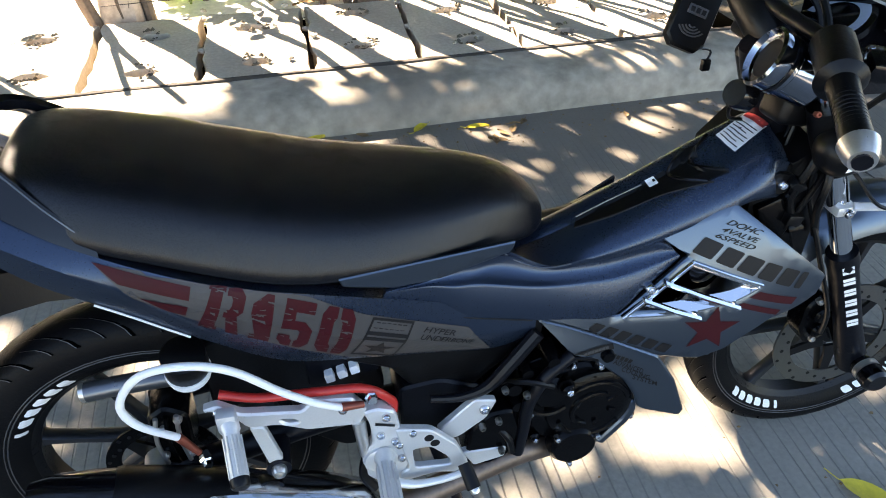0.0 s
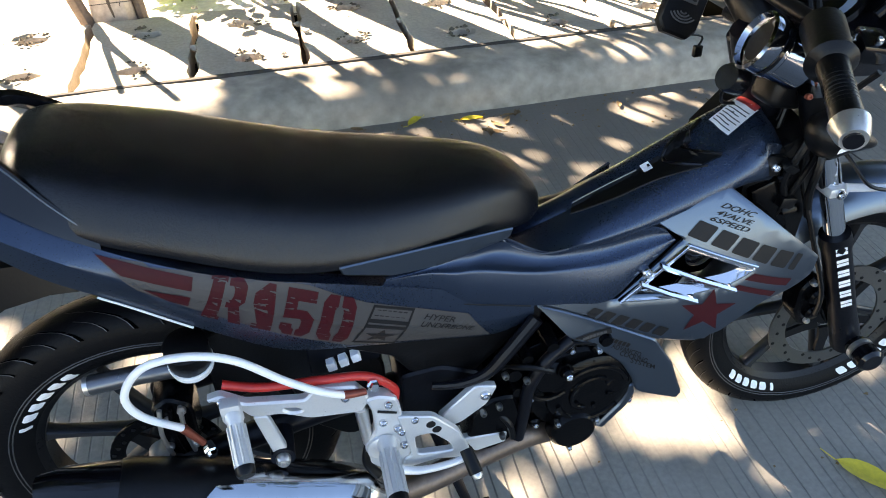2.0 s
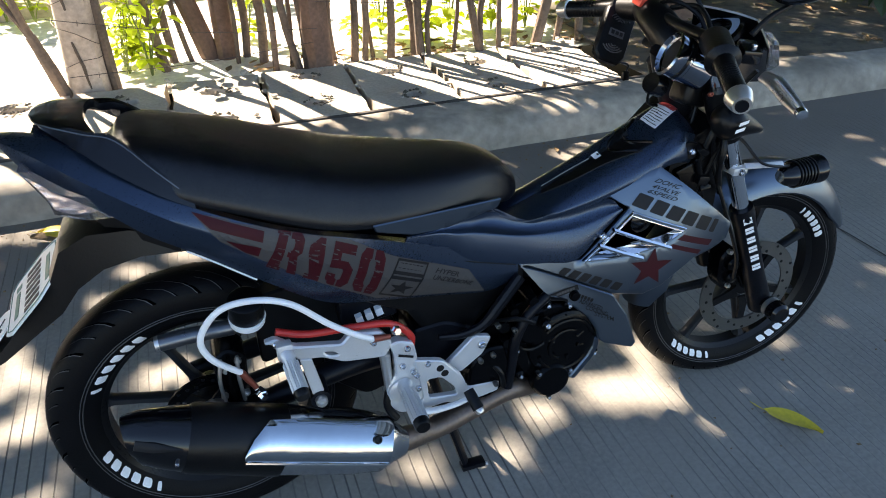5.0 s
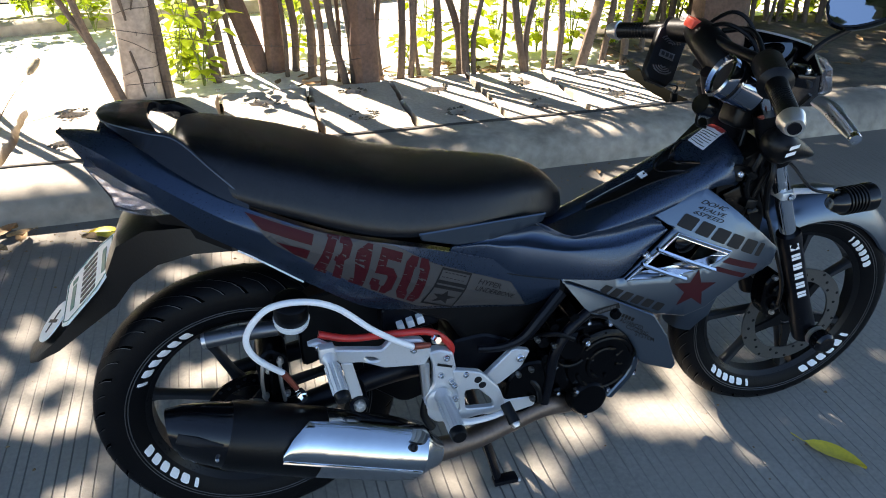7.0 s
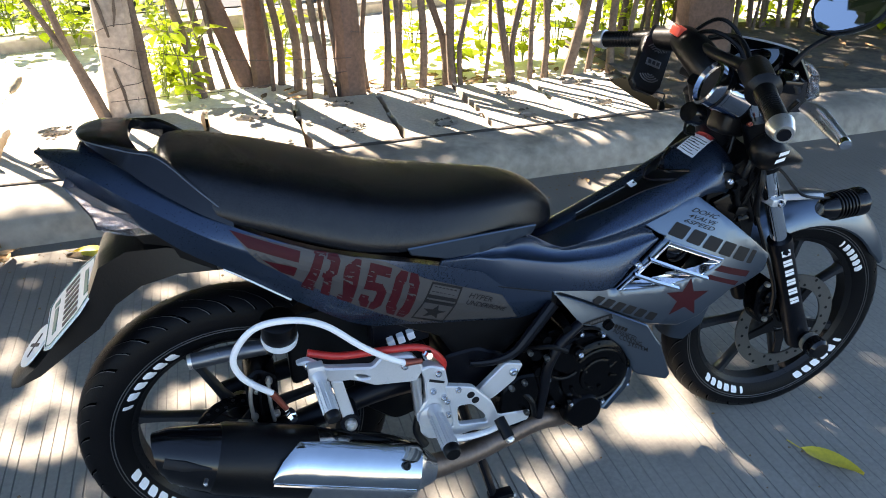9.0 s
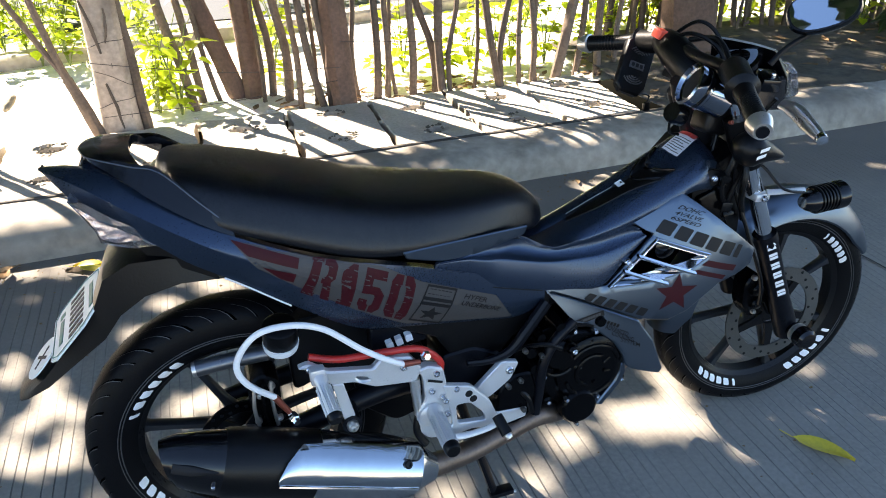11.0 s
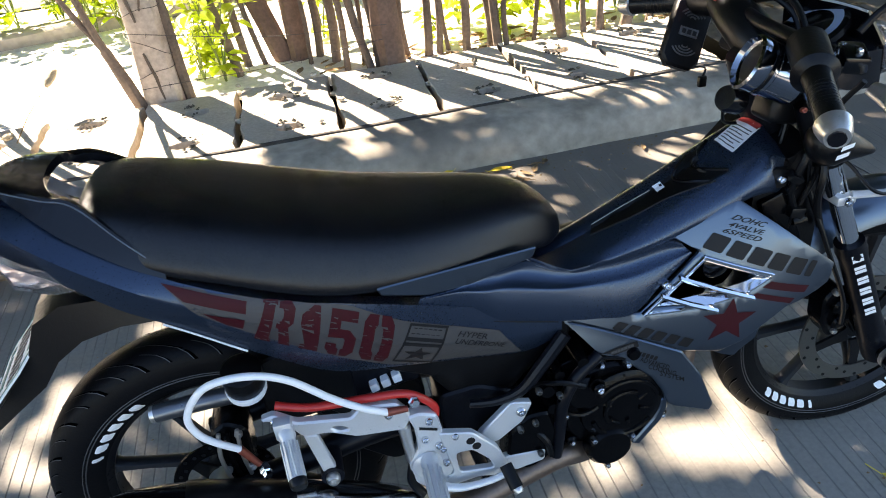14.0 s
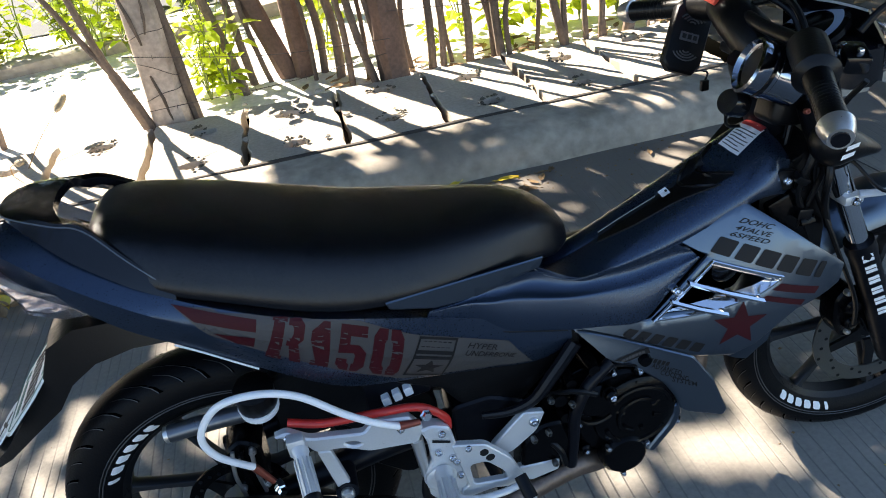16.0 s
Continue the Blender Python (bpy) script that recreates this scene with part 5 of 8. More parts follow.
def mid_panel(side, drop):
    """The sculpted panel between seat strip, spine and shroud: a hollow upper facet over a creased, fuller lower one."""
    top = [(0.454, 0.146, 0.638), (0.513, 0.134, 0.635), (0.575, 0.116, 0.640), (0.630, 0.103, 0.632), (0.688, 0.106, 0.602), (0.745, 0.106, 0.604), (0.809, 0.106, 0.610), (0.852, 0.110, 0.620), (0.876, 0.113, 0.612)]
    crease = [(0.453, 0.147, 0.637), (0.511, 0.141, 0.632), (0.550, 0.138, 0.622), (0.588, 0.130, 0.612), (0.673, 0.125, 0.586), (0.744, 0.122, 0.577), (0.798, 0.121, 0.577), (0.860, 0.120, 0.591), (0.889, 0.118, 0.597)]
    low = [(0.439, 0.147, 0.612), (0.519, 0.139, 0.583), (0.560, 0.139, 0.566), (0.598, 0.136, 0.552), (0.663, 0.133, 0.532), (0.724, 0.134, 0.521), (0.787, 0.135, 0.514), (0.836, 0.128, 0.552), (0.891, 0.119, 0.594)]
    rows = []
    for a, b, c in zip(*(spline([Vector(p) for p in row], 7) for row in (top, crease, low))):
        h, k = (a - b).length, (b - c).length
        run = [a + (b - a) * t + Vector((0, -0.16 * h * 4 * t * (1 - t), -0.08 * h * 4 * t * (1 - t))) for t in (0, 0.25, 0.5, 0.75, 0.9, 0.985)]
        run += [b + (c - b) * t + Vector((0, 0.05 * k * 4 * t * (1 - t), 0)) for t in (0.012, 0.08, 0.35, 0.65, 0.9, 1)]
        fall = drop * min(1, max(0, (a.x - 0.5) / 0.2))
        out = [V(p.x, side * p.y, p.z - fall * (1 - n / 11)) for n, p in enumerate(run)]
        back = [V(p.x, side * (p.y - 0.006), p.z - fall * (1 - n / 11)) for n, p in enumerate(run)]
        rows.append(out + back[::-1])
    bm = bmesh.new()
    loft(bm, rows)
    mid = part("mid_panel", bm, M_BODY, bike, "matte dark blue-grey middle panel with a hollow upper facet")
    bm = bmesh.new()
    tube(bm, [V(x, side * (v + 0.0005), w - 0.0005) for x, v, w in low[:5]], 0.0013, 6, 5)
    part("seam", bm, M_INK, mid, "dark seam under the middle panel")
    bm = bmesh.new()
    tube(bm, [V(x, side * v, w - drop) for x, v, w in ((0.618, 0.096, 0.650), (0.632, 0.1005, 0.630), (0.660, 0.1045, 0.612), (0.690, 0.1075, 0.603), (0.725, 0.109, 0.605))], 0.0012, 6, 6)
    part("lip", bm, M_SPOKE, mid, "thin light lip under the seat nose")


def fairing(side):
    drop = 0.0 if side > 0 else 0.10
    body = [(0.673, 0.524), (0.803, 0.5085), (0.900, 0.600 - drop * 0.7), (0.851, 0.630 - drop), (0.962, 0.674 - drop), (1.025, 0.624 - drop * 0.5), (1.132, 0.534), (1.124, 0.500), (1.035, 0.486), (0.994, 0.458), (0.968, 0.436), (0.930, 0.420), (0.872, 0.428)]
    hole = [(0.818, 0.514), (0.904, 0.590), (1.000, 0.552), (0.966, 0.532), (0.892, 0.516)]
    shrouds[side] = panel("shroud", body, lambda u, w: skin(u, w) + 0.006, M_SILVER, bike, 0.005, [hole] if side > 0 else [], 0.004, 0.025, 0.003, side, "silver grey leg shroud with dark decals")
    panel("lower_cowl", COWL, lambda u, w: skin(u, w) + 0.002 + 0.010 * min(1, max(0, (0.51 - 0.5 * (u - 0.676) - w) / 0.10)), M_SILVER, bike, 0.005, (), 0.004, 0.012, 0.003, side, "silver grey lower cowl beside the engine")
    mid_panel(side, drop)


sym(fairing)


def under_seat(side):
    panel("seat_strip", [(0.395, 0.674), (0.52, 0.668), (0.640, 0.662), (0.633, 0.646), (0.526, 0.632), (0.465, 0.637), (0.40, 0.660)], lambda u, w: 0.151 - 0.16 * (u - 0.40), M_SILVER, bike, 0.004, (), 0.004, 0.02, 0.002, side, "matte silver strip under the seat edge")


sym(under_seat)
sh = shrouds[1]

# spine cover over the frame
def spine_cover():
    st = [(0.605, 0.572, 0.640, 0.080), (0.640, 0.592, 0.628, 0.098), (0.695, 0.606, 0.600, 0.106), (0.745, 0.624, 0.605, 0.108), (0.800, 0.648, 0.613, 0.109), (0.856, 0.673, 0.626, 0.110), (0.935, 0.712, 0.655, 0.113), (0.985, 0.736, 0.678, 0.114), (1.025, 0.753, 0.676, 0.106), (1.050, 0.747, 0.665, 0.094)]
    cols = [spline([Vector((s[0], s[i], 0)) for s in st], 5) for i in (1, 2, 3)]
    rings = []
    for c, b, v in zip(*cols):
        d = c.y - b.y
        near = [(0.010, c.y), (0.029, c.y - 0.002), (0.036, c.y - 0.007), (0.066, c.y - 0.20 * d), (0.094, c.y - 0.40 * d), (v.y - 0.003, b.y + 0.3 * d), (v.y, b.y + 0.004), (v.y + 0.001, b.y - 0.001), (v.y - 0.004, b.y - 0.012), (v.y - 0.05, b.y - 0.02)]
        far = [(-0.06, b.y - 0.05), (-0.085, c.y - 0.085), (-0.04, c.y - 0.048), (-0.012, c.y - 0.014), (-0.002, c.y - 0.004)]
        ring = [V(c.x, p, q) for p, q in near + far]
        rings.append(ring)
    bm = bmesh.new()
    loft(bm, rings)
    return part("spine_cover", bm, M_BODY, bike, "matte grey cover along the frame spine")


spine = spine_cover()


def top_decal(name, pts_v, host, material, lift=0.001, label="", way=(0.35, 0.62, -0.70)):
    """Lays a shape given as (along, right, up) places onto the host, square to the slope it sits on."""
    d = Vector(way).normalized()
    bm = bmesh.new()
    vs = [bm.verts.new(V(*p)) for p in pts_v]
    bm.faces.new(vs)
    bmesh.ops.triangulate(bm, faces=bm.faces)
    for _ in range(4):
        bmesh.ops.subdivide_edges(bm, edges=[e for e in bm.edges if e.calc_length() > 0.012], cuts=1)
        bmesh.ops.triangulate(bm, faces=bm.faces)
    for v in bm.verts:
        ok, at, no, _ = host.ray_cast(v.co - d * 0.2, d)
        if ok:
            v.co = Vector(at) + Vector(no) * lift
    return part(name, bm, material, host, label, smooth=False)


LQ = [(0.968, 0.028, 0.740), (0.987, 0.050, 0.711), (1.057, 0.020, 0.731), (1.036, -0.004, 0.747)]


def lq(x, y):
    a, b, c, d = (Vector(p) for p in LQ)
    return tuple(a * (1 - x) * (1 - y) + b * x * (1 - y) + c * x * y + d * (1 - x) * y)


label_sticker = top_decal("warning_label", [lq(0, 0), lq(1, 0), lq(1, 1), lq(0, 1)], spine, M_PAPER, 0.001, "white warning label with a red head")
top_decal("label_head", [lq(0.04, 0.76), lq(0.96, 0.76), lq(0.96, 0.96), lq(0.04, 0.96)], spine, M_STICKRED, 0.0018, "red head of the warning label")
for i in range(7):
    top_decal("label_line", [lq(0.08, 0.08 + i * 0.09), lq(0.92 - 0.2 * (i % 3 == 1), 0.08 + i * 0.09), lq(0.92 - 0.2 * (i % 3 == 1), 0.105 + i * 0.09), lq(0.08, 0.105 + i * 0.09)], spine, M_INK, 0.0018)
SLANT = (0.46, 0.74, -0.50)


def surface_line(name, pts, radius, material, label="", lift=0.0):
    """A thin ridge or seam that follows the spine cover."""
    d = Vector(SLANT).normalized()
    run = []
    for p in spline([V(*p) for p in pts], 6):
        ok, at, no, _ = spine.ray_cast(p - d * 0.2, d)
        if ok:
            run.append(Vector(at) + Vector(no) * lift)
    bm = bmesh.new()
    tube(bm, run, radius, 8, 1)
    return part(name, bm, material, spine, label)


top_decal("small_sticker", [(0.845, 0.06, 0.693), (0.858, 0.06, 0.699), (0.871, 0.06, 0.683), (0.858, 0.06, 0.677)], spine, M_PAPER, 0.006, "small white sticker", SLANT)
top_decal("sticker_mark", [(0.859, 0.06, 0.690), (0.863, 0.06, 0.691), (0.866, 0.06, 0.686), (0.862, 0.06, 0.685)], spine, M_INK, 0.007, "", SLANT)
for pts, lift in (([(0.742, 0.06, 0.647), (0.790, 0.06, 0.668), (0.841, 0.06, 0.688), (0.873, 0.06, 0.708), (0.884, 0.06, 0.699), (0.894, 0.06, 0.689), (0.944, 0.06, 0.677), (0.880, 0.06, 0.668), (0.810, 0.06, 0.645), (0.744, 0.06, 0.630)], 0.0012), ([(0.924, 0.06, 0.744), (0.913, 0.06, 0.720), (0.920, 0.06, 0.708), (0.943, 0.06, 0.699), (0.977, 0.06, 0.690), (0.947, 0.06, 0.679), (0.894, 0.06, 0.692), (0.883, 0.06, 0.702), (0.888, 0.06, 0.719), (0.901, 0.06, 0.738)], 0.0040)):
    f = top_decal("spine_fin", pts, spine, M_PLASTIC, lift, "raised dark fin on the spine cover", SLANT)
    md = f.modifiers.new("depth", "SOLIDIFY")
    md.thickness, md.offset = lift, -1
surface_line("seam", [(0.744, 0.06, 0.629), (0.811, 0.06, 0.644), (0.880, 0.06, 0.667), (0.956, 0.06, 0.678)], 0.0015, M_INK)
surface_line("fin_edge", [(0.901, 0.06, 0.738), (0.887, 0.06, 0.720), (0.882, 0.06, 0.702), (0.894, 0.06, 0.691), (0.947, 0.06, 0.678)], 0.0032, M_GLOSS, "rounded black edge of the spine fin", 0.002)
surface_line("fin_edge", [(0.935, 0.06, 0.758), (0.917, 0.06, 0.733), (0.912, 0.06, 0.718), (0.920, 0.06, 0.707), (0.977, 0.06, 0.691)], 0.0032, M_GLOSS, "rounded black edge of the spine fin", 0.003)
surface_line("light_edge", [(0.742, 0.06, 0.647), (0.790, 0.06, 0.668), (0.841, 0.06, 0.688)], 0.0011, M_SPOKE, "thin light edge along the spine cover", 0.0025)
bm = bmesh.new()
prism(bm, [(1.005, 0.690), (1.030, 0.706), (1.062, 0.696), (1.052, 0.668), (1.035, 0.668)], 0.07, 0.103, 0.006)
ear = part("head_ear", bm, M_PLASTIC, bike, "black bracket panel beside the steering head")


def bolt(at, axis, r, parent=None, h=0.006, material=None, name="bolt"):
    bm = bmesh.new()
    turned(bm, at, axis, [(-0.004, r * 0.9), (0, r), (h * 0.6, r), (h, r * 0.75), (h, r * 0.5), (h * 0.5, r * 0.42), (h * 0.5, 0.0)], 14)
    return part(name, bm, material or M_CHROME, parent or bike)


bolt(V(1.040, 0.104, 0.686), (0, -1, 0), 0.0075, ear)

# vent trim on the shroud
vent = new("vent")
vent.parent = bike
tagged(vent, "chrome-edged side vent with two slats")
def bezel(a, b, wide, inward):
    """A flat bright strip of the bezel with a raised edge on both sides."""
    bm = bmesh.new()
    rows = []
    for t in (0.0, 0.25, 0.5, 0.75, 1.0):
        u, w = a[0] + (b[0] - a[0]) * t, a[1] + (b[1] - a[1]) * t
        n = Vector(inward).normalized() * wide
        o = skin(u, w) + 0.008
        row = []
        for k, lift in ((0.0, -0.006), (0.0, 0.003), (0.14, 0.0045), (0.28, 0.0015), (0.72, 0.0005), (0.86, 0.003), (1.0, 0.001), (1.0, -0.008)):
            row.append(V(u + n.x * k, o + lift, w + n.y * k))
        rows.append(row)
    loft(bm, rows)
    return part("vent_trim", bm, M_CHROME, vent, "flat chrome strip of the vent bezel")


bezel((0.804, 0.508), (0.905, 0.596), 0.0075, (0.66, -0.75))
bezel((0.903, 0.596), (1.008, 0.556), 0.010, (-0.36, -0.93))
bm = bmesh.new()
lip = spline([Vector((u, w, 0)) for u, w in ((0.808, 0.5105), (0.85, 0.5115), (0.892, 0.516), (0.93, 0.524), (0.966, 0.534), (1.004, 0.553))], 4)
rows = []
for i, p in enumerate(lip):
    k = math.sin(math.pi * (i + 0.6) / len(lip)) ** 0.7
    o = skin(p.x, p.y)
    rows.append([V(p.x, o - 0.006 * k, p.y + 0.0085 * k + 0.001), V(p.x, o + 0.001, p.y + 0.004 * k), V(p.x, o + 0.009, p.y - 0.003), V(p.x, o + 0.009, p.y - 0.006), V(p.x, o - 0.012, p.y - 0.006)])
loft(bm, rows)
part("vent_lip", bm, M_CHROME, vent, "broad bright lower lip of the vent")
for a, b in (((0.862, 0.567), (0.972, 0.524)), ((0.833, 0.540), (0.916, 0.509))):
    bm = bmesh.new()
    pa, pb = V(a[0], skin(*a) + 0.014, a[1]), V(b[0], skin(*b) + 0.014, b[1])
    loft(bm, [[p + Vector((0, y, z)) for y, z in ((-0.003, 0.004), (-0.006, 0), (-0.003, -0.005), (0.004, -0.003), (0.004, 0.003))] for p in (pa, (pa + pb) / 2 + Vector((0, -0.004, 0)), pb)])
    part("slat", bm, M_CHROME, vent)
bolt(V(0.844, 0.130, 0.554), (0, -1, 0), 0.0085, vent, 0.008)
bm = bmesh.new()
prism(bm, [(0.80, 0.50), (0.91, 0.60), (1.01, 0.56), (0.97, 0.50)], 0.085, 0.095, 0.01)
part("vent_back", bm, M_TREAD, vent)
bm = bmesh.new()
turned(bm, V(0.935, 0.115, 0.562), (0, -1, 0), [(0, 0.024), (0.006, 0.024), (0.012, 0.016), (0.012, 0)], 20)
part("horn", bm, M_GLOSS, vent, "dark round horn behind the vent")

# shroud decals
SQ = [(0.904, 0.606), (1.078, 0.530), (1.090, 0.554), (0.919, 0.629)]
name_bars(((0.0, 0.155), (0.19, 0.335), (0.365, 0.52), (0.55, 0.695), (0.73, 0.885), (0.925, 1.0)), SQ, sh, "dark bar of the maker's mark")
def italic(q):
    """A lettering field made lower and leaned forward along its base line."""
    a, b, c, d = (Vector(p) for p in q)
    lean = (b - a).normalized() * 0.004
    return [a, b, b + (c - b) * 0.74 + lean, a + (d - a) * 0.74 + lean]


decal("lettering", on_quad(glyphs("DOHC", 0.012), italic([(0.949, 0.645), (0.995, 0.628), (1.004, 0.637), (0.958, 0.654)])), sh, M_INK, "black lettering on the shroud")
decal("lettering", on_quad(glyphs("4VALVE", 0.012), italic([(0.941, 0.636), (0.992, 0.617), (0.998, 0.626), (0.949, 0.644)])), sh, M_INK, "black lettering on the shroud")
decal("lettering", on_quad(glyphs("6SPEED", 0.012), italic([(0.932, 0.628), (0.988, 0.607), (0.994, 0.616), (0.940, 0.636)])), sh, M_INK, "black lettering on the shroud")
bar("stripe", [(1.006, 0.541), (1.076, 0.516), (1.067, 0.506), (0.991, 0.533)], sh, M_RED, 0.001, "dark red stripe")
bar("stripe", [(0.983, 0.525), (1.049, 0.501), (1.041, 0.494), (0.971, 0.520)], sh, M_RED, 0.001, "dark red stripe")
decal("star", on_quad(STAR, [(0.888, 0.440), (0.976, 0.436), (0.990, 0.522), (0.902, 0.524)]), sh, M_RED, "dark red five-pointed star")
name_bars([(i / 6, i / 6 + 0.125) for i in range(6)], [(0.751, 0.485), (0.883, 0.434), (0.890, 0.450), (0.766, 0.500)], sh, "dark bar of the model's mark")
cowl = [o for o in bike.children if o.name.startswith("lower_cowl")][0]
for body, q in (("ADVANCED", [(0.800, 0.417), (0.849, 0.391), (0.852, 0.400), (0.803, 0.426)]), ("COOLING", [(0.814, 0.400), (0.862, 0.376), (0.863, 0.386), (0.817, 0.409)]), ("SYSTEM", [(0.834, 0.382), (0.876, 0.363), (0.876, 0.372), (0.836, 0.391)])):
    decal("lettering", on_quad(glyphs(body, 0.01), q), cowl, M_INK, "")
name_bars([(i / 6, i / 6 + 0.13) for i in range(6)], [(0.790, 0.433), (0.830, 0.413), (0.833, 0.420), (0.793, 0.440)], cowl, "")
bar("maker_strip", [(0.733, 0.434), (0.800, 0.446), (0.797, 0.457), (0.735, 0.446)], cowl, M_INK, 0.0012, "small dark strip on the cowl edge")
decal("strip_mark", on_quad(blocks(8), [(0.745, 0.4395), (0.792, 0.448), (0.791, 0.453), (0.746, 0.4445)]), cowl, M_DECALGREY, "", 0.002)

# frame, hidden core and engine
def core(name, st, material, label):
    bm = bmesh.new()
    loft(bm, [[V(u, v, w) for v, w in ((-hw, lo), (-hw, hi - 0.01), (-hw * 0.7, hi), (hw * 0.7, hi), (hw, hi - 0.01), (hw, lo), (hw * 0.6, lo - 0.012), (-hw * 0.6, lo - 0.012))] for u, hw, lo, hi in st])
    return part(name, bm, material, bike, label)


core("frame_core", [(0.12, 0.045, 0.64, 0.70), (0.30, 0.06, 0.53, 0.66), (0.45, 0.075, 0.46, 0.62), (0.62, 0.075, 0.46, 0.57), (0.78, 0.07, 0.45, 0.59), (0.95, 0.06, 0.52, 0.66), (1.04, 0.045, 0.62, 0.70)], M_FRAME, "black frame and inner plastics under the covers")
bm = bmesh.new()
turned(bm, V(1.028, 0, 0.86), (0.36, 0, -0.93), [(0, 0.034), (0.03, 0.036), (0.16, 0.036), (0.20, 0.032)], 20)
part("steering_head", bm, M_FRAME, bike, "black steering head")


def engine():
    root = new("engine")
    root.parent = bike
    tagged(root, "black engine with bolted clutch cover and finned cylinder")
    bm = bmesh.new()
    prism(bm, [(0.60, 0.26), (0.62, 0.40), (0.70, 0.43), (0.80, 0.41), (0.86, 0.36), (0.87, 0.28), (0.82, 0.22), (0.70, 0.21), (0.62, 0.22)], -0.12, 0.112, 0.02)
    part("crankcase", bm, M_ENGINE, root)
    bm = bmesh.new()
    prism(bm, [(0.668, 0.300), (0.672, 0.372), (0.71, 0.415), (0.775, 0.418), (0.835, 0.382), (0.862, 0.322), (0.848, 0.268), (0.80, 0.232), (0.735, 0.232), (0.69, 0.258)], 0.112, 0.132, 0.03, (), 0.006)
    cov = part("clutch_cover", bm, M_ENGINE, root, "satin black clutch cover")
    bm = bmesh.new()
    turned(bm, V(0.775, 0.132, 0.325), (0, -1, 0), [(0, 0.078), (0.008, 0.076), (0.014, 0.066), (0.016, 0.05), (0.013, 0.03), (0.016, 0.0)], 40)
    part("clutch_dome", bm, M_ENGINE, cov)
    bm = bmesh.new()
    turned(bm, V(0.700, 0.128, 0.375), (0, -1, 0), [(0, 0.034), (0.012, 0.033), (0.020, 0.024), (0.020, 0)], 24)
    part("pump_cap", bm, M_ENGINE, cov)
    bm = bmesh.new()
    turned(bm, V(0.750, 0.128, 0.240), (0, -1, 0), [(0, 0.044), (0.018, 0.043), (0.026, 0.036), (0.027, 0)], 30)
    flt = part("oil_filter_cap", bm, M_ENGINE, root, "round black oil filter cap")
    for a in (0.4, 2.4, 4.6):
        bolt(V(0.750 + 0.043 * math.cos(a), 0.148, 0.240 + 0.043 * math.sin(a)), (0, -1, 0), 0.0055, flt, 0.008)
    for u, w in ((0.683, 0.398), (0.735, 0.424), (0.782, 0.412), (0.832, 0.385), (0.862, 0.330), (0.852, 0.275), (0.672, 0.33), (0.684, 0.262)):
        bm = bmesh.new()
        turned(bm, V(u, 0.110, w), (0, -1, 0), [(0, 0.011), (0.024, 0.010), (0.026, 0.008)], 12)
        lug = part("bolt_lug", bm, M_ENGINE, cov)
        bolt(V(u, 0.135, w), (0, -1, 0), 0.0058, None, 0.007).parent = cov
    # raised ribs and bosses cast into the covers
    for c, r, a0, a1 in (((0.775, 0.325), 0.060, 0.3, 2.4), ((0.775, 0.325), 0.060, 3.4, 5.6), ((0.775, 0.325), 0.036, 1.0, 4.4), ((0.700, 0.375), 0.040, 3.0, 5.4)):
        bm = bmesh.new()
        tube(bm, [V(c[0] + r * math.cos(a), 0.147, c[1] + r * math.sin(a)) for a in (a0 + (a1 - a0) * q / 8 for q in range(9))], 0.0045, 8, 2)
        part("cast_rib", bm, M_ENGINE, cov)
    for a in (0.5, 1.6, 2.7, 3.8, 4.9, 6.0):
        bm = bmesh.new()
        c, s = math.cos(a), math.sin(a)
        rod(bm, V(0.775 + 0.028 * c, 0.146, 0.325 + 0.028 * s), V(0.775 + 0.072 * c, 0.141, 0.325 + 0.072 * s), 0.004, 0.003, 8)
        part("cast_rib", bm, M_ENGINE, cov)
    bm = bmesh.new()
    turned(bm, V(0.722, 0.140, 0.392), (0, -1, 0.2), [(0, 0.014), (0.012, 0.014), (0.012, 0.011), (0.022, 0.010), (0.024, 0.008), (0.024, 0)], 12)
    part("oil_filler", bm, M_ENGINE, cov, "black oil filler plug")
    bolt(V(0.722, 0.166, 0.397), (0, -1, 0.2), 0.0055, None, 0.004).parent = cov
    for u, w, r in ((0.64, 0.40, 0.012), (0.648, 0.36, 0.010), (0.66, 0.43, 0.009), (0.70, 0.445, 0.010), (0.79, 0.435, 0.010), (0.655, 0.275, 0.012)):
        bm = bmesh.new()
        turned(bm, V(u, 0.10, w), (0, -1, 0), [(0, r * 1.4), (0.035, r * 1.2), (0.045, r), (0.045, 0)], 12)
        part("casing_boss", bm, M_ENGINE, root)
    for i in range(9):
        bm = bmesh.new()
        t = i / 8
        box(bm, V(0.84 + 0.075 * t, 0.0, 0.40 + 0.045 * t), (0.006, 0.17, 0.11), Euler((0, radians(32), 0)).to_matrix(), 0.002)
        part("fin", bm, M_ENGINE, root)
    bm = bmesh.new()
    rod(bm, V(0.82, 0, 0.39), V(0.935, 0, 0.455), 0.058, 0.055, 20)
    part("cylinder", bm, M_ENGINE, root)
    bm = bmesh.new()
    tube(bm, [V(0.732, 0.135, 0.447), V(0.690, 0.143, 0.418), V(0.664, 0.146, 0.369), V(0.658, 0.146, 0.314), V(0.650, 0.146, 0.252)], 0.0105, 10, 6)
    part("engine_guard_tube", bm, M_FRAME, root, "black steel tube curving down past the engine")
    bm = bmesh.new()
    prism(bm, [(0.853, 0.324), (0.857, 0.300), (0.846, 0.271), (0.806, 0.223), (0.792, 0.231), (0.831, 0.279), (0.841, 0.302), (0.841, 0.322)], 0.128, 0.146, 0.004, (), 0.003)
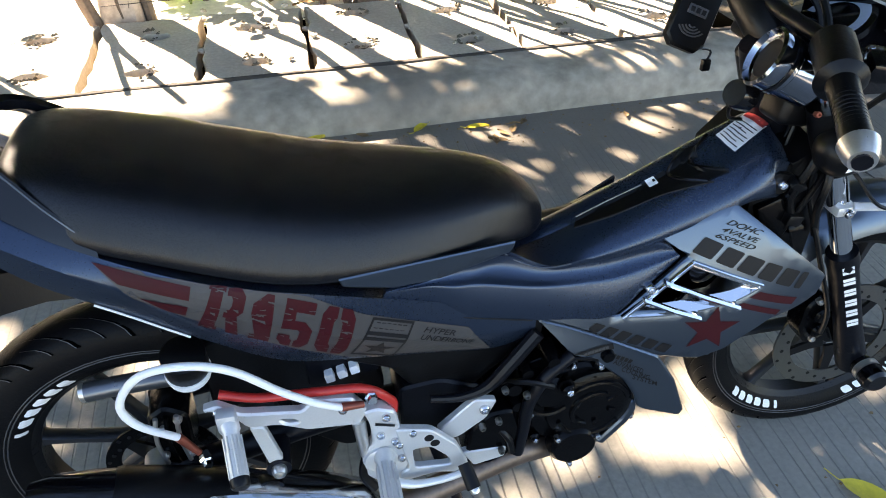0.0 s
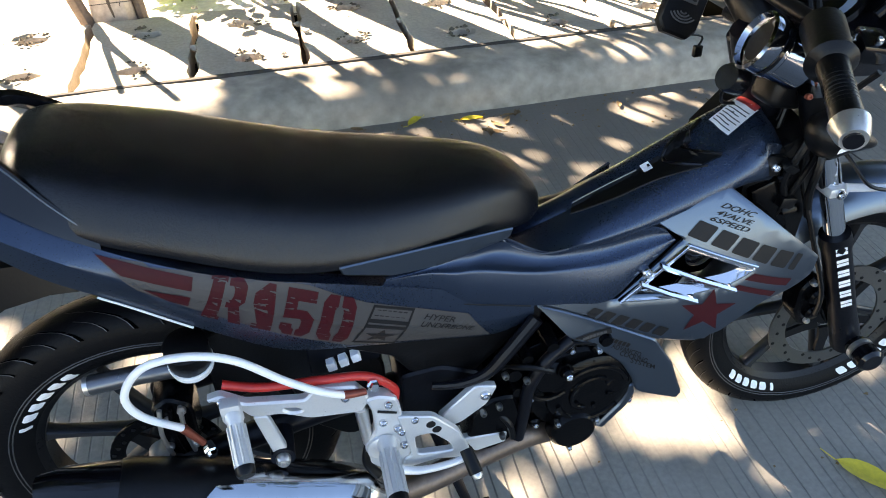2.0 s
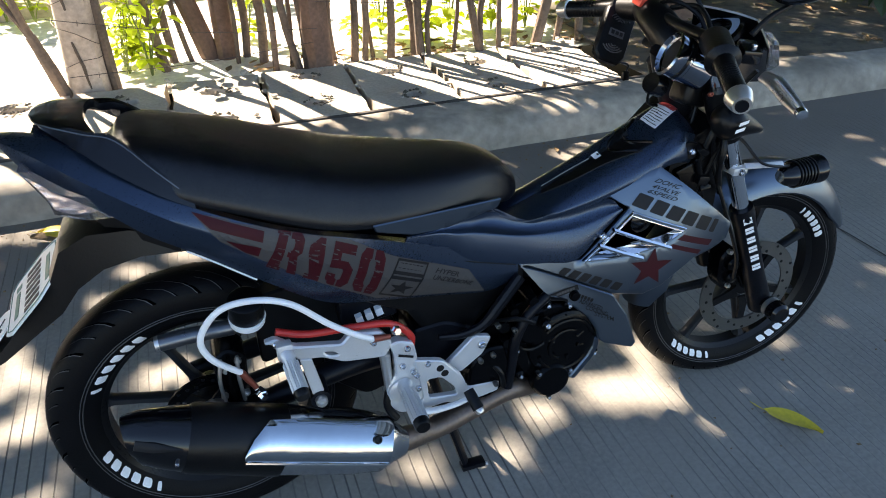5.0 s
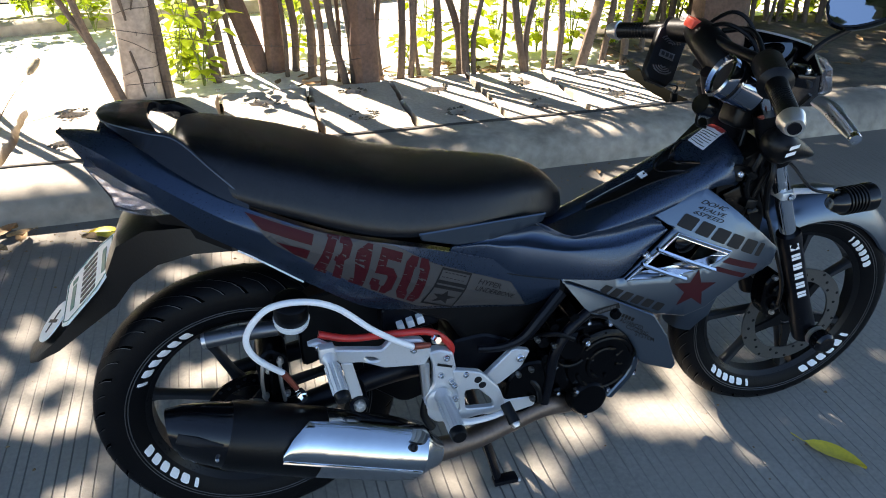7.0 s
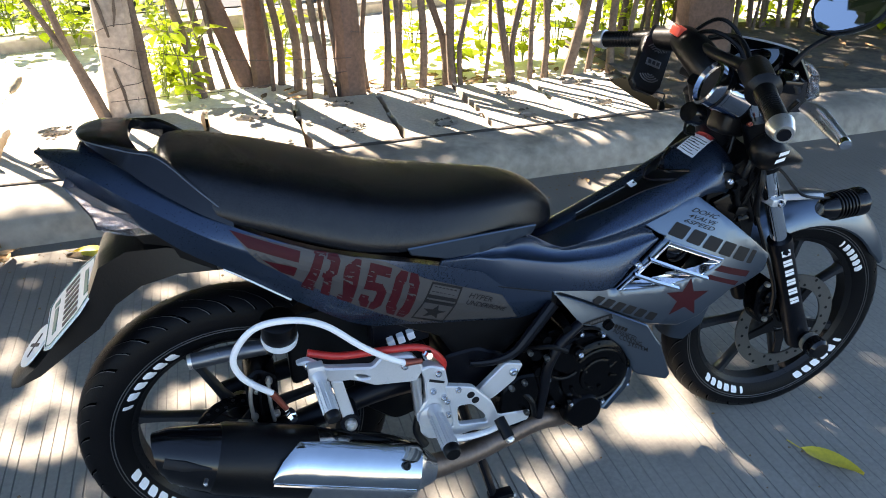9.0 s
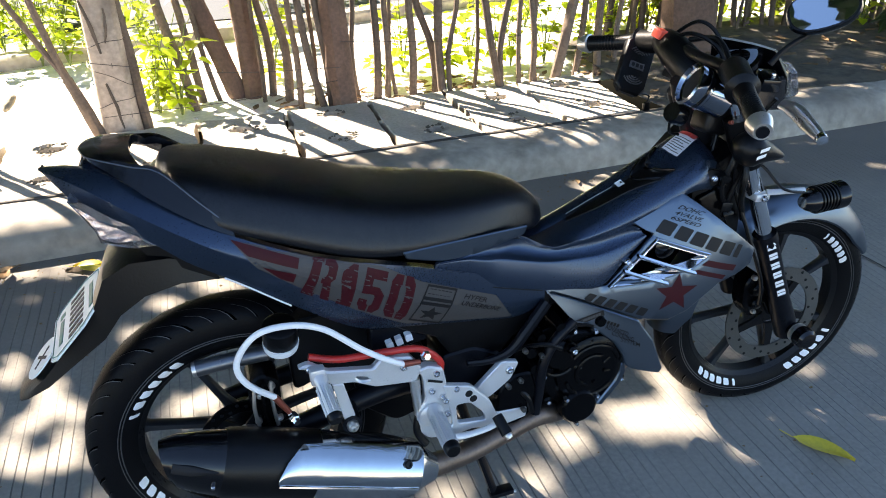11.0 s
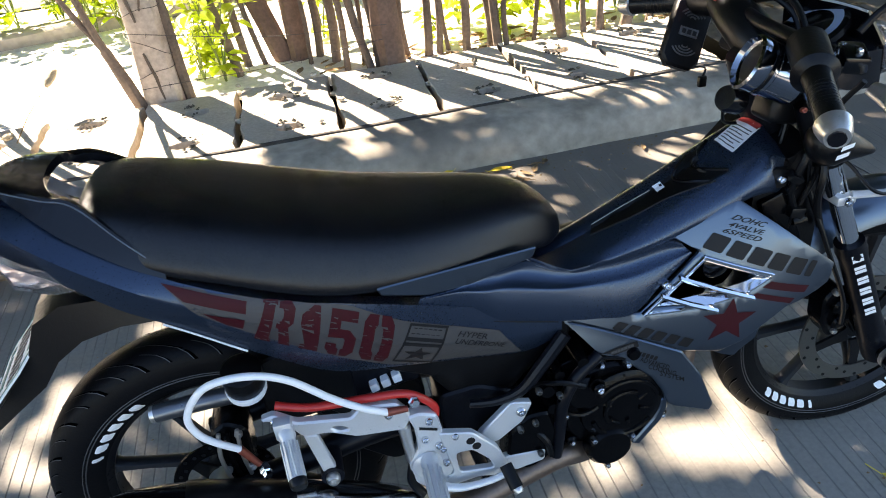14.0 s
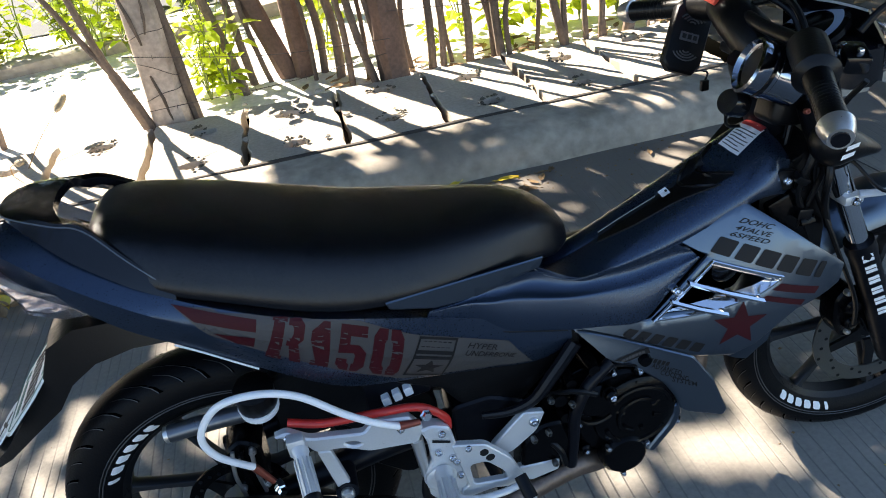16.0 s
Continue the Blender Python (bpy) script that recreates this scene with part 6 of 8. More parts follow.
    part("cowl_strip", bm, M_SILVER, root, "silver grey strip of the cowl below the engine cover")
    for pts, r in (([(0.70, 0.12, 0.43), (0.76, 0.135, 0.432), (0.81, 0.13, 0.405)], 0.004), ([(0.62, 0.12, 0.40), (0.66, 0.15, 0.42), (0.70, 0.15, 0.40)], 0.005), ([(0.60, 0.13, 0.33), (0.63, 0.15, 0.30), (0.64, 0.15, 0.26)], 0.006)):
        bm = bmesh.new()
        tube(bm, [V(*p) for p in pts], r, 7, 5)
        part("engine_hose", bm, M_PLASTIC, root)
    return root


engine()
for u, w in ((0.619, 0.278), (0.586, 0.345), (0.612, 0.352), (0.655, 0.40), (0.62, 0.42)):
    bolt(V(u, 0.156, w), (0, -1, 0), 0.0055, None, 0.007, M_DISC)
bm = bmesh.new()
prism(bm, [(0.56, 0.25), (0.57, 0.33), (0.60, 0.36), (0.64, 0.36), (0.655, 0.30), (0.635, 0.25), (0.60, 0.235)], 0.10, 0.148, 0.012, (), 0.004)
part("sprocket_cover", bm, M_ENGINE, bike, "black casting behind the pedal bracket")
bm = bmesh.new()
tube(bm, [V(0.676, 0.128, 0.500), V(0.63, 0.138, 0.452), V(0.596, 0.142, 0.418), V(0.555, 0.140, 0.404), V(0.51, 0.134, 0.405)], [0.016, 0.015, 0.011, 0.008], 10, 6, 0.7)
part("frame_stay", bm, M_FRAME, bike, "blue-black frame stay behind the engine")

# rear-set brackets, pedals and pegs
bm = bmesh.new()
prism(bm, [(0.405, 0.442), (0.424, 0.446), (0.451, 0.434), (0.457, 0.398), (0.454, 0.372), (0.466, 0.354), (0.466, 0.306), (0.452, 0.271), (0.418, 0.278), (0.398, 0.301), (0.396, 0.343), (0.415, 0.371), (0.413, 0.417)], 0.150, 0.170, 0.007, (), 0.003)
main_br = part("footrest_bracket", bm, M_ALU, bike, "silver anodised footrest bracket")
bm = bmesh.new()
prism(bm, [(0.448, 0.398), (0.503, 0.382), (0.542, 0.335), (0.562, 0.277), (0.545, 0.268), (0.507, 0.279), (0.452, 0.272), (0.452, 0.296), (0.466, 0.300)], 0.162, 0.174, 0.008, [[(0.472, 0.345), (0.500, 0.344), (0.527, 0.312), (0.533, 0.292), (0.475, 0.300)]], 0.002)
part("heel_guard", bm, M_ALU, main_br, "silver curved heel guard with cut-outs")
for u, w in ((0.498, 0.366), (0.507, 0.352)):
    bm = bmesh.new()
    turned(bm, V(u, 0.1738, w), (0, -1, 0), [(0, 0.0075), (0.0006, 0.0075)], 14)
    part("lightening_hole", bm, M_INK, main_br, smooth=False)
for u, w in ((0.437, 0.428), (0.427, 0.391), (0.474, 0.383), (0.447, 0.372), (0.453, 0.362), (0.455, 0.33)):
    bolt(V(u, 0.172, w), (0, -1, 0), 0.0062, main_br, 0.005, M_STEEL)
bar("bracket_mark", [(0.420, 0.413), (0.448, 0.403), (0.449, 0.408), (0.421, 0.419)], main_br, M_INK, 0.0012)
bm = bmesh.new()
turned(bm, V(0.424, 0.168, 0.335), (0, -1, 0), [(0, 0.026), (0.006, 0.025), (0.010, 0.019), (0.010, 0)], 30)
part("peg_boss", bm, M_ALU, main_br)


def peg(a, b, r, name, label, cap=True):
    root = new(name)
    root.parent = bike
    tagged(root, label)
    a, b = Vector(a), Vector(b)
    d = (b - a).normalized()
    L = (b - a).length
    bm = bmesh.new()
    turned(bm, a, d, [(0, r * 1.1), (0.012, r * 1.15), (0.016, r * 0.95), (L * 0.45, r * 0.95), (L * 0.46, r * 1.05), (L * 0.86, r * 1.05)], 20)
    part("shaft", bm, M_ALU, root)
    s = d.orthogonal().normalized()
    t = d.cross(s)
    for i in range(10):
        an = 2 * math.pi * i / 10
        o = (s * math.cos(an) + t * math.sin(an)) * r * 1.04
        bm = bmesh.new()
        rod(bm, a + d * 0.022 + o, a + d * L * 0.84 + o, r * 0.14, None, 6)
        part("knurl", bm, M_ALU, root)
    bm = bmesh.new()
    turned(bm, a + d * L * 0.86, d, [(0, r * 1.1), (L * 0.1, r * 1.1), (L * 0.14, r * 0.9), (L * 0.14, 0)], 20)
    part("end_cap", bm, M_PLASTIC, root, "black rubber end cap")
    return root


peg(V(0.428, 0.172, 0.348), V(0.428, 0.285, 0.343), 0.0135, "rider_peg", "knurled silver rider footpeg with black end")
peg(V(0.228, 0.178, 0.484), V(0.238, 0.262, 0.452), 0.0115, "passenger_peg", "knurled silver passenger peg with black end")
bm = bmesh.new()
box(bm, V(0.226, 0.176, 0.487), (0.026, 0.020, 0.030), None, 0.003)
part("peg_yoke", bm, M_ALU, bike)
bm = bmesh.new()
prism(bm, [(0.194, 0.499), (0.215, 0.504), (0.244, 0.480), (0.323, 0.464), (0.339, 0.482), (0.394, 0.472), (0.414, 0.440), (0.399, 0.415), (0.326, 0.424), (0.287, 0.445), (0.248, 0.450), (0.226, 0.485)], 0.152, 0.166, 0.006, [[(0.290, 0.456), (0.310, 0.451), (0.318, 0.443), (0.300, 0.444)]], 0.003)
hanger = part("hanger_bracket", bm, M_ALU, bike, "long silver passenger peg hanger")
bm = bmesh.new()
prism(bm, [(0.249, 0.453), (0.269, 0.449), (0.286, 0.363), (0.264, 0.366)], 0.156, 0.168, 0.004, (), 0.002)
part("muffler_stay", bm, M_ALU, hanger)
bolt(V(0.276, 0.170, 0.358), (0, -1, 0), 0.011, hanger, 0.012, M_ALLOY)
bm = bmesh.new()
turned(bm, V(0.276, 0.12, 0.358), (0, -1, 0), [(0, 0.018), (0.05, 0.018)], 16)
part("stay_bush", bm, M_FRAME, hanger)
for u, w in ((0.215, 0.494), (0.378, 0.455)):
    bolt(V(u, 0.167, w), (0, -1, 0), 0.0065, hanger, 0.005, M_STEEL)
bm = bmesh.new()
prism(bm, [(0.516, 0.346), (0.575, 0.402), (0.611, 0.392), (0.594, 0.356), (0.552, 0.325), (0.53, 0.32)], 0.138, 0.150, 0.006, (), 0.002)
br2 = part("engine_plate", bm, M_ALU, bike, "silver engine mounting plate")
bolt(V(0.590, 0.151, 0.380), (0, -1, 0), 0.0085, br2, 0.006, M_STEEL)
bm = bmesh.new()
prism(bm, [(0.555, 0.282), (0.630, 0.276), (0.628, 0.252), (0.575, 0.243)], 0.138, 0.150, 0.005, (), 0.002)
part("lower_plate", bm, M_ALU, bike, "silver lower plate")
bm = bmesh.new()
tube(bm, [V(0.43, 0.186, 0.300), V(0.47, 0.192, 0.286), V(0.52, 0.194, 0.288), V(0.553, 0.194, 0.298)], [0.008, 0.006, 0.006], 10, 5, 0.7)
pedal = part("brake_pedal", bm, M_ALU, bike, "silver rear brake pedal arm")
bm = bmesh.new()
rod(bm, V(0.548, 0.190, 0.310), V(0.556, 0.222, 0.288), 0.0105, 0.0115, 16)
part("pedal_rubber", bm, M_PLASTIC, pedal, "black rubber pedal tip")
bolt(V(0.5565, 0.2225, 0.2878), V(0.008, 0.032, -0.022), 0.0085, pedal, 0.008, M_ALLOY)
bm = bmesh.new()
rod(bm, V(0.398, 0.160, 0.420), V(0.402, 0.160, 0.340), 0.0105, 0.008, 16)
mc = part("rear_master_cylinder", bm, M_ALLOY, bike, "small grey rear brake master cylinder")
bm = bmesh.new()
tube(bm, [V(0.402, 0.160, 0.33), V(0.396, 0.166, 0.30), V(0.41, 0.172, 0.27)], 0.008, 10, 5)
part("dust_boot", bm, M_PLASTIC, mc)

# hoses and reservoir
bm = bmesh.new()
tube(bm, [V(0.152, 0.150, 0.441), V(0.110, 0.158, 0.489), V(0.102, 0.162, 0.536), V(0.138, 0.168, 0.584), V(0.194, 0.172, 0.592), V(0.248, 0.174, 0.572), V(0.303, 0.176, 0.521), V(0.345, 0.176, 0.488), V(0.377, 0.172, 0.466)], 0.0055, 12, 8)
wh = part("white_brake_hose", bm, M_WHITEH, bike, "white rubber brake hose in a wide loop")
for a, b in ((V(0.152, 0.150, 0.441), V(0.172, 0.150, 0.402)), (V(0.377, 0.172, 0.466), V(0.408, 0.168, 0.460))):
    bm = bmesh.new()
    rod(bm, a, b, 0.0065, 0.005, 12)
    part("hose_sleeve", bm, M_BRONZE, wh, "red-brown hose sleeve")
bm = bmesh.new()
tube(bm, [V(0.218, 0.145, 0.505), V(0.270, 0.150, 0.490), V(0.350, 0.156, 0.488), V(0.412, 0.158, 0.480), V(0.448, 0.156, 0.445), V(0.450, 0.154, 0.420)], 0.0066, 12, 8)
part("red_hose", bm, M_REDH, bike, "bright red reservoir hose")
for p, ax in ((V(0.178, 0.150, 0.388), V(0.3, 1, -0.2)), (V(0.418, 0.165, 0.470), V(0.2, 1, 0.3)),):
    bm = bmesh.new()
    turned(bm, p, ax, [(-0.01, 0.007), (0, 0.0095), (0.006, 0.0095), (0.008, 0.007), (0.014, 0.0065), (0.014, 0)], 6)
    part("banjo_bolt", bm, M_CHROME, bike)
bm = bmesh.new()
turned(bm, V(0.178, 0.095, 0.508), (0.05, -0.3, 1), [(0, 0.024), (0.012, 0.030), (0.05, 0.030), (0.052, 0.027)], 26)
res = part("fluid_reservoir", bm, M_PLASTIC, bike, "dark round brake fluid reservoir with pale base")
bm = bmesh.new()
turned(bm, V(0.178, 0.095, 0.503), (0.05, -0.3, 1), [(0, 0.022), (0.004, 0.030), (0.014, 0.0315), (0.018, 0.0305)], 26)
part("reservoir_base", bm, M_PAPER, res, "pale translucent reservoir base")

# swingarm, caliper and lower frame
def swing(side):
    bm = bmesh.new()
    tube(bm, [V(0.52, side * 0.055, 0.335), V(0.36, side * 0.075, 0.345), V(0.2, side * 0.085, 0.315), V(0.06, side * 0.085, 0.288)], [0.026, 0.024, 0.021, 0.018], 10, 6)
    part("swingarm", bm, M_FRAME, bike, "black steel swingarm")


sym(swing)
bm = bmesh.new()
prism(bm, [(0.112, 0.355), (0.108, 0.452), (0.135, 0.470), (0.165, 0.448), (0.160, 0.36), (0.135, 0.345)], 0.058, 0.118, 0.01, (), 0.004)
cal = part("rear_caliper", bm, M_ENGINE, bike, "black rear brake caliper")
for k in range(3):
    bm = bmesh.new()
    tube(bm, [V(0.118 + 0.016 * k, 0.122, 0.358), V(0.115 + 0.016 * k, 0.126, 0.41), V(0.122 + 0.014 * k, 0.122, 0.455)], 0.0035, 8, 4)
    part("caliper_pin", bm, M_ENGINE if k == 1 else M_ALLOY, cal)
for u, w in ((0.118, 0.375), (0.150, 0.445), (0.155, 0.372), (0.128, 0.43)):
    bolt(V(u, 0.119, w), (0, -1, 0), 0.0065, cal, 0.007, M_ALLOY)
bm = bmesh.new()
turned(bm, V(0.092, 0.05, 0.286), (0, -1, 0), [(0, 0.032), (0.05, 0.03), (0.055, 0.016), (0.075, 0.014), (0.075, 0)], 20)
part("axle_nut", bm, M_ALLOY, bike)
bm = bmesh.new()
tube(bm, [V(0.030, 0.07, 0.478), V(0.09, 0.07, 0.481), V(0.153, 0.07, 0.481)], 0.0145, 14, 4)
guard = part("chain_guard", bm, M_SPOKE, bike, "grey steel guard tube over the wheel")
bm = bmesh.new()
rod(bm, V(0.024, 0.07, 0.4775), V(0.031, 0.07, 0.478), 0.0135, 0.0148, 14)
part("end_cap", bm, M_ALLOY, guard, "pale end cap")
bm = bmesh.new()
prism(bm, [(0.19, 0.38), (0.19, 0.53), (0.26, 0.54), (0.40, 0.48), (0.45, 0.41), (0.44, 0.27), (0.38, 0.25), (0.31, 0.31), (0.30, 0.40), (0.24, 0.40)], 0.02, 0.07, 0.02, (), 0.004)
part("inner_guard", bm, M_PLASTIC, bike, "black inner mudguard ahead of the rear wheel")
bm = bmesh.new()
tube(bm, [V(0.30, 0, 0.60), V(0.36, 0, 0.50), V(0.40, 0, 0.40)], 0.03, 12, 5)
part("rear_shock", bm, M_FRAME, bike)

# exhaust
mu0, mu1 = Vector(V(-0.050, 0.178, 0.392)), Vector(V(0.405, 0.180, 0.218))
md = (mu1 - mu0).normalized()
mu_s = Vector((0, -1, 0))
mu_t = mu_s.cross(md).normalized()
if mu_t.z < 0:
    mu_t = -mu_t


def ovals(st, n=26):
    return [[mu0 + md * h + (mu_s * math.cos(a) * rs + mu_t * math.sin(a) * rt) for a in (2 * math.pi * q / n for q in range(n))] for h, rs, rt in st]


L = (mu1 - mu0).length
bm = bmesh.new()
loft(bm, ovals([(0.10, 0.050, 0.056), (0.11, 0.054, 0.060), (0.25, 0.058, 0.064), (L * 0.80, 0.058, 0.062), (L * 0.93, 0.052, 0.056), (L * 0.985, 0.036, 0.038), (L * 1.03, 0.026, 0.026)]))
muffler = part("muffler", bm, M_STEEL, bike, "dark and stainless oval muffler")
bm = bmesh.new()
loft(bm, ovals([(0.098, 0.0515, 0.0575), (0.11, 0.0555, 0.0615), (0.20, 0.0585, 0.0645), (0.262, 0.0595, 0.0655), (0.264, 0.057, 0.063)]))
part("muffler_sleeve", bm, M_PLASTIC, muffler, "matte black muffler sleeve")
bm = bmesh.new()
rings = ovals([(0.012, 0.030, 0.034), (0.03, 0.040, 0.046), (0.07, 0.048, 0.054), (0.105, 0.053, 0.059)])
for i, r in enumerate(rings[:2]):
    for j, p in enumerate(r):
        r[j] = p + md * (0.02 - 0.012 * i) * (p - mu0).dot(mu_t) / 0.04 * -1
loft(bm, rings)
cap = part("muffler_end", bm, M_GLOSS, muffler, "gloss black slanted muffler end cap")
bm = bmesh.new()
slot_s, slot_t = mu_s * math.cos(0.35) + mu_t * math.sin(0.35), mu_t * math.cos(0.35) - mu_s * math.sin(0.35)
loft(bm, [[mu0 + md * h + slot_s * q * k + slot_t * z * m for q, z in ((0.0, 0.008), (0.95, 0.008), (1.0, 0.0), (0.95, -0.008), (0.0, -0.008))] for h, k, m in ((0.020, 0.042, 1.0), (0.05, 0.051, 1.0), (0.092, 0.0545, 0.2))])
part("end_slot", bm, M_INK, cap)
bolt(mu0 + md * 0.088 + mu_s * 0.053 - mu_t * 0.008, mu_s, 0.004, cap, 0.004, M_STEEL)
bm = bmesh.new()
rows = []
for h, lo, hi in ((0.190, 0.14, 0.26), (0.200, 0.12, 0.65), (0.225, 0.11, 1.15), (0.30, 0.10, 1.25), (L * 0.80, 0.10, 1.25), (L * 0.90, 0.10, 1.2), (L * 0.925, 0.12, 1.1)):
    row = []
    for j in range(13):
        a = lo + (hi - lo) * j / 12
        row.append(mu0 + md * h + (mu_s * math.cos(a) * 0.066 + mu_t * math.sin(a) * 0.072))
    back = [mu0 + md * h + (mu_s * math.cos(a) * 0.062 + mu_t * math.sin(a) * 0.068) for a in (lo + (hi - lo) * j / 12 for j in range(12, -1, -1))]
    rows.append(row + back)
loft(bm, rows)
edge = [mu0 + md * q + mu_s * math.cos(0.09) * 0.0665 + mu_t * math.sin(0.09) * 0.0725 for q in (0.192, 0.25, 0.32, L * 0.80, L * 0.92)]
shield = part("heat_shield", bm, M_POLISH, muffler, "bright polished heat shield on the muffler")
bm = bmesh.new()
tube(bm, edge, 0.003, 8, 3)
part("shield_lip", bm, M_CHROME, shield, "bright folded lip of the shield")
bolt(mu0 + md * (L * 0.86) + mu_s * 0.050 + mu_t * 0.048, (mu_s + mu_t * 0.8), 0.008, shield, 0.006, M_PLASTIC)
bm = bmesh.new()
tube(bm, [mu1 - md * 0.01, V(0.435, 0.172, 0.212), V(0.50, 0.150, 0.198), V(0.58, 0.135, 0.208), V(0.66, 0.125, 0.222), V(0.74, 0.10, 0.20), V(0.86, 0.05, 0.20), V(0.95, 0.02, 0.27), V(0.965, 0.0, 0.36)], [0.026, 0.022, 0.022, 0.022, 0.022, 0.022], 16, 7)
part("exhaust_pipe", bm, M_PIPE, bike, "brown heat-stained exhaust pipe")

# centre stand
def stand(side):
    bm = bmesh.new()
    tube(bm, [V(0.515, side * 0.07, 0.26), V(0.545, side * 0.095, 0.14), V(0.575, side * 0.105, 0.018 + 0.0065 * side)], [0.013, 0.012, 0.011], 8, 4, 0.7)
    box(bm, V(0.592, side * 0.108, 0.010 + 0.0065 * side), (0.055, 0.026, 0.012), None, 0.003)
    part("stand_leg", bm, M_FRAME, bike, "black centre stand leg on the ground")


sym(stand)
bm = bmesh.new()
rod(bm, V(0.545, -0.095, 0.14), V(0.545, 0.095, 0.14), 0.009)
part("stand_bar", bm, M_FRAME, bike)
bm = bmesh.new()
rod(bm, V(0.592, 0.108, 0.016), V(0.625, 0.118, 0.014), 0.006, 0.004)
part("stand_tab", bm, M_ALLOY, bike)

# ---- steering ----


def fork(side):
    du = 0.0 if side > 0 else 0.014
    top, bot = V(1.040 + du, side * 0.10, 0.895), V(1.303 + du, side * 0.105, 0.275)
    d = (bot - top).normalized()
    root = new("fork_leg")
    root.parent = bike
    tagged(root, "telescopic fork leg with chrome tube and black slider")
    bm = bmesh.new()
    rod(bm, top, bot - d * 0.18, 0.0165, None, 20)
    part("stanchion", bm, M_CHROME, root, "bright chrome fork tube")
    bm = bmesh.new()
    a = bot - d * 0.285
    turned(bm, a, d, [(0, 0.018), (0.0, 0.024), (0.02, 0.026), (0.04, 0.0235), (0.20, 0.0235), (0.255, 0.026), (0.30, 0.026), (0.305, 0.018)], 20)
    part("slider", bm, M_FRAME, root, "black fork slider")
    bm = bmesh.new()
    turned(bm, top + d * 0.095, d, [(0, 0.020), (0.0, 0.030), (0.045, 0.031), (0.10, 0.028), (0.115, 0.026), (0.115, 0.018)], 20)
    part("fork_cover", bm, M_PLASTIC, root, "black upper fork cover")
    if side > 0:
        s = Vector((-0.06, -1, 0)).normalized()
        t = s.cross(d).normalized()
        for i in range(6):
            c = bot - d * (0.262 - i * 0.0265)
            bm = bmesh.new()
            for off in (-0.0045, 0.0045):
                vs = [bm.verts.new(c + s * 0.0242 * math.cos(q) + t * (0.0242 * math.sin(q)) + d * (off + z)) for q, z in ((-0.55, -0.0036), (0.15, -0.0036), (0.15, 0.0036), (-0.55, 0.0036))]
                for v in vs:
                    v.co += (v.co - (c + d * (v.co - c).dot(d))).normalized() * 0.0022
                bm.faces.new(vs)
            part("fork_mark", bm, M_WHITE, root, "white block mark on the slider", smooth=False)
        bm = bmesh.new()
        ax = Vector((-0.07, -1, 0.0))
        turned(bm, bot + Vector((0, -0.018, 0.008)), ax, [(0, 0.015), (0.012, 0.022), (0.024, 0.023), (0.025, 0.019), (0.030, 0.019), (0.031, 0.024), (0.052, 0.024), (0.058, 0.018), (0.058, 0)], 26)
        part("axle_slider", bm, M_GLOSS, root, "black crash slider on the front axle")
        bm = bmesh.new()
        turned(bm, bot + Vector((0, -0.018, 0.008)) + ax.normalized() * 0.018, ax, [(0, 0.0235), (0.010, 0.0235)], 26)
        part("slider_ring", bm, M_ALLOY, root)
        bm = bmesh.new()
        box(bm, top + d * 0.285 + s * 0.004, (0.034, 0.038, 0.017), None, 0.004)
        cl = part("lamp_clamp", bm, M_ALU, root, "silver lamp clamp on the fork")
        bolt(top + d * 0.285 + s * 0.026, s, 0.007, cl, 0.006, M_STEEL)
        bm = bmesh.new()
        tube(bm, [V(1.150, 0.132, 0.648), V(1.185, 0.145, 0.650), V(1.225, 0.150, 0.648)], [0.007, 0.006, 0.0065], 8, 4, 0.6)
        part("lamp_arm", bm, M_ALU, root)


sym(fork)


def logo_patch():
    bm = bmesh.new()
    c = V(1.076, 0.176, 0.757)
    for dz, dx in ((0.0062, 0.003), (-0.0062, -0.003)):
        vs = [bm.verts.new(c + Vector((x + dx, -0.006, z + dz))) for x, z in ((-0.011, -0.0052), (0.009, -0.0012), (0.011, 0.0052), (-0.009, 0.002))]
        bm.faces.new(vs)
    part("fork_badge", bm, M_WHITE, bike, "white badge mark on the fork cover", smooth=False)


logo_patch()

# fog lamp
def fog_lamp():
    root = new("fog_lamp")
    root.parent = bike
    tagged(root, "black finned auxiliary lamp on the fork")
    bm = bmesh.new()
    a, d = V(1.226, 0.150, 0.620), Vector((1, 0.02, 0.02))
    turned(bm, a, d, [(0, 0.0), (0, 0.012), (0.010, 0.019), (0.025, 0.025), (0.075, 0.026), (0.084, 0.029), (0.098, 0.029), (0.098, 0.026)], 30)
    part("lamp_body", bm, M_GLOSS, root)
    for i in range(6):
        bm = bmesh.new()
        turned(bm, a + d * (0.030 + i * 0.008), d, [(0, 0.025), (0, 0.0285), (0.003, 0.0285), (0.003, 0.025)], 30, False)
        part("cooling_fin", bm, M_PLASTIC, root)
    bm = bmesh.new()
    turned(bm, a + d * 0.094, d, [(0, 0.025), (0.004, 0.020), (0.006, 0)], 26)
    part("lamp_glass", bm, M_GLASS, root)
    bm = bmesh.new()
    tube(bm, [a + Vector((0.02, 0, 0.02)), V(1.17, 0.155, 0.66), V(1.14, 0.12, 0.70), V(1.11, 0.08, 0.72)], 0.003, 7, 6)
    part("lamp_wire", bm, M_PLASTIC, root)


fog_lamp()

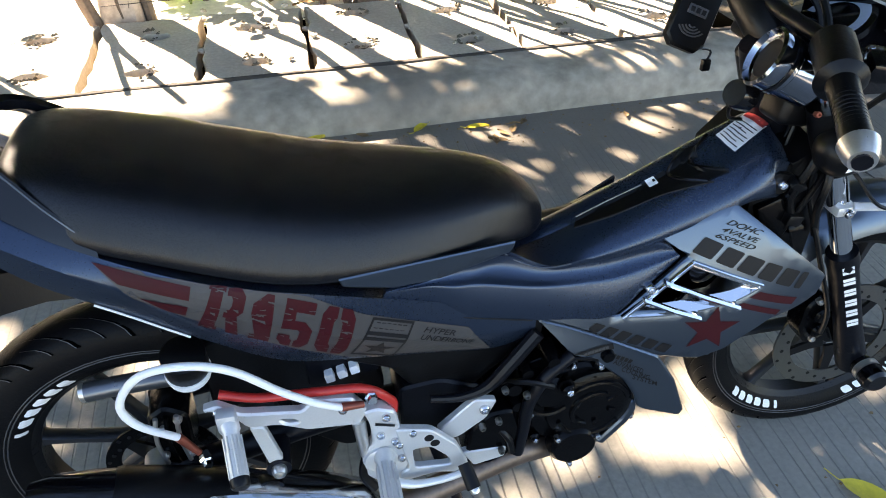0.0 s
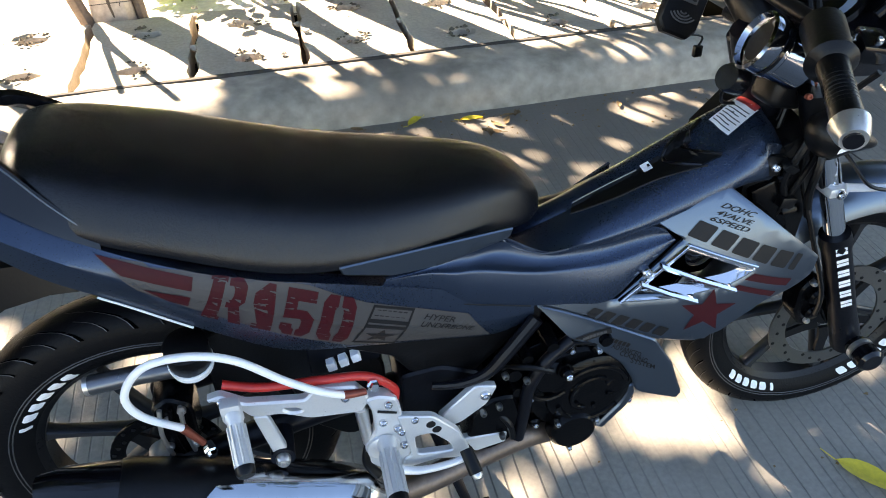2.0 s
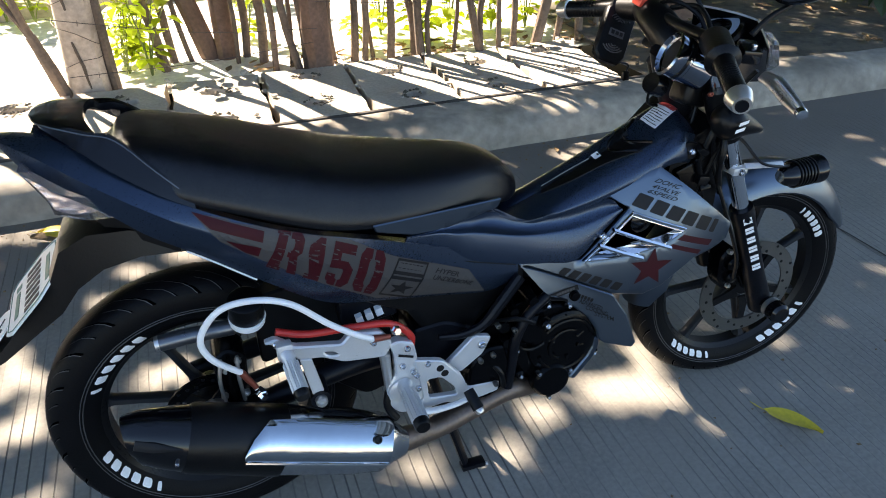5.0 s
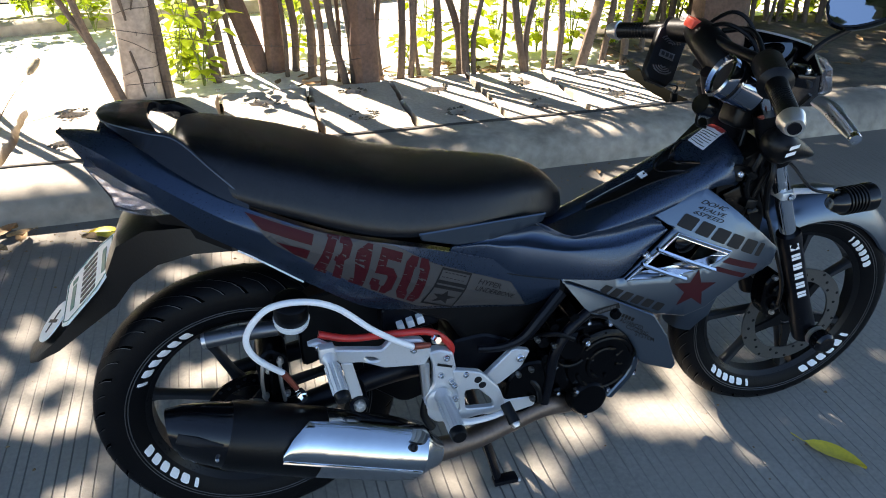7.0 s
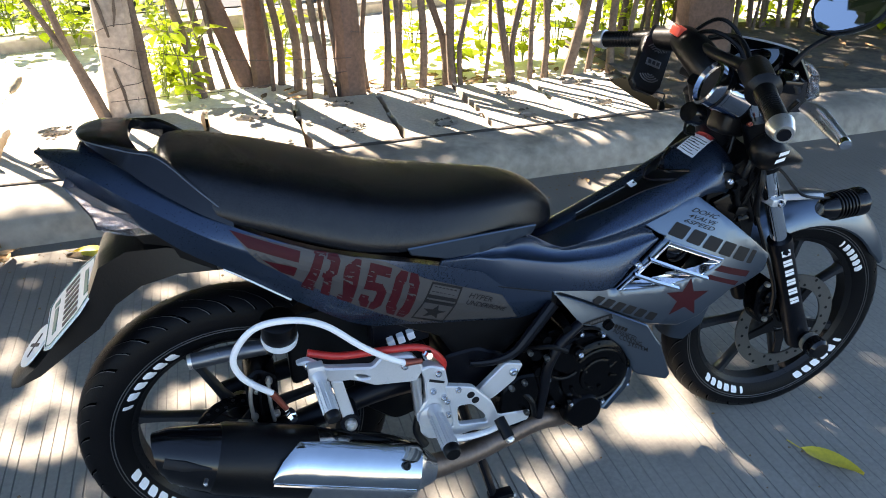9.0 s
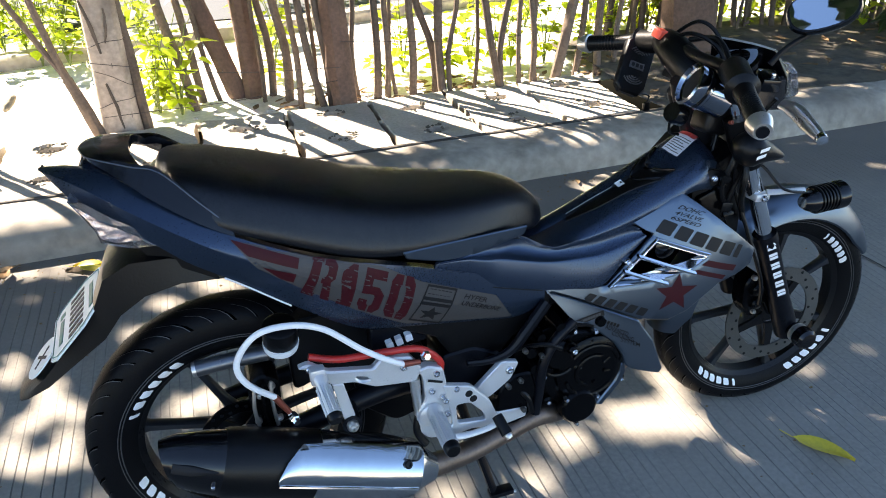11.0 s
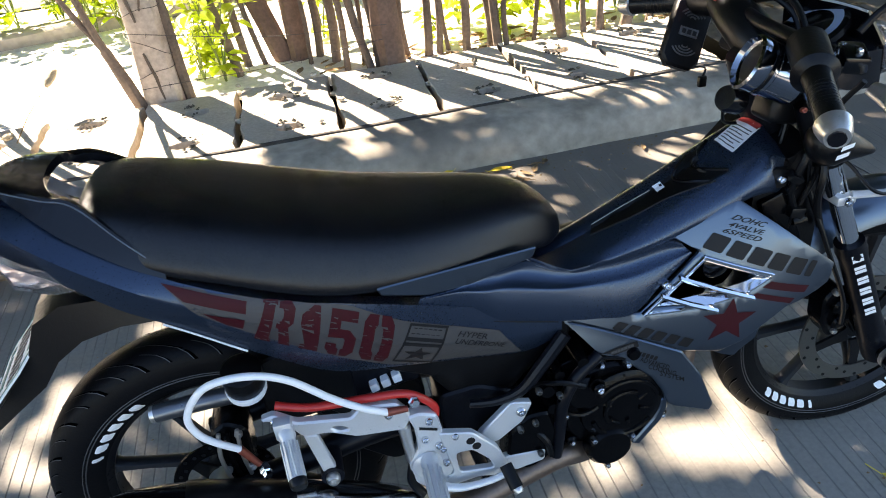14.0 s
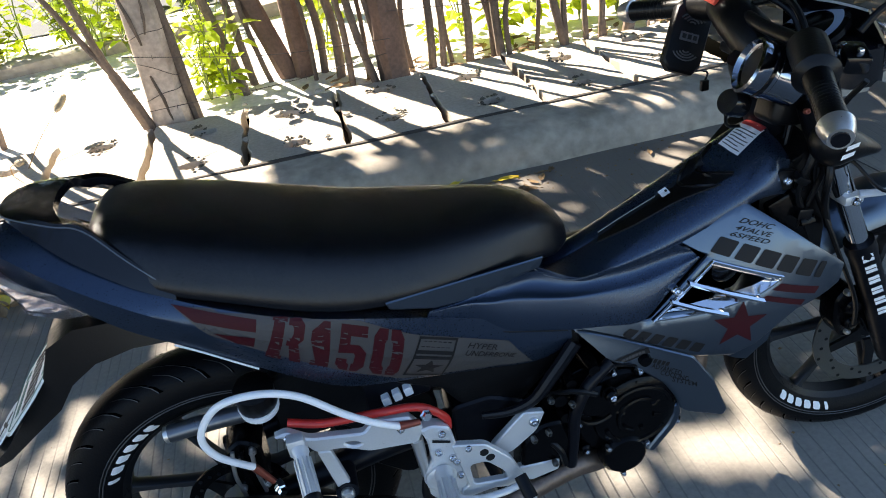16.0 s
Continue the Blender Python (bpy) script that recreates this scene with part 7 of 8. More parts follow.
# front fender
def front_fender():
    R = 0.285
    rings = []
    for i in range(30):
        a = radians(22 + i * (179 - 22) / 29)
        taper = min(1, (i + 1.2) / 4, (30 - i + 0.5) / 3.5)
        hw = 0.060 * (0.55 + 0.45 * taper)
        c, s = math.cos(a), math.sin(a)
        sec = []
        for q in range(11):
            th = math.pi * q / 10
            v = hw * math.cos(th)
            r = R + 0.020 * math.sin(th) - 0.038 * abs(math.cos(th)) ** 3 * taper
            sec.append((v, r))
        sec += [(v * 0.94, r - 0.004) for v, r in sec[::-1]]
        rings.append([FA + Vector((r * c, -v, r * s)) for v, r in sec])
    bm = bmesh.new()
    loft(bm, rings)
    part("front_fender", bm, M_SILVER, bike, "silver grey front fender over the wheel")


front_fender()
bm = bmesh.new()
prism(bm, [(1.205, 0.315), (1.185, 0.35), (1.182, 0.405), (1.205, 0.432), (1.232, 0.41), (1.238, 0.35), (1.225, 0.315)], 0.05, 0.090, 0.010, (), 0.004)
fcal = part("front_caliper", bm, M_ENGINE, bike, "black front brake caliper")
for u, w in ((1.20, 0.42), (1.213, 0.33)):
    bolt(V(u, 0.091, w), (0, -1, 0), 0.006, fcal, 0.007, M_ALLOY)
for u, w, r in ((1.213, 0.388, 0.017), (1.215, 0.352, 0.015)):
    bm = bmesh.new()
    turned(bm, V(u, 0.088, w), (0, -1, 0), [(0, r), (0.010, r * 0.95), (0.014, r * 0.7), (0.012, r * 0.4), (0.012, 0)], 18)
    part("piston_cap", bm, M_ENGINE, fcal)
bm = bmesh.new()
prism(bm, [(1.222, 0.33), (1.225, 0.42), (1.262, 0.405), (1.29, 0.33), (1.27, 0.30), (1.245, 0.345)], 0.075, 0.086, 0.006, (), 0.002)
part("caliper_bracket", bm, M_ENGINE, fcal)
bm = bmesh.new()
tube(bm, [V(1.21, 0.108, 0.36), V(1.18, 0.13, 0.44), V(1.13, 0.12, 0.56), V(1.09, 0.10, 0.68), V(1.07, 0.15, 0.80), V(1.08, 0.185, 0.86)], 0.0042, 8, 7)
part("front_brake_hose", bm, M_PLASTIC, bike, "black front brake hose")

# handlebar
bm = bmesh.new()
tube(bm, [V(0.931, 0.326, 0.861), V(0.990, 0.198, 0.892), V(1.030, 0.12, 0.900), V(1.045, 0.0, 0.90), V(1.060, -0.10, 0.902), V(1.058, -0.19, 0.892), V(0.976, -0.335, 0.868)], 0.0105, 12, 7)
hb = part("handlebar", bm, M_FRAME, bike, "black steel handlebar")


def grip(a, b, name, label):
    a, b = Vector(a), Vector(b)
    d = (b - a).normalized()
    L = (b - a).length
    root = new(name)
    root.parent = bike
    tagged(root, label)
    bm = bmesh.new()
    turned(bm, a, d, [(0, 0.026), (0.005, 0.030), (0.009, 0.026), (0.014, 0.0185), (L * 0.5, 0.0165), (L * 0.9, 0.0175), (L, 0.018)], 24)
    part("rubber", bm, M_PLASTIC, root, "black rubber grip")
    for i in range(14):
        bm = bmesh.new()
        h = 0.018 + (L - 0.026) * i / 13
        turned(bm, a + d * h, d, [(-0.002, 0.0164), (0, 0.0175), (0.002, 0.0164)], 20, False)
        part("grip_rib", bm, M_PLASTIC, root)
    bm = bmesh.new()
    turned(bm, a + d * L, d, [(0, 0.018), (0.002, 0.0215), (0.018, 0.0185), (0.028, 0.0145), (0.0275, 0.0055), (0.024, 0.005), (0.024, 0)], 26)
    part("bar_end", bm, M_ALLOY, root, "turned aluminium bar end weight")


grip(V(0.991, 0.196, 0.892), V(0.944, 0.299, 0.8675), "right_grip", "black throttle grip with silver bar end")
grip(V(1.050, -0.205, 0.889), V(0.988, -0.312, 0.871), "left_grip", "black handlebar grip with silver bar end")
bm = bmesh.new()
rod(bm, V(1.030, 0.125, 0.901), V(0.990, 0.200, 0.892), 0.027, 0.025, 20)
sw = part("throttle_housing", bm, M_PLASTIC, bike, "black throttle and switch housing")
bm = bmesh.new()
rod(bm, V(1.062, -0.13, 0.902), V(1.050, -0.20, 0.891), 0.026, 0.024, 20)
sw2 = part("switch_housing", bm, M_PLASTIC, bike, "black left switch housing")
bm = bmesh.new()
box(bm, V(1.040, -0.118, 0.921), (0.030, 0.026, 0.020), Euler((0.2, 0.3, 0.2)).to_matrix(), 0.003)
part("red_switch", bm, M_SWRED, sw2, "red switch button")
bm = bmesh.new()
box(bm, V(1.055, -0.165, 0.921), (0.022, 0.022, 0.016), Euler((0.2, 0.3, 0.2)).to_matrix(), 0.003)
part("grey_switch", bm, M_ALLOY, sw2)
# brake lever and its cylinder
bm = bmesh.new()
box(bm, V(1.066, 0.170, 0.890), (0.034, 0.05, 0.026), Euler((0.2, 0.1, -0.4)).to_matrix(), 0.006)
mcy = part("brake_master_cylinder", bm, M_GLOSS, bike, "black front brake master cylinder")
for k in (-1, 1):
    bolt(V(1.062, 0.170 + 0.016 * k, 0.902), V(-0.2, 0.2, 1), 0.0045, mcy, 0.005, M_CHROME, "cap_screw")
bm = bmesh.new()
tube(bm, [V(1.078, 0.20, 0.856), V(1.078, 0.235, 0.852), V(1.068, 0.275, 0.842), V(1.055, 0.320, 0.834)], [0.010, 0.014, 0.013, 0.009], 14, 6, 0.42)
lev = part("brake_lever", bm, M_ALLOY, mcy, "ribbed silver brake lever")
for k in range(3):
    bm = bmesh.new()
    tube(bm, [V(1.074, 0.235, 0.860 - k * 0.007), V(1.064, 0.278, 0.850 - k * 0.007), V(1.052, 0.316, 0.841 - k * 0.006)], 0.0022, 6, 5)
    part("lever_rib", bm, M_ALU, lev)
bm = bmesh.new()
turned(bm, V(1.055, 0.320, 0.834), V(-0.4, 1, -0.3), [(-0.006, 0.007), (0, 0.010), (0.008, 0.009), (0.010, 0)], 16)
part("lever_tip", bm, M_CHROME, lev)
bm = bmesh.new()
tube(bm, [V(1.095, -0.17, 0.885), V(1.11, -0.22, 0.872), V(1.08, -0.30, 0.858)], [0.009, 0.007, 0.008], 10, 6, 0.55)
part("clutch_lever", bm, M_ALLOY, bike, "silver clutch lever")

# device hanging from the left of the bar
rot = Euler((radians(-24), radians(22), radians(-14))).to_matrix()
box_at = V(1.026, -0.184, 0.842)
bm = bmesh.new()
prism_pts = ((-0.024, 0.062), (0.026, 0.062), (0.034, 0.050), (0.034, -0.046), (0.022, -0.062), (-0.020, -0.062), (-0.034, -0.048), (-0.034, 0.048))
rings = []
for d, k in ((0.012, 0.9), (0.009, 1.0), (-0.007, 1.0), (-0.011, 0.93)):
    rings.append([box_at + rot @ Vector((x * k, d, z * k)) for x, z in prism_pts])
loft(bm, rings)
dev = part("alarm_box", bm, M_PLASTIC, bike, "slim black electronic box with raised arcs")
for z0, up in ((0.022, 1), (-0.022, -1)):
    for k in range(4):
        bm = bmesh.new()
        r = 0.006 + k * 0.006
        tube(bm, [box_at + rot @ Vector((r * math.cos(a), -0.0115, z0 + up * r * math.sin(a) * 0.75)) for a in (radians(q) for q in (25, 57, 90, 123, 155))], 0.0014, 6, 3)
        part("raised_arc", bm, M_RUBEDGE, dev)
bm = bmesh.new()
box(bm, box_at + rot @ Vector((0, -0.0115, 0)), (0.034, 0.003, 0.015), rot, 0.001)
badge = part("box_badge", bm, M_RUBEDGE, dev)
for k in range(3):
    bm = bmesh.new()
    box(bm, box_at + rot @ Vector((-0.010 + k * 0.010, -0.0133, 0)), (0.007, 0.001, 0.008), rot)
    part("badge_mark", bm, M_INK, badge)
bm = bmesh.new()
tube(bm, [box_at + rot @ Vector((0.012, 0, -0.056)), V(1.066, -0.18, 0.775), V(1.062, -0.178, 0.758)], 0.002, 6, 4)
box(bm, V(1.062, -0.178, 0.750), (0.015, 0.010, 0.020), None, 0.002)
part("dangling_lead", bm, M_PLASTIC, dev)
bm = bmesh.new()
tube(bm, [box_at + rot @ Vector((0.0, 0.01, 0.05)), V(1.062, -0.165, 0.898)], 0.016, 10, 1)
part("box_clamp", bm, M_PLASTIC, dev)

# gauge, ignition and instrument cluster
g0, gd = V(1.048, 0.094, 0.835), V(-0.85, -0.25, 0.45).normalized()
bm = bmesh.new()
turned(bm, g0, gd, [(0, 0.0), (0, 0.030), (0.006, 0.036), (0.050, 0.0375), (0.052, 0.0395), (0.064, 0.0395), (0.066, 0.041), (0.082, 0.041), (0.085, 0.037), (0.077, 0.034), (0.074, 0.0)], 44)
gauge = part("gauge", bm, M_DARKCHROME, bike, "round chrome auxiliary gauge on the bar")
bm = bmesh.new()
turned(bm, g0 + gd * 0.0755, gd, [(0, 0.034), (0.0008, 0.034)], 36)
part("dial", bm, M_INK, gauge, "dark gauge dial")
bm = bmesh.new()
turned(bm, g0 + gd * 0.056, gd, [(0, 0.0385), (0.0012, 0.0402), (0.006, 0.0402), (0.0072, 0.0385)], 40, False)
part("gauge_band", bm, M_GLOSS, gauge)
bm = bmesh.new()
box(bm, V(1.052, 0.058, 0.795), (0.062, 0.055, 0.062), Euler((0, 0.25, 0.1)).to_matrix(), 0.012, 3)
part("gauge_mount", bm, M_PLASTIC, bike, "black mount below the gauge")
bm = bmesh.new()
turned(bm, V(0.985, 0.050, 0.803), V(-0.8, 0.2, 0.4), [(0, 0.020), (0.022, 0.021), (0.030, 0.018), (0.030, 0)], 24)
part("ignition_lock", bm, M_GLOSS, bike, "black ignition lock")
bm = bmesh.new()
loft(bm, [[V(u + 0.0, v, w) for v, w in ((-hw, lo), (-hw * 0.95, hi - 0.02), (-hw * 0.6, hi), (hw * 0.6, hi), (hw * 0.95, hi - 0.02), (hw, lo), (0, lo - 0.02))] for u, hw, lo, hi in ((1.065, 0.060, 0.84, 0.880), (1.10, 0.072, 0.82, 0.880), (1.15, 0.078, 0.80, 0.876), (1.195, 0.074, 0.795, 0.872), (1.215, 0.066, 0.795, 0.870))])
cl = part("headlight_cowl", bm, M_GLOSS, bike, "gloss black headlight cowl")
bm = bmesh.new()
turned(bm, V(1.135, 0.0, 0.872), V(-0.5, 0.0, 0.86), [(0, 0.055), (0.010, 0.056), (0.012, 0.052)], 40)
clus = part("speedometer", bm, M_GLOSS, cl, "speedometer with a pale dial arc")
bm = bmesh.new()
ca, cu_, cw = V(1.135, 0.0, 0.872) + V(-0.5, 0, 0.86).normalized() * 0.0135, Vector((0, -1, 0)), V(0.86, 0, 0.5).normalized()
vs = [[bm.verts.new(ca + (cu_ * math.cos(a) + cw * math.sin(a)) * r) for r in (0.034, 0.048)] for a in (radians(-20 + i * 11) for i in range(20))]
for p, q in zip(vs, vs[1:]):
    bm.faces.new((p[0], p[1], q[1], q[0]))
part("dial_arc", bm, M_DIAL, cl, "pale blue-white dial arc")
bm = bmesh.new()
top = [V(1.122 + 0.050 * s + 0.030 * s * (1 - s), -0.062 + 0.124 * s, 0.9185 - 0.008 * s + 0.006 * s * (1 - s)) for s in (i / 12 for i in range(13))]
low = [V(1.132 + 0.070 * s + 0.05 * s * (1 - s), -0.070 + 0.142 * s, 0.862 - 0.004 * s) for s in (i / 12 for i in range(13))]
loft(bm, [[a, a + Vector((0.004, 0, 0.001)), b + Vector((0.004, 0, 0.001)), b] for a, b in zip(top, low)])
part("visor", bm, M_GLOSS, cl, "dark smoked fly screen")
# silver tube standing for the sun's glint along the screen's top edge
bm = bmesh.new()
tube(bm, top, 0.0021, 6, 1)
part("screen_edge", bm, M_ALU, cl)
bm = bmesh.new()
loft(bm, [[V(u + k * 0.03 * (0.87 - w) / 0.1, v, w) for v, w in ((-hw, 0.815), (-hw, 0.86), (-hw * 0.7, 0.875), (hw * 0.7, 0.875), (hw, 0.86), (hw, 0.815), (hw * 0.5, 0.795), (-hw * 0.5, 0.795))] for u, hw, k in ((1.213, 0.066, 0), (1.230, 0.064, 0.6), (1.240, 0.054, 1), (1.245, 0.03, 1))])
hl = part("headlight", bm, M_LENS, cl, "clear headlight lens")
bm = bmesh.new()
loft(bm, [[V(u + 0.012 * (0.87 - w) / 0.1, v, w) for v, w in ((-hw, 0.82), (-hw, 0.858), (-hw * 0.7, 0.868), (hw * 0.7, 0.868), (hw, 0.858), (hw, 0.82), (hw * 0.5, 0.803), (-hw * 0.5, 0.803))] for u, hw in ((1.214, 0.060), (1.221, 0.056), (1.224, 0.03))])
part("reflector", bm, M_CHROME, hl, "bright reflector inside the headlight")
bm = bmesh.new()
turned(bm, V(1.216, 0.02, 0.835), V(1, 0.2, 0), [(0, 0.014), (0.008, 0.026), (0.014, 0.030)], 24, False)
part("reflector_bowl", bm, M_CHROME, hl)
bolt(V(1.085, 0.075, 0.865), V(-0.5, 0.6, 0.6), 0.007, cl, 0.006)
bolt(V(1.03, 0.11, 0.845), V(-0.2, 0.9, 0.3), 0.012, None, 0.012, M_ALLOY)
bolt(V(1.05, 0.115, 0.80), V(-0.2, 0.9, 0.3), 0.0045, None, 0.006, M_BRONZE)
bm = bmesh.new()
box(bm, V(1.062, 0.105, 0.845), (0.012, 0.004, 0.022), Euler((0, 0.4, 0)).to_matrix(), 0.001)
part("yellow_tag", bm, M_YELLOWTAG, bike, "small yellow tag by the fork")
# indicator on the fork side
bm = bmesh.new()
bmesh.ops.create_uvsphere(bm, u_segments=28, v_segments=16, radius=1.0)
for v in bm.verts:
    x, y, z = v.co
    # a rounded pod, drawn out into a pointed wing on its front side
    v.co = V(1.084 + 0.033 * x + 0.048 * max(0, x) ** 2, 0.138 - 0.036 * y, 0.752 + 0.035 * z * (1 - 0.45 * max(0, x)) - 0.026 * max(0, x) ** 2)
part("side_cover_fork", bm, M_PLASTIC, bike, "gloss black cover beside the fork")
# black cover over the middle of the bar
bm = bmesh.new()
tube(bm, [V(1.058, -0.135, 0.905), V(1.056, -0.09, 0.892), V(1.058, -0.04, 0.868), V(1.066, 0.01, 0.835)], [0.026, 0.034, 0.036, 0.034], 14, 5)
part("bar_cover", bm, M_PLASTIC, bike, "black cover over the middle of the bar")
bm = bmesh.new()
tube(bm, [V(1.075, -0.07, 0.915), V(1.095, -0.01, 0.925), V(1.085, 0.05, 0.885), V(1.055, 0.075, 0.84)], 0.0055, 9, 7)
part("cable", bm, M_PLASTIC, bike, "black control cable")
# yokes
for w, u, th in ((0.842, 1.060, 0.022), (0.685, 1.128, 0.03)):
    bm = bmesh.new()
    box(bm, V(u, 0, w), (0.05, 0.20, th), Euler((0, radians(22), 0)).to_matrix(), 0.008)
    part("fork_yoke", bm, M_FRAME, bike, "black fork yoke")
# cables round the steering head
rc = random.Random(12)
for pts, r in (([(1.045, -0.12, 0.90), (1.07, -0.06, 0.93), (1.10, 0.0, 0.90), (1.09, 0.04, 0.82), (1.06, 0.06, 0.70)], 0.0045), ([(1.06, -0.14, 0.895), (1.09, -0.07, 0.95), (1.115, -0.02, 0.91), (1.10, 0.03, 0.80), (1.05, 0.05, 0.68)], 0.004),
               ([(1.05, -0.15, 0.885), (1.05, -0.08, 0.86), (1.06, -0.02, 0.80), (1.05, 0.04, 0.70), (1.02, 0.05, 0.64)], 0.005), ([(1.03, 0.12, 0.90), (1.07, 0.11, 0.84), (1.09, 0.09, 0.74), (1.06, 0.08, 0.66), (1.0, 0.07, 0.60)], 0.005),
               ([(1.05, 0.15, 0.89), (1.09, 0.13, 0.80), (1.10, 0.11, 0.70), (1.08, 0.10, 0.62), (1.06, 0.09, 0.55)], 0.0045), ([(1.10, 0.10, 0.78), (1.07, 0.115, 0.72), (1.06, 0.105, 0.66), (1.09, 0.10, 0.60)], 0.006),
               ([(1.12, 0.07, 0.76), (1.10, 0.12, 0.70), (1.10, 0.12, 0.64), (1.13, 0.10, 0.58)], 0.006), ([(0.985, 0.045, 0.84), (0.968, 0.045, 0.80), (0.975, 0.035, 0.768), (1.0, 0.03, 0.758)], 0.0028)):
    bm = bmesh.new()
    tube(bm, [V(*p) for p in pts], r, 8, 7)
    part("cable", bm, M_PLASTIC, bike, "black control cable")
for i in range(7):
    bm = bmesh.new()
    box(bm, V(1.075 + rc.uniform(-0.02, 0.05), 0.085 + rc.uniform(-0.02, 0.03), 0.60 + 0.022 * i), (rc.uniform(0.015, 0.03), 0.018, rc.uniform(0.012, 0.022)), Euler((rc.uniform(-0.4, 0.4), rc.uniform(-0.6, 0.6), 0)).to_matrix(), 0.002)
    part("connector", bm, M_PLASTIC if i % 3 else M_ENGINE, bike)
# black inner guard between the shroud and the fork
bm = bmesh.new()
loft(bm, [[V(u, v, w) for v, w in ((-hw, lo), (-hw, hi), (0, hi + 0.015), (hw, hi), (hw, lo), (0, lo - 0.015))] for u, hw, lo, hi in ((1.01, 0.085, 0.60, 0.675), (1.06, 0.094, 0.555, 0.715), (1.09, 0.098, 0.53, 0.735), (1.13, 0.090, 0.53, 0.72), (1.155, 0.06, 0.545, 0.67), (1.17, 0.03, 0.56, 0.62))])
part("inner_guard", bm, M_PLASTIC, bike, "black inner guard behind the fork")
# radiator side behind the shroud
bm = bmesh.new()
box(bm, V(1.075, 0, 0.56), (0.05, 0.20, 0.20), Euler((0, radians(-22), 0)).to_matrix(), 0.006)
part("oil_cooler", bm, M_ENGINE, bike, "dark oil cooler behind the front wheel")


# mirror
def mirror():
    root = new("mirror")
    root.parent = bike
    tagged(root, "round-cornered rear mirror on a black stalk")
    c = V(1.222, 0.110, 0.985)
    bm = bmesh.new()
    tube(bm, [V(1.135, 0.095, 0.895), V(1.165, 0.10, 0.925), c + Vector((0.0, 0.0, -0.03))], [0.006, 0.005, 0.006], 9, 5)
    part("stalk", bm, M_PLASTIC, root)
    nrm = V(-0.63, 0.44, 0.58).normalized()
    s = nrm.cross(Vector((0, 0, 1))).normalized()
    t = s.cross(nrm)
    tilt = radians(-25)
    s, t = s * math.cos(tilt) + t * math.sin(tilt), t * math.cos(tilt) - s * math.sin(tilt)
    rings = []
    for h, k in ((0.012, 0.97), (0.012, 1.0), (0.004, 1.04), (-0.012, 0.9), (-0.024, 0.55), (-0.028, 0.1)):
        rings.append([c + nrm * h + (s * math.copysign(abs(math.cos(a)) ** 0.8, math.cos(a)) * 0.060 + t * math.copysign(abs(math.sin(a)) ** 0.8, math.sin(a)) * 0.042) * k for a in (2 * math.pi * q / 28 for q in range(28))])
    bm = bmesh.new()
    loft(bm, rings)
    part("shell", bm, M_GLOSS, root)
    bm = bmesh.new()
    loft(bm, [[c + nrm * h + (s * math.copysign(abs(math.cos(a)) ** 0.8, math.cos(a)) * 0.060 + t * math.copysign(abs(math.sin(a)) ** 0.8, math.sin(a)) * 0.042) * 0.93 for a in (2 * math.pi * q / 28 for q in range(28))] for h in (0.0125, 0.0135)])
    part("glass", bm, M_MIRROR, root)


mirror()


# ---- pavement slabs ----
def slab_mesh(seed, width, depth):
    rnd = random.Random(seed)
    bm = bmesh.new()

    def rough_edge(a, b, n, amp):
        a, b = Vector(a), Vector(b)
        nrm = Vector((-(b - a).y, (b - a).x)).normalized()
        return [a.lerp(b, i / n) + nrm * rnd.uniform(0, amp) for i in range(n)]
    w, d = width / 2, depth / 2
    out = rough_edge((-w, -d), (w, -d), 9, 0.012) + rough_edge((w, -d), (w, d), 10, 0.018) + rough_edge((w, d), (-w, d), 5, 0.02) + rough_edge((-w, d), (-w, -d), 10, 0.018)
    holes = []
    for cy in (-d + 0.115, d - 0.17):
        cx = rnd.uniform(-0.03, 0.03)
        holes.append([(cx + 0.056 * math.cos(a) * rnd.uniform(0.78, 1.15), cy + 0.032 * math.sin(a) * rnd.uniform(0.72, 1.2)) for a in (2 * math.pi * q / 16 for q in range(16))])
    flat_fill(bm, out, holes, 0.05)
    g = bmesh.ops.extrude_face_region(bm, geom=bm.faces[:])
    for e in g["geom"]:
        if isinstance(e, bmesh.types.BMVert):
            e.co.z -= 0.09
    bm.normal_update()
    es = [e for e in bm.edges if len(e.link_faces) == 2 and e.calc_face_angle() > 1.0 and e.verts[0].co.z > -0.01 and e.verts[1].co.z > -0.01]
    bmesh.ops.bevel(bm, geom=es, offset=0.003, segments=1, affect="EDGES", clamp_overlap=True)
    for v in bm.verts:
        if v.co.z > -0.02:
            v.co.z += 0.004 * noise.noise(v.co * 9 + Vector((seed, 0, 0))) + 0.0022 * noise.noise(v.co * 34 + Vector((0, seed, 0)))
    bmesh.ops.recalc_face_normals(bm, faces=bm.faces)
    me = bpy.data.meshes.new("slab")
    bm.to_mesh(me)
    bm.free()
    me.materials.append(M_SLAB)
    return me


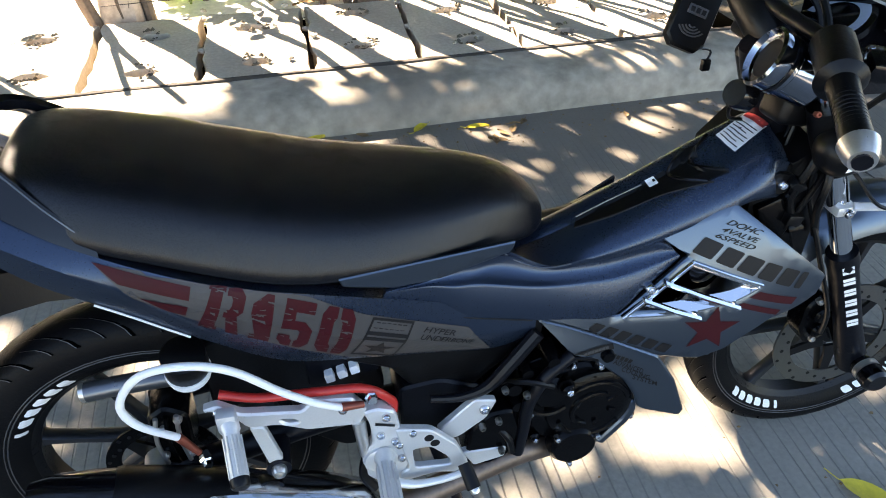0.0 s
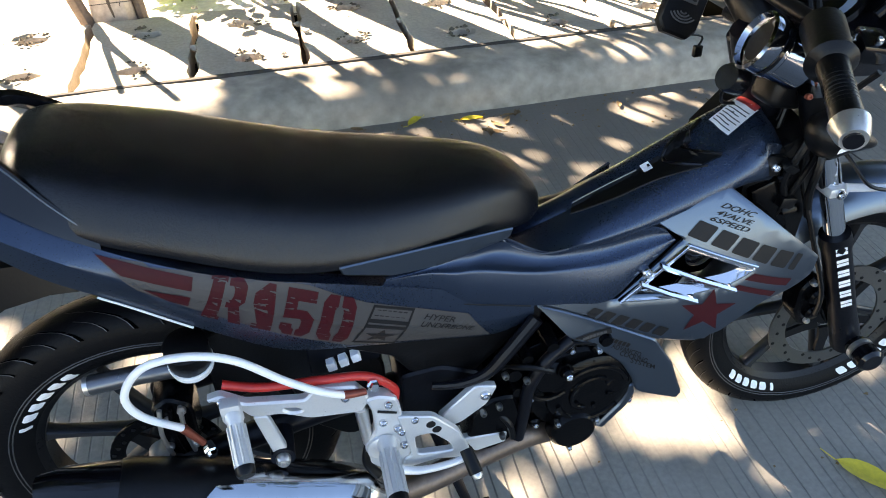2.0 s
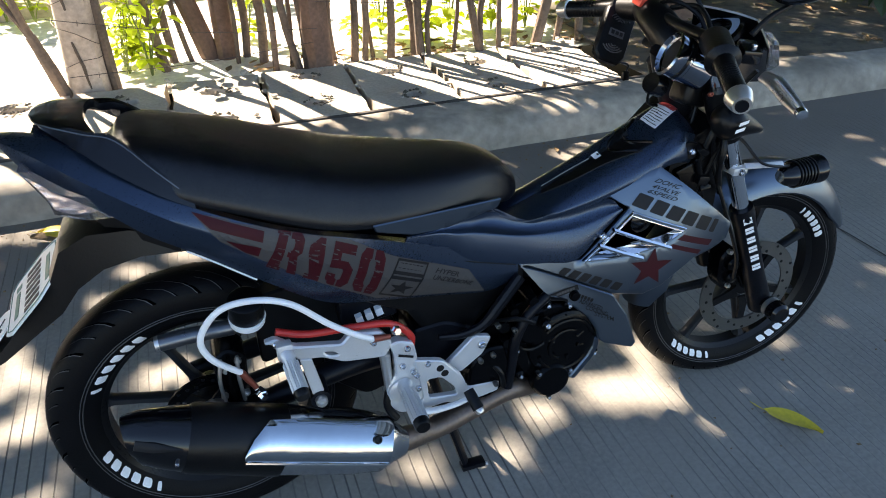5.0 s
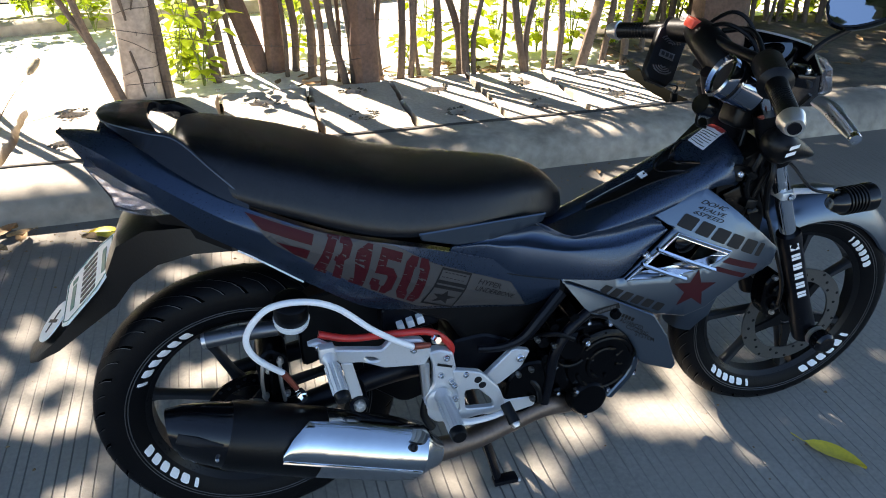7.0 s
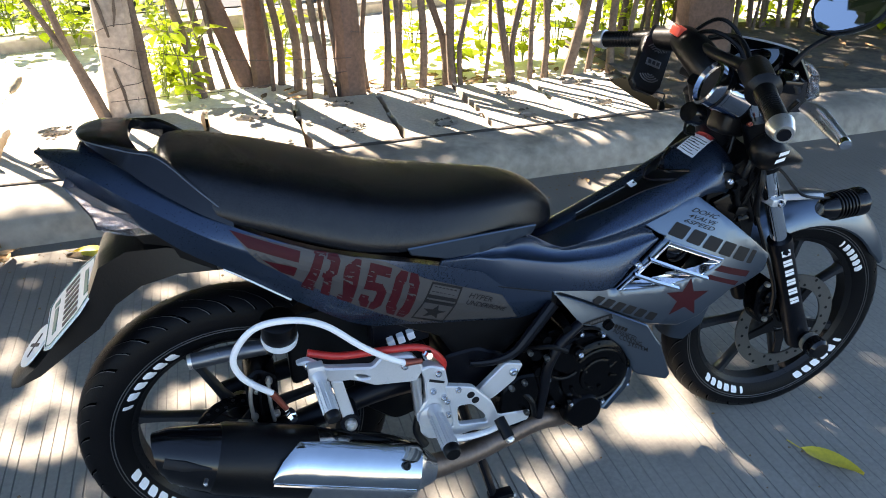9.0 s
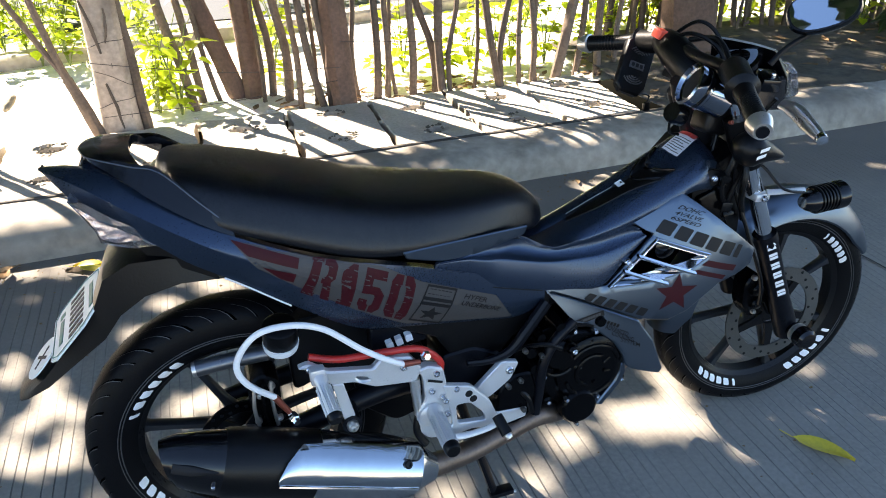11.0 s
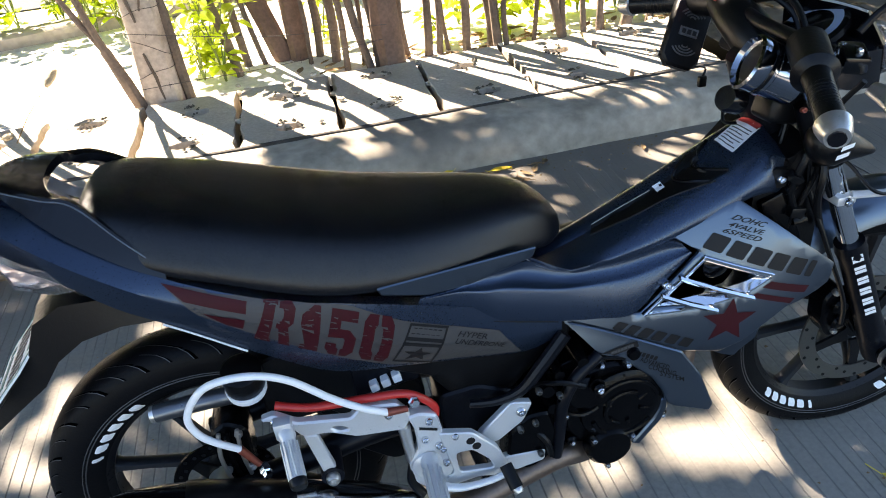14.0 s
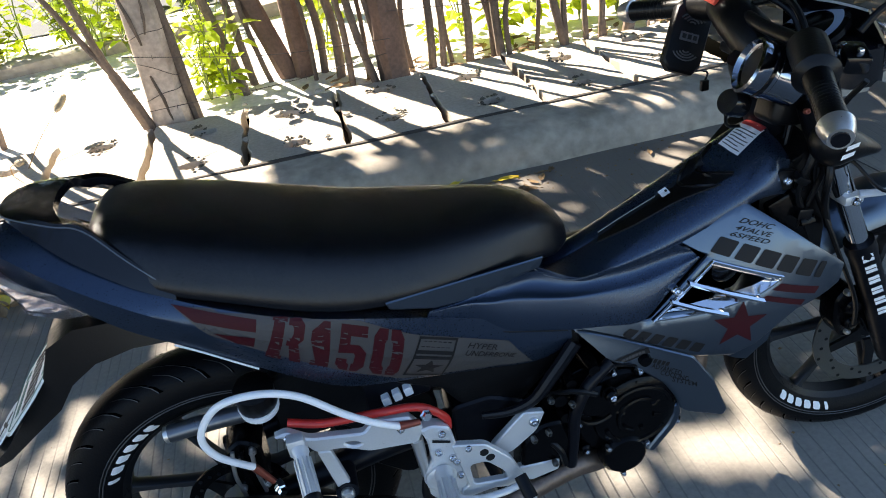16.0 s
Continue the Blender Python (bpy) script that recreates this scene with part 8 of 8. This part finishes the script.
bed = sheet("pavement", -60, 2.16, 1.602, 2.24, 0.02, M_HOLE, "row of rough concrete drain slabs with lifting holes", 40, 4, 0.0)
SLABS = [slab_mesh(s, 0.385, 0.588) for s in (1, 2, 3, 4)]
rq = random.Random(17)
for i in range(-30, 4):
    ob = new("slab", SLABS[i % 4])
    ob.parent = bed
    ob.matrix_basis = pose(0.659 + i * 0.395, 1.913, 0.1195 + rq.uniform(-0.003, 0.003), rq.uniform(-0.4, 0.4), rq.uniform(-0.5, 0.5), (180 if i % 3 == 0 else 0) + rq.uniform(-1, 1))
for i in range(22):
    bm = bmesh.new()
    s = rq.uniform(0.006, 0.02)
    bmesh.ops.create_icosphere(bm, subdivisions=1, radius=s)
    for v in bm.verts:
        v.co = Vector((v.co.x, v.co.y, v.co.z * 0.6)) * rq.uniform(0.7, 1.2)
    x = rq.uniform(0.0, 2.1)
    if i % 2:
        x = 0.4615 + 0.395 * rq.randrange(-1, 5) + rq.uniform(-0.01, 0.01)
    tagged(part("pebble", bm, M_SLAB, matrix=pose(x, rq.uniform(1.7, 2.3), 0.124 + s * 0.3 if not i % 2 else 0.11, 0, 0, rq.uniform(0, 360)), smooth=False), "small broken chip of concrete on the slabs", "stone", "concrete chips")


def debris(seed):
    """Dark crumbs and chips that have gathered in and round a lifting hole."""
    rnd = random.Random(seed)
    verts, faces = [], []
    for _ in range(26):
        a, r = rnd.uniform(0, 6.28), rnd.random() ** 0.6
        x, y, s = 0.066 * r * math.cos(a), 0.042 * r * math.sin(a), rnd.uniform(0.004, 0.013)
        z = -0.03 if r < 0.62 else 0.0
        k = len(verts)
        for q in range(5):
            verts.append((x + s * rnd.uniform(0.6, 1.3) * math.cos(a + q * 1.257), y + s * rnd.uniform(0.6, 1.2) * math.sin(a + q * 1.257), z))
        verts.append((x, y, z + s * rnd.uniform(0.5, 1.0)))
        faces += [(k + q, k + (q + 1) % 5, k + 5) for q in range(5)]
    return mesh_part("hole_debris", verts, faces, M_DARKSOIL)


for i in range(-3, 5):
    for dy in (-0.179, 0.124):
        ob = debris(i * 7 + (dy > 0))
        flip = -1 if i % 3 == 0 else 1
        ob.matrix_basis = pose(0.659 + i * 0.395, 1.913 + dy * flip, 0.126, 0, 0, 40 * i)
        tagged(ob, "dark crumbs gathered in a lifting hole", "debris", "debris in the lifting holes", "stuff")


# ---- grit on the road ----
def grit():
    rnd = random.Random(41)
    verts, faces = [], []
    for _ in range(420):
        x, y = rnd.uniform(-1.2, 2.2), rnd.uniform(-0.6, 1.34)
        if rnd.random() < 0.6:
            y = 1.34 - abs(rnd.gauss(0, 0.10))
        s = rnd.uniform(0.0015, 0.006)
        k = len(verts)
        a = rnd.uniform(0, 6.28)
        for q in range(4):
            verts.append((x + s * rnd.uniform(0.6, 1.6) * math.cos(a + q * 1.57), y + s * rnd.uniform(0.5, 1.2) * math.sin(a + q * 1.57), 0.0005))
        verts.append((x, y, s * 0.8))
        faces += [(k, k + 1, k + 4), (k + 1, k + 2, k + 4), (k + 2, k + 3, k + 4), (k + 3, k, k + 4)]
    return tagged(mesh_part("road_grit", verts, faces, M_DRY), "scattered grit and leaf crumbs along the gutter", "grit", kind="stuff")


grit()


def road_joint():
    bm = bmesh.new()
    rows = []
    for i in range(25):
        y = 1.33 - i * 0.16
        x = 2.19 - 0.118 * y + 0.006 * noise.noise((y * 4, 0, 9))
        rows.append((bm.verts.new((x - 0.004, y, 0.004)), bm.verts.new((x + 0.004, y, 0.004))))
    for a, b in zip(rows, rows[1:]):
        bm.faces.new((a[0], a[1], b[1], b[0]))
    return tagged(part("road_joint", bm, M_HOLE), "dark narrow joint across the concrete road", kind="structure")


road_joint()
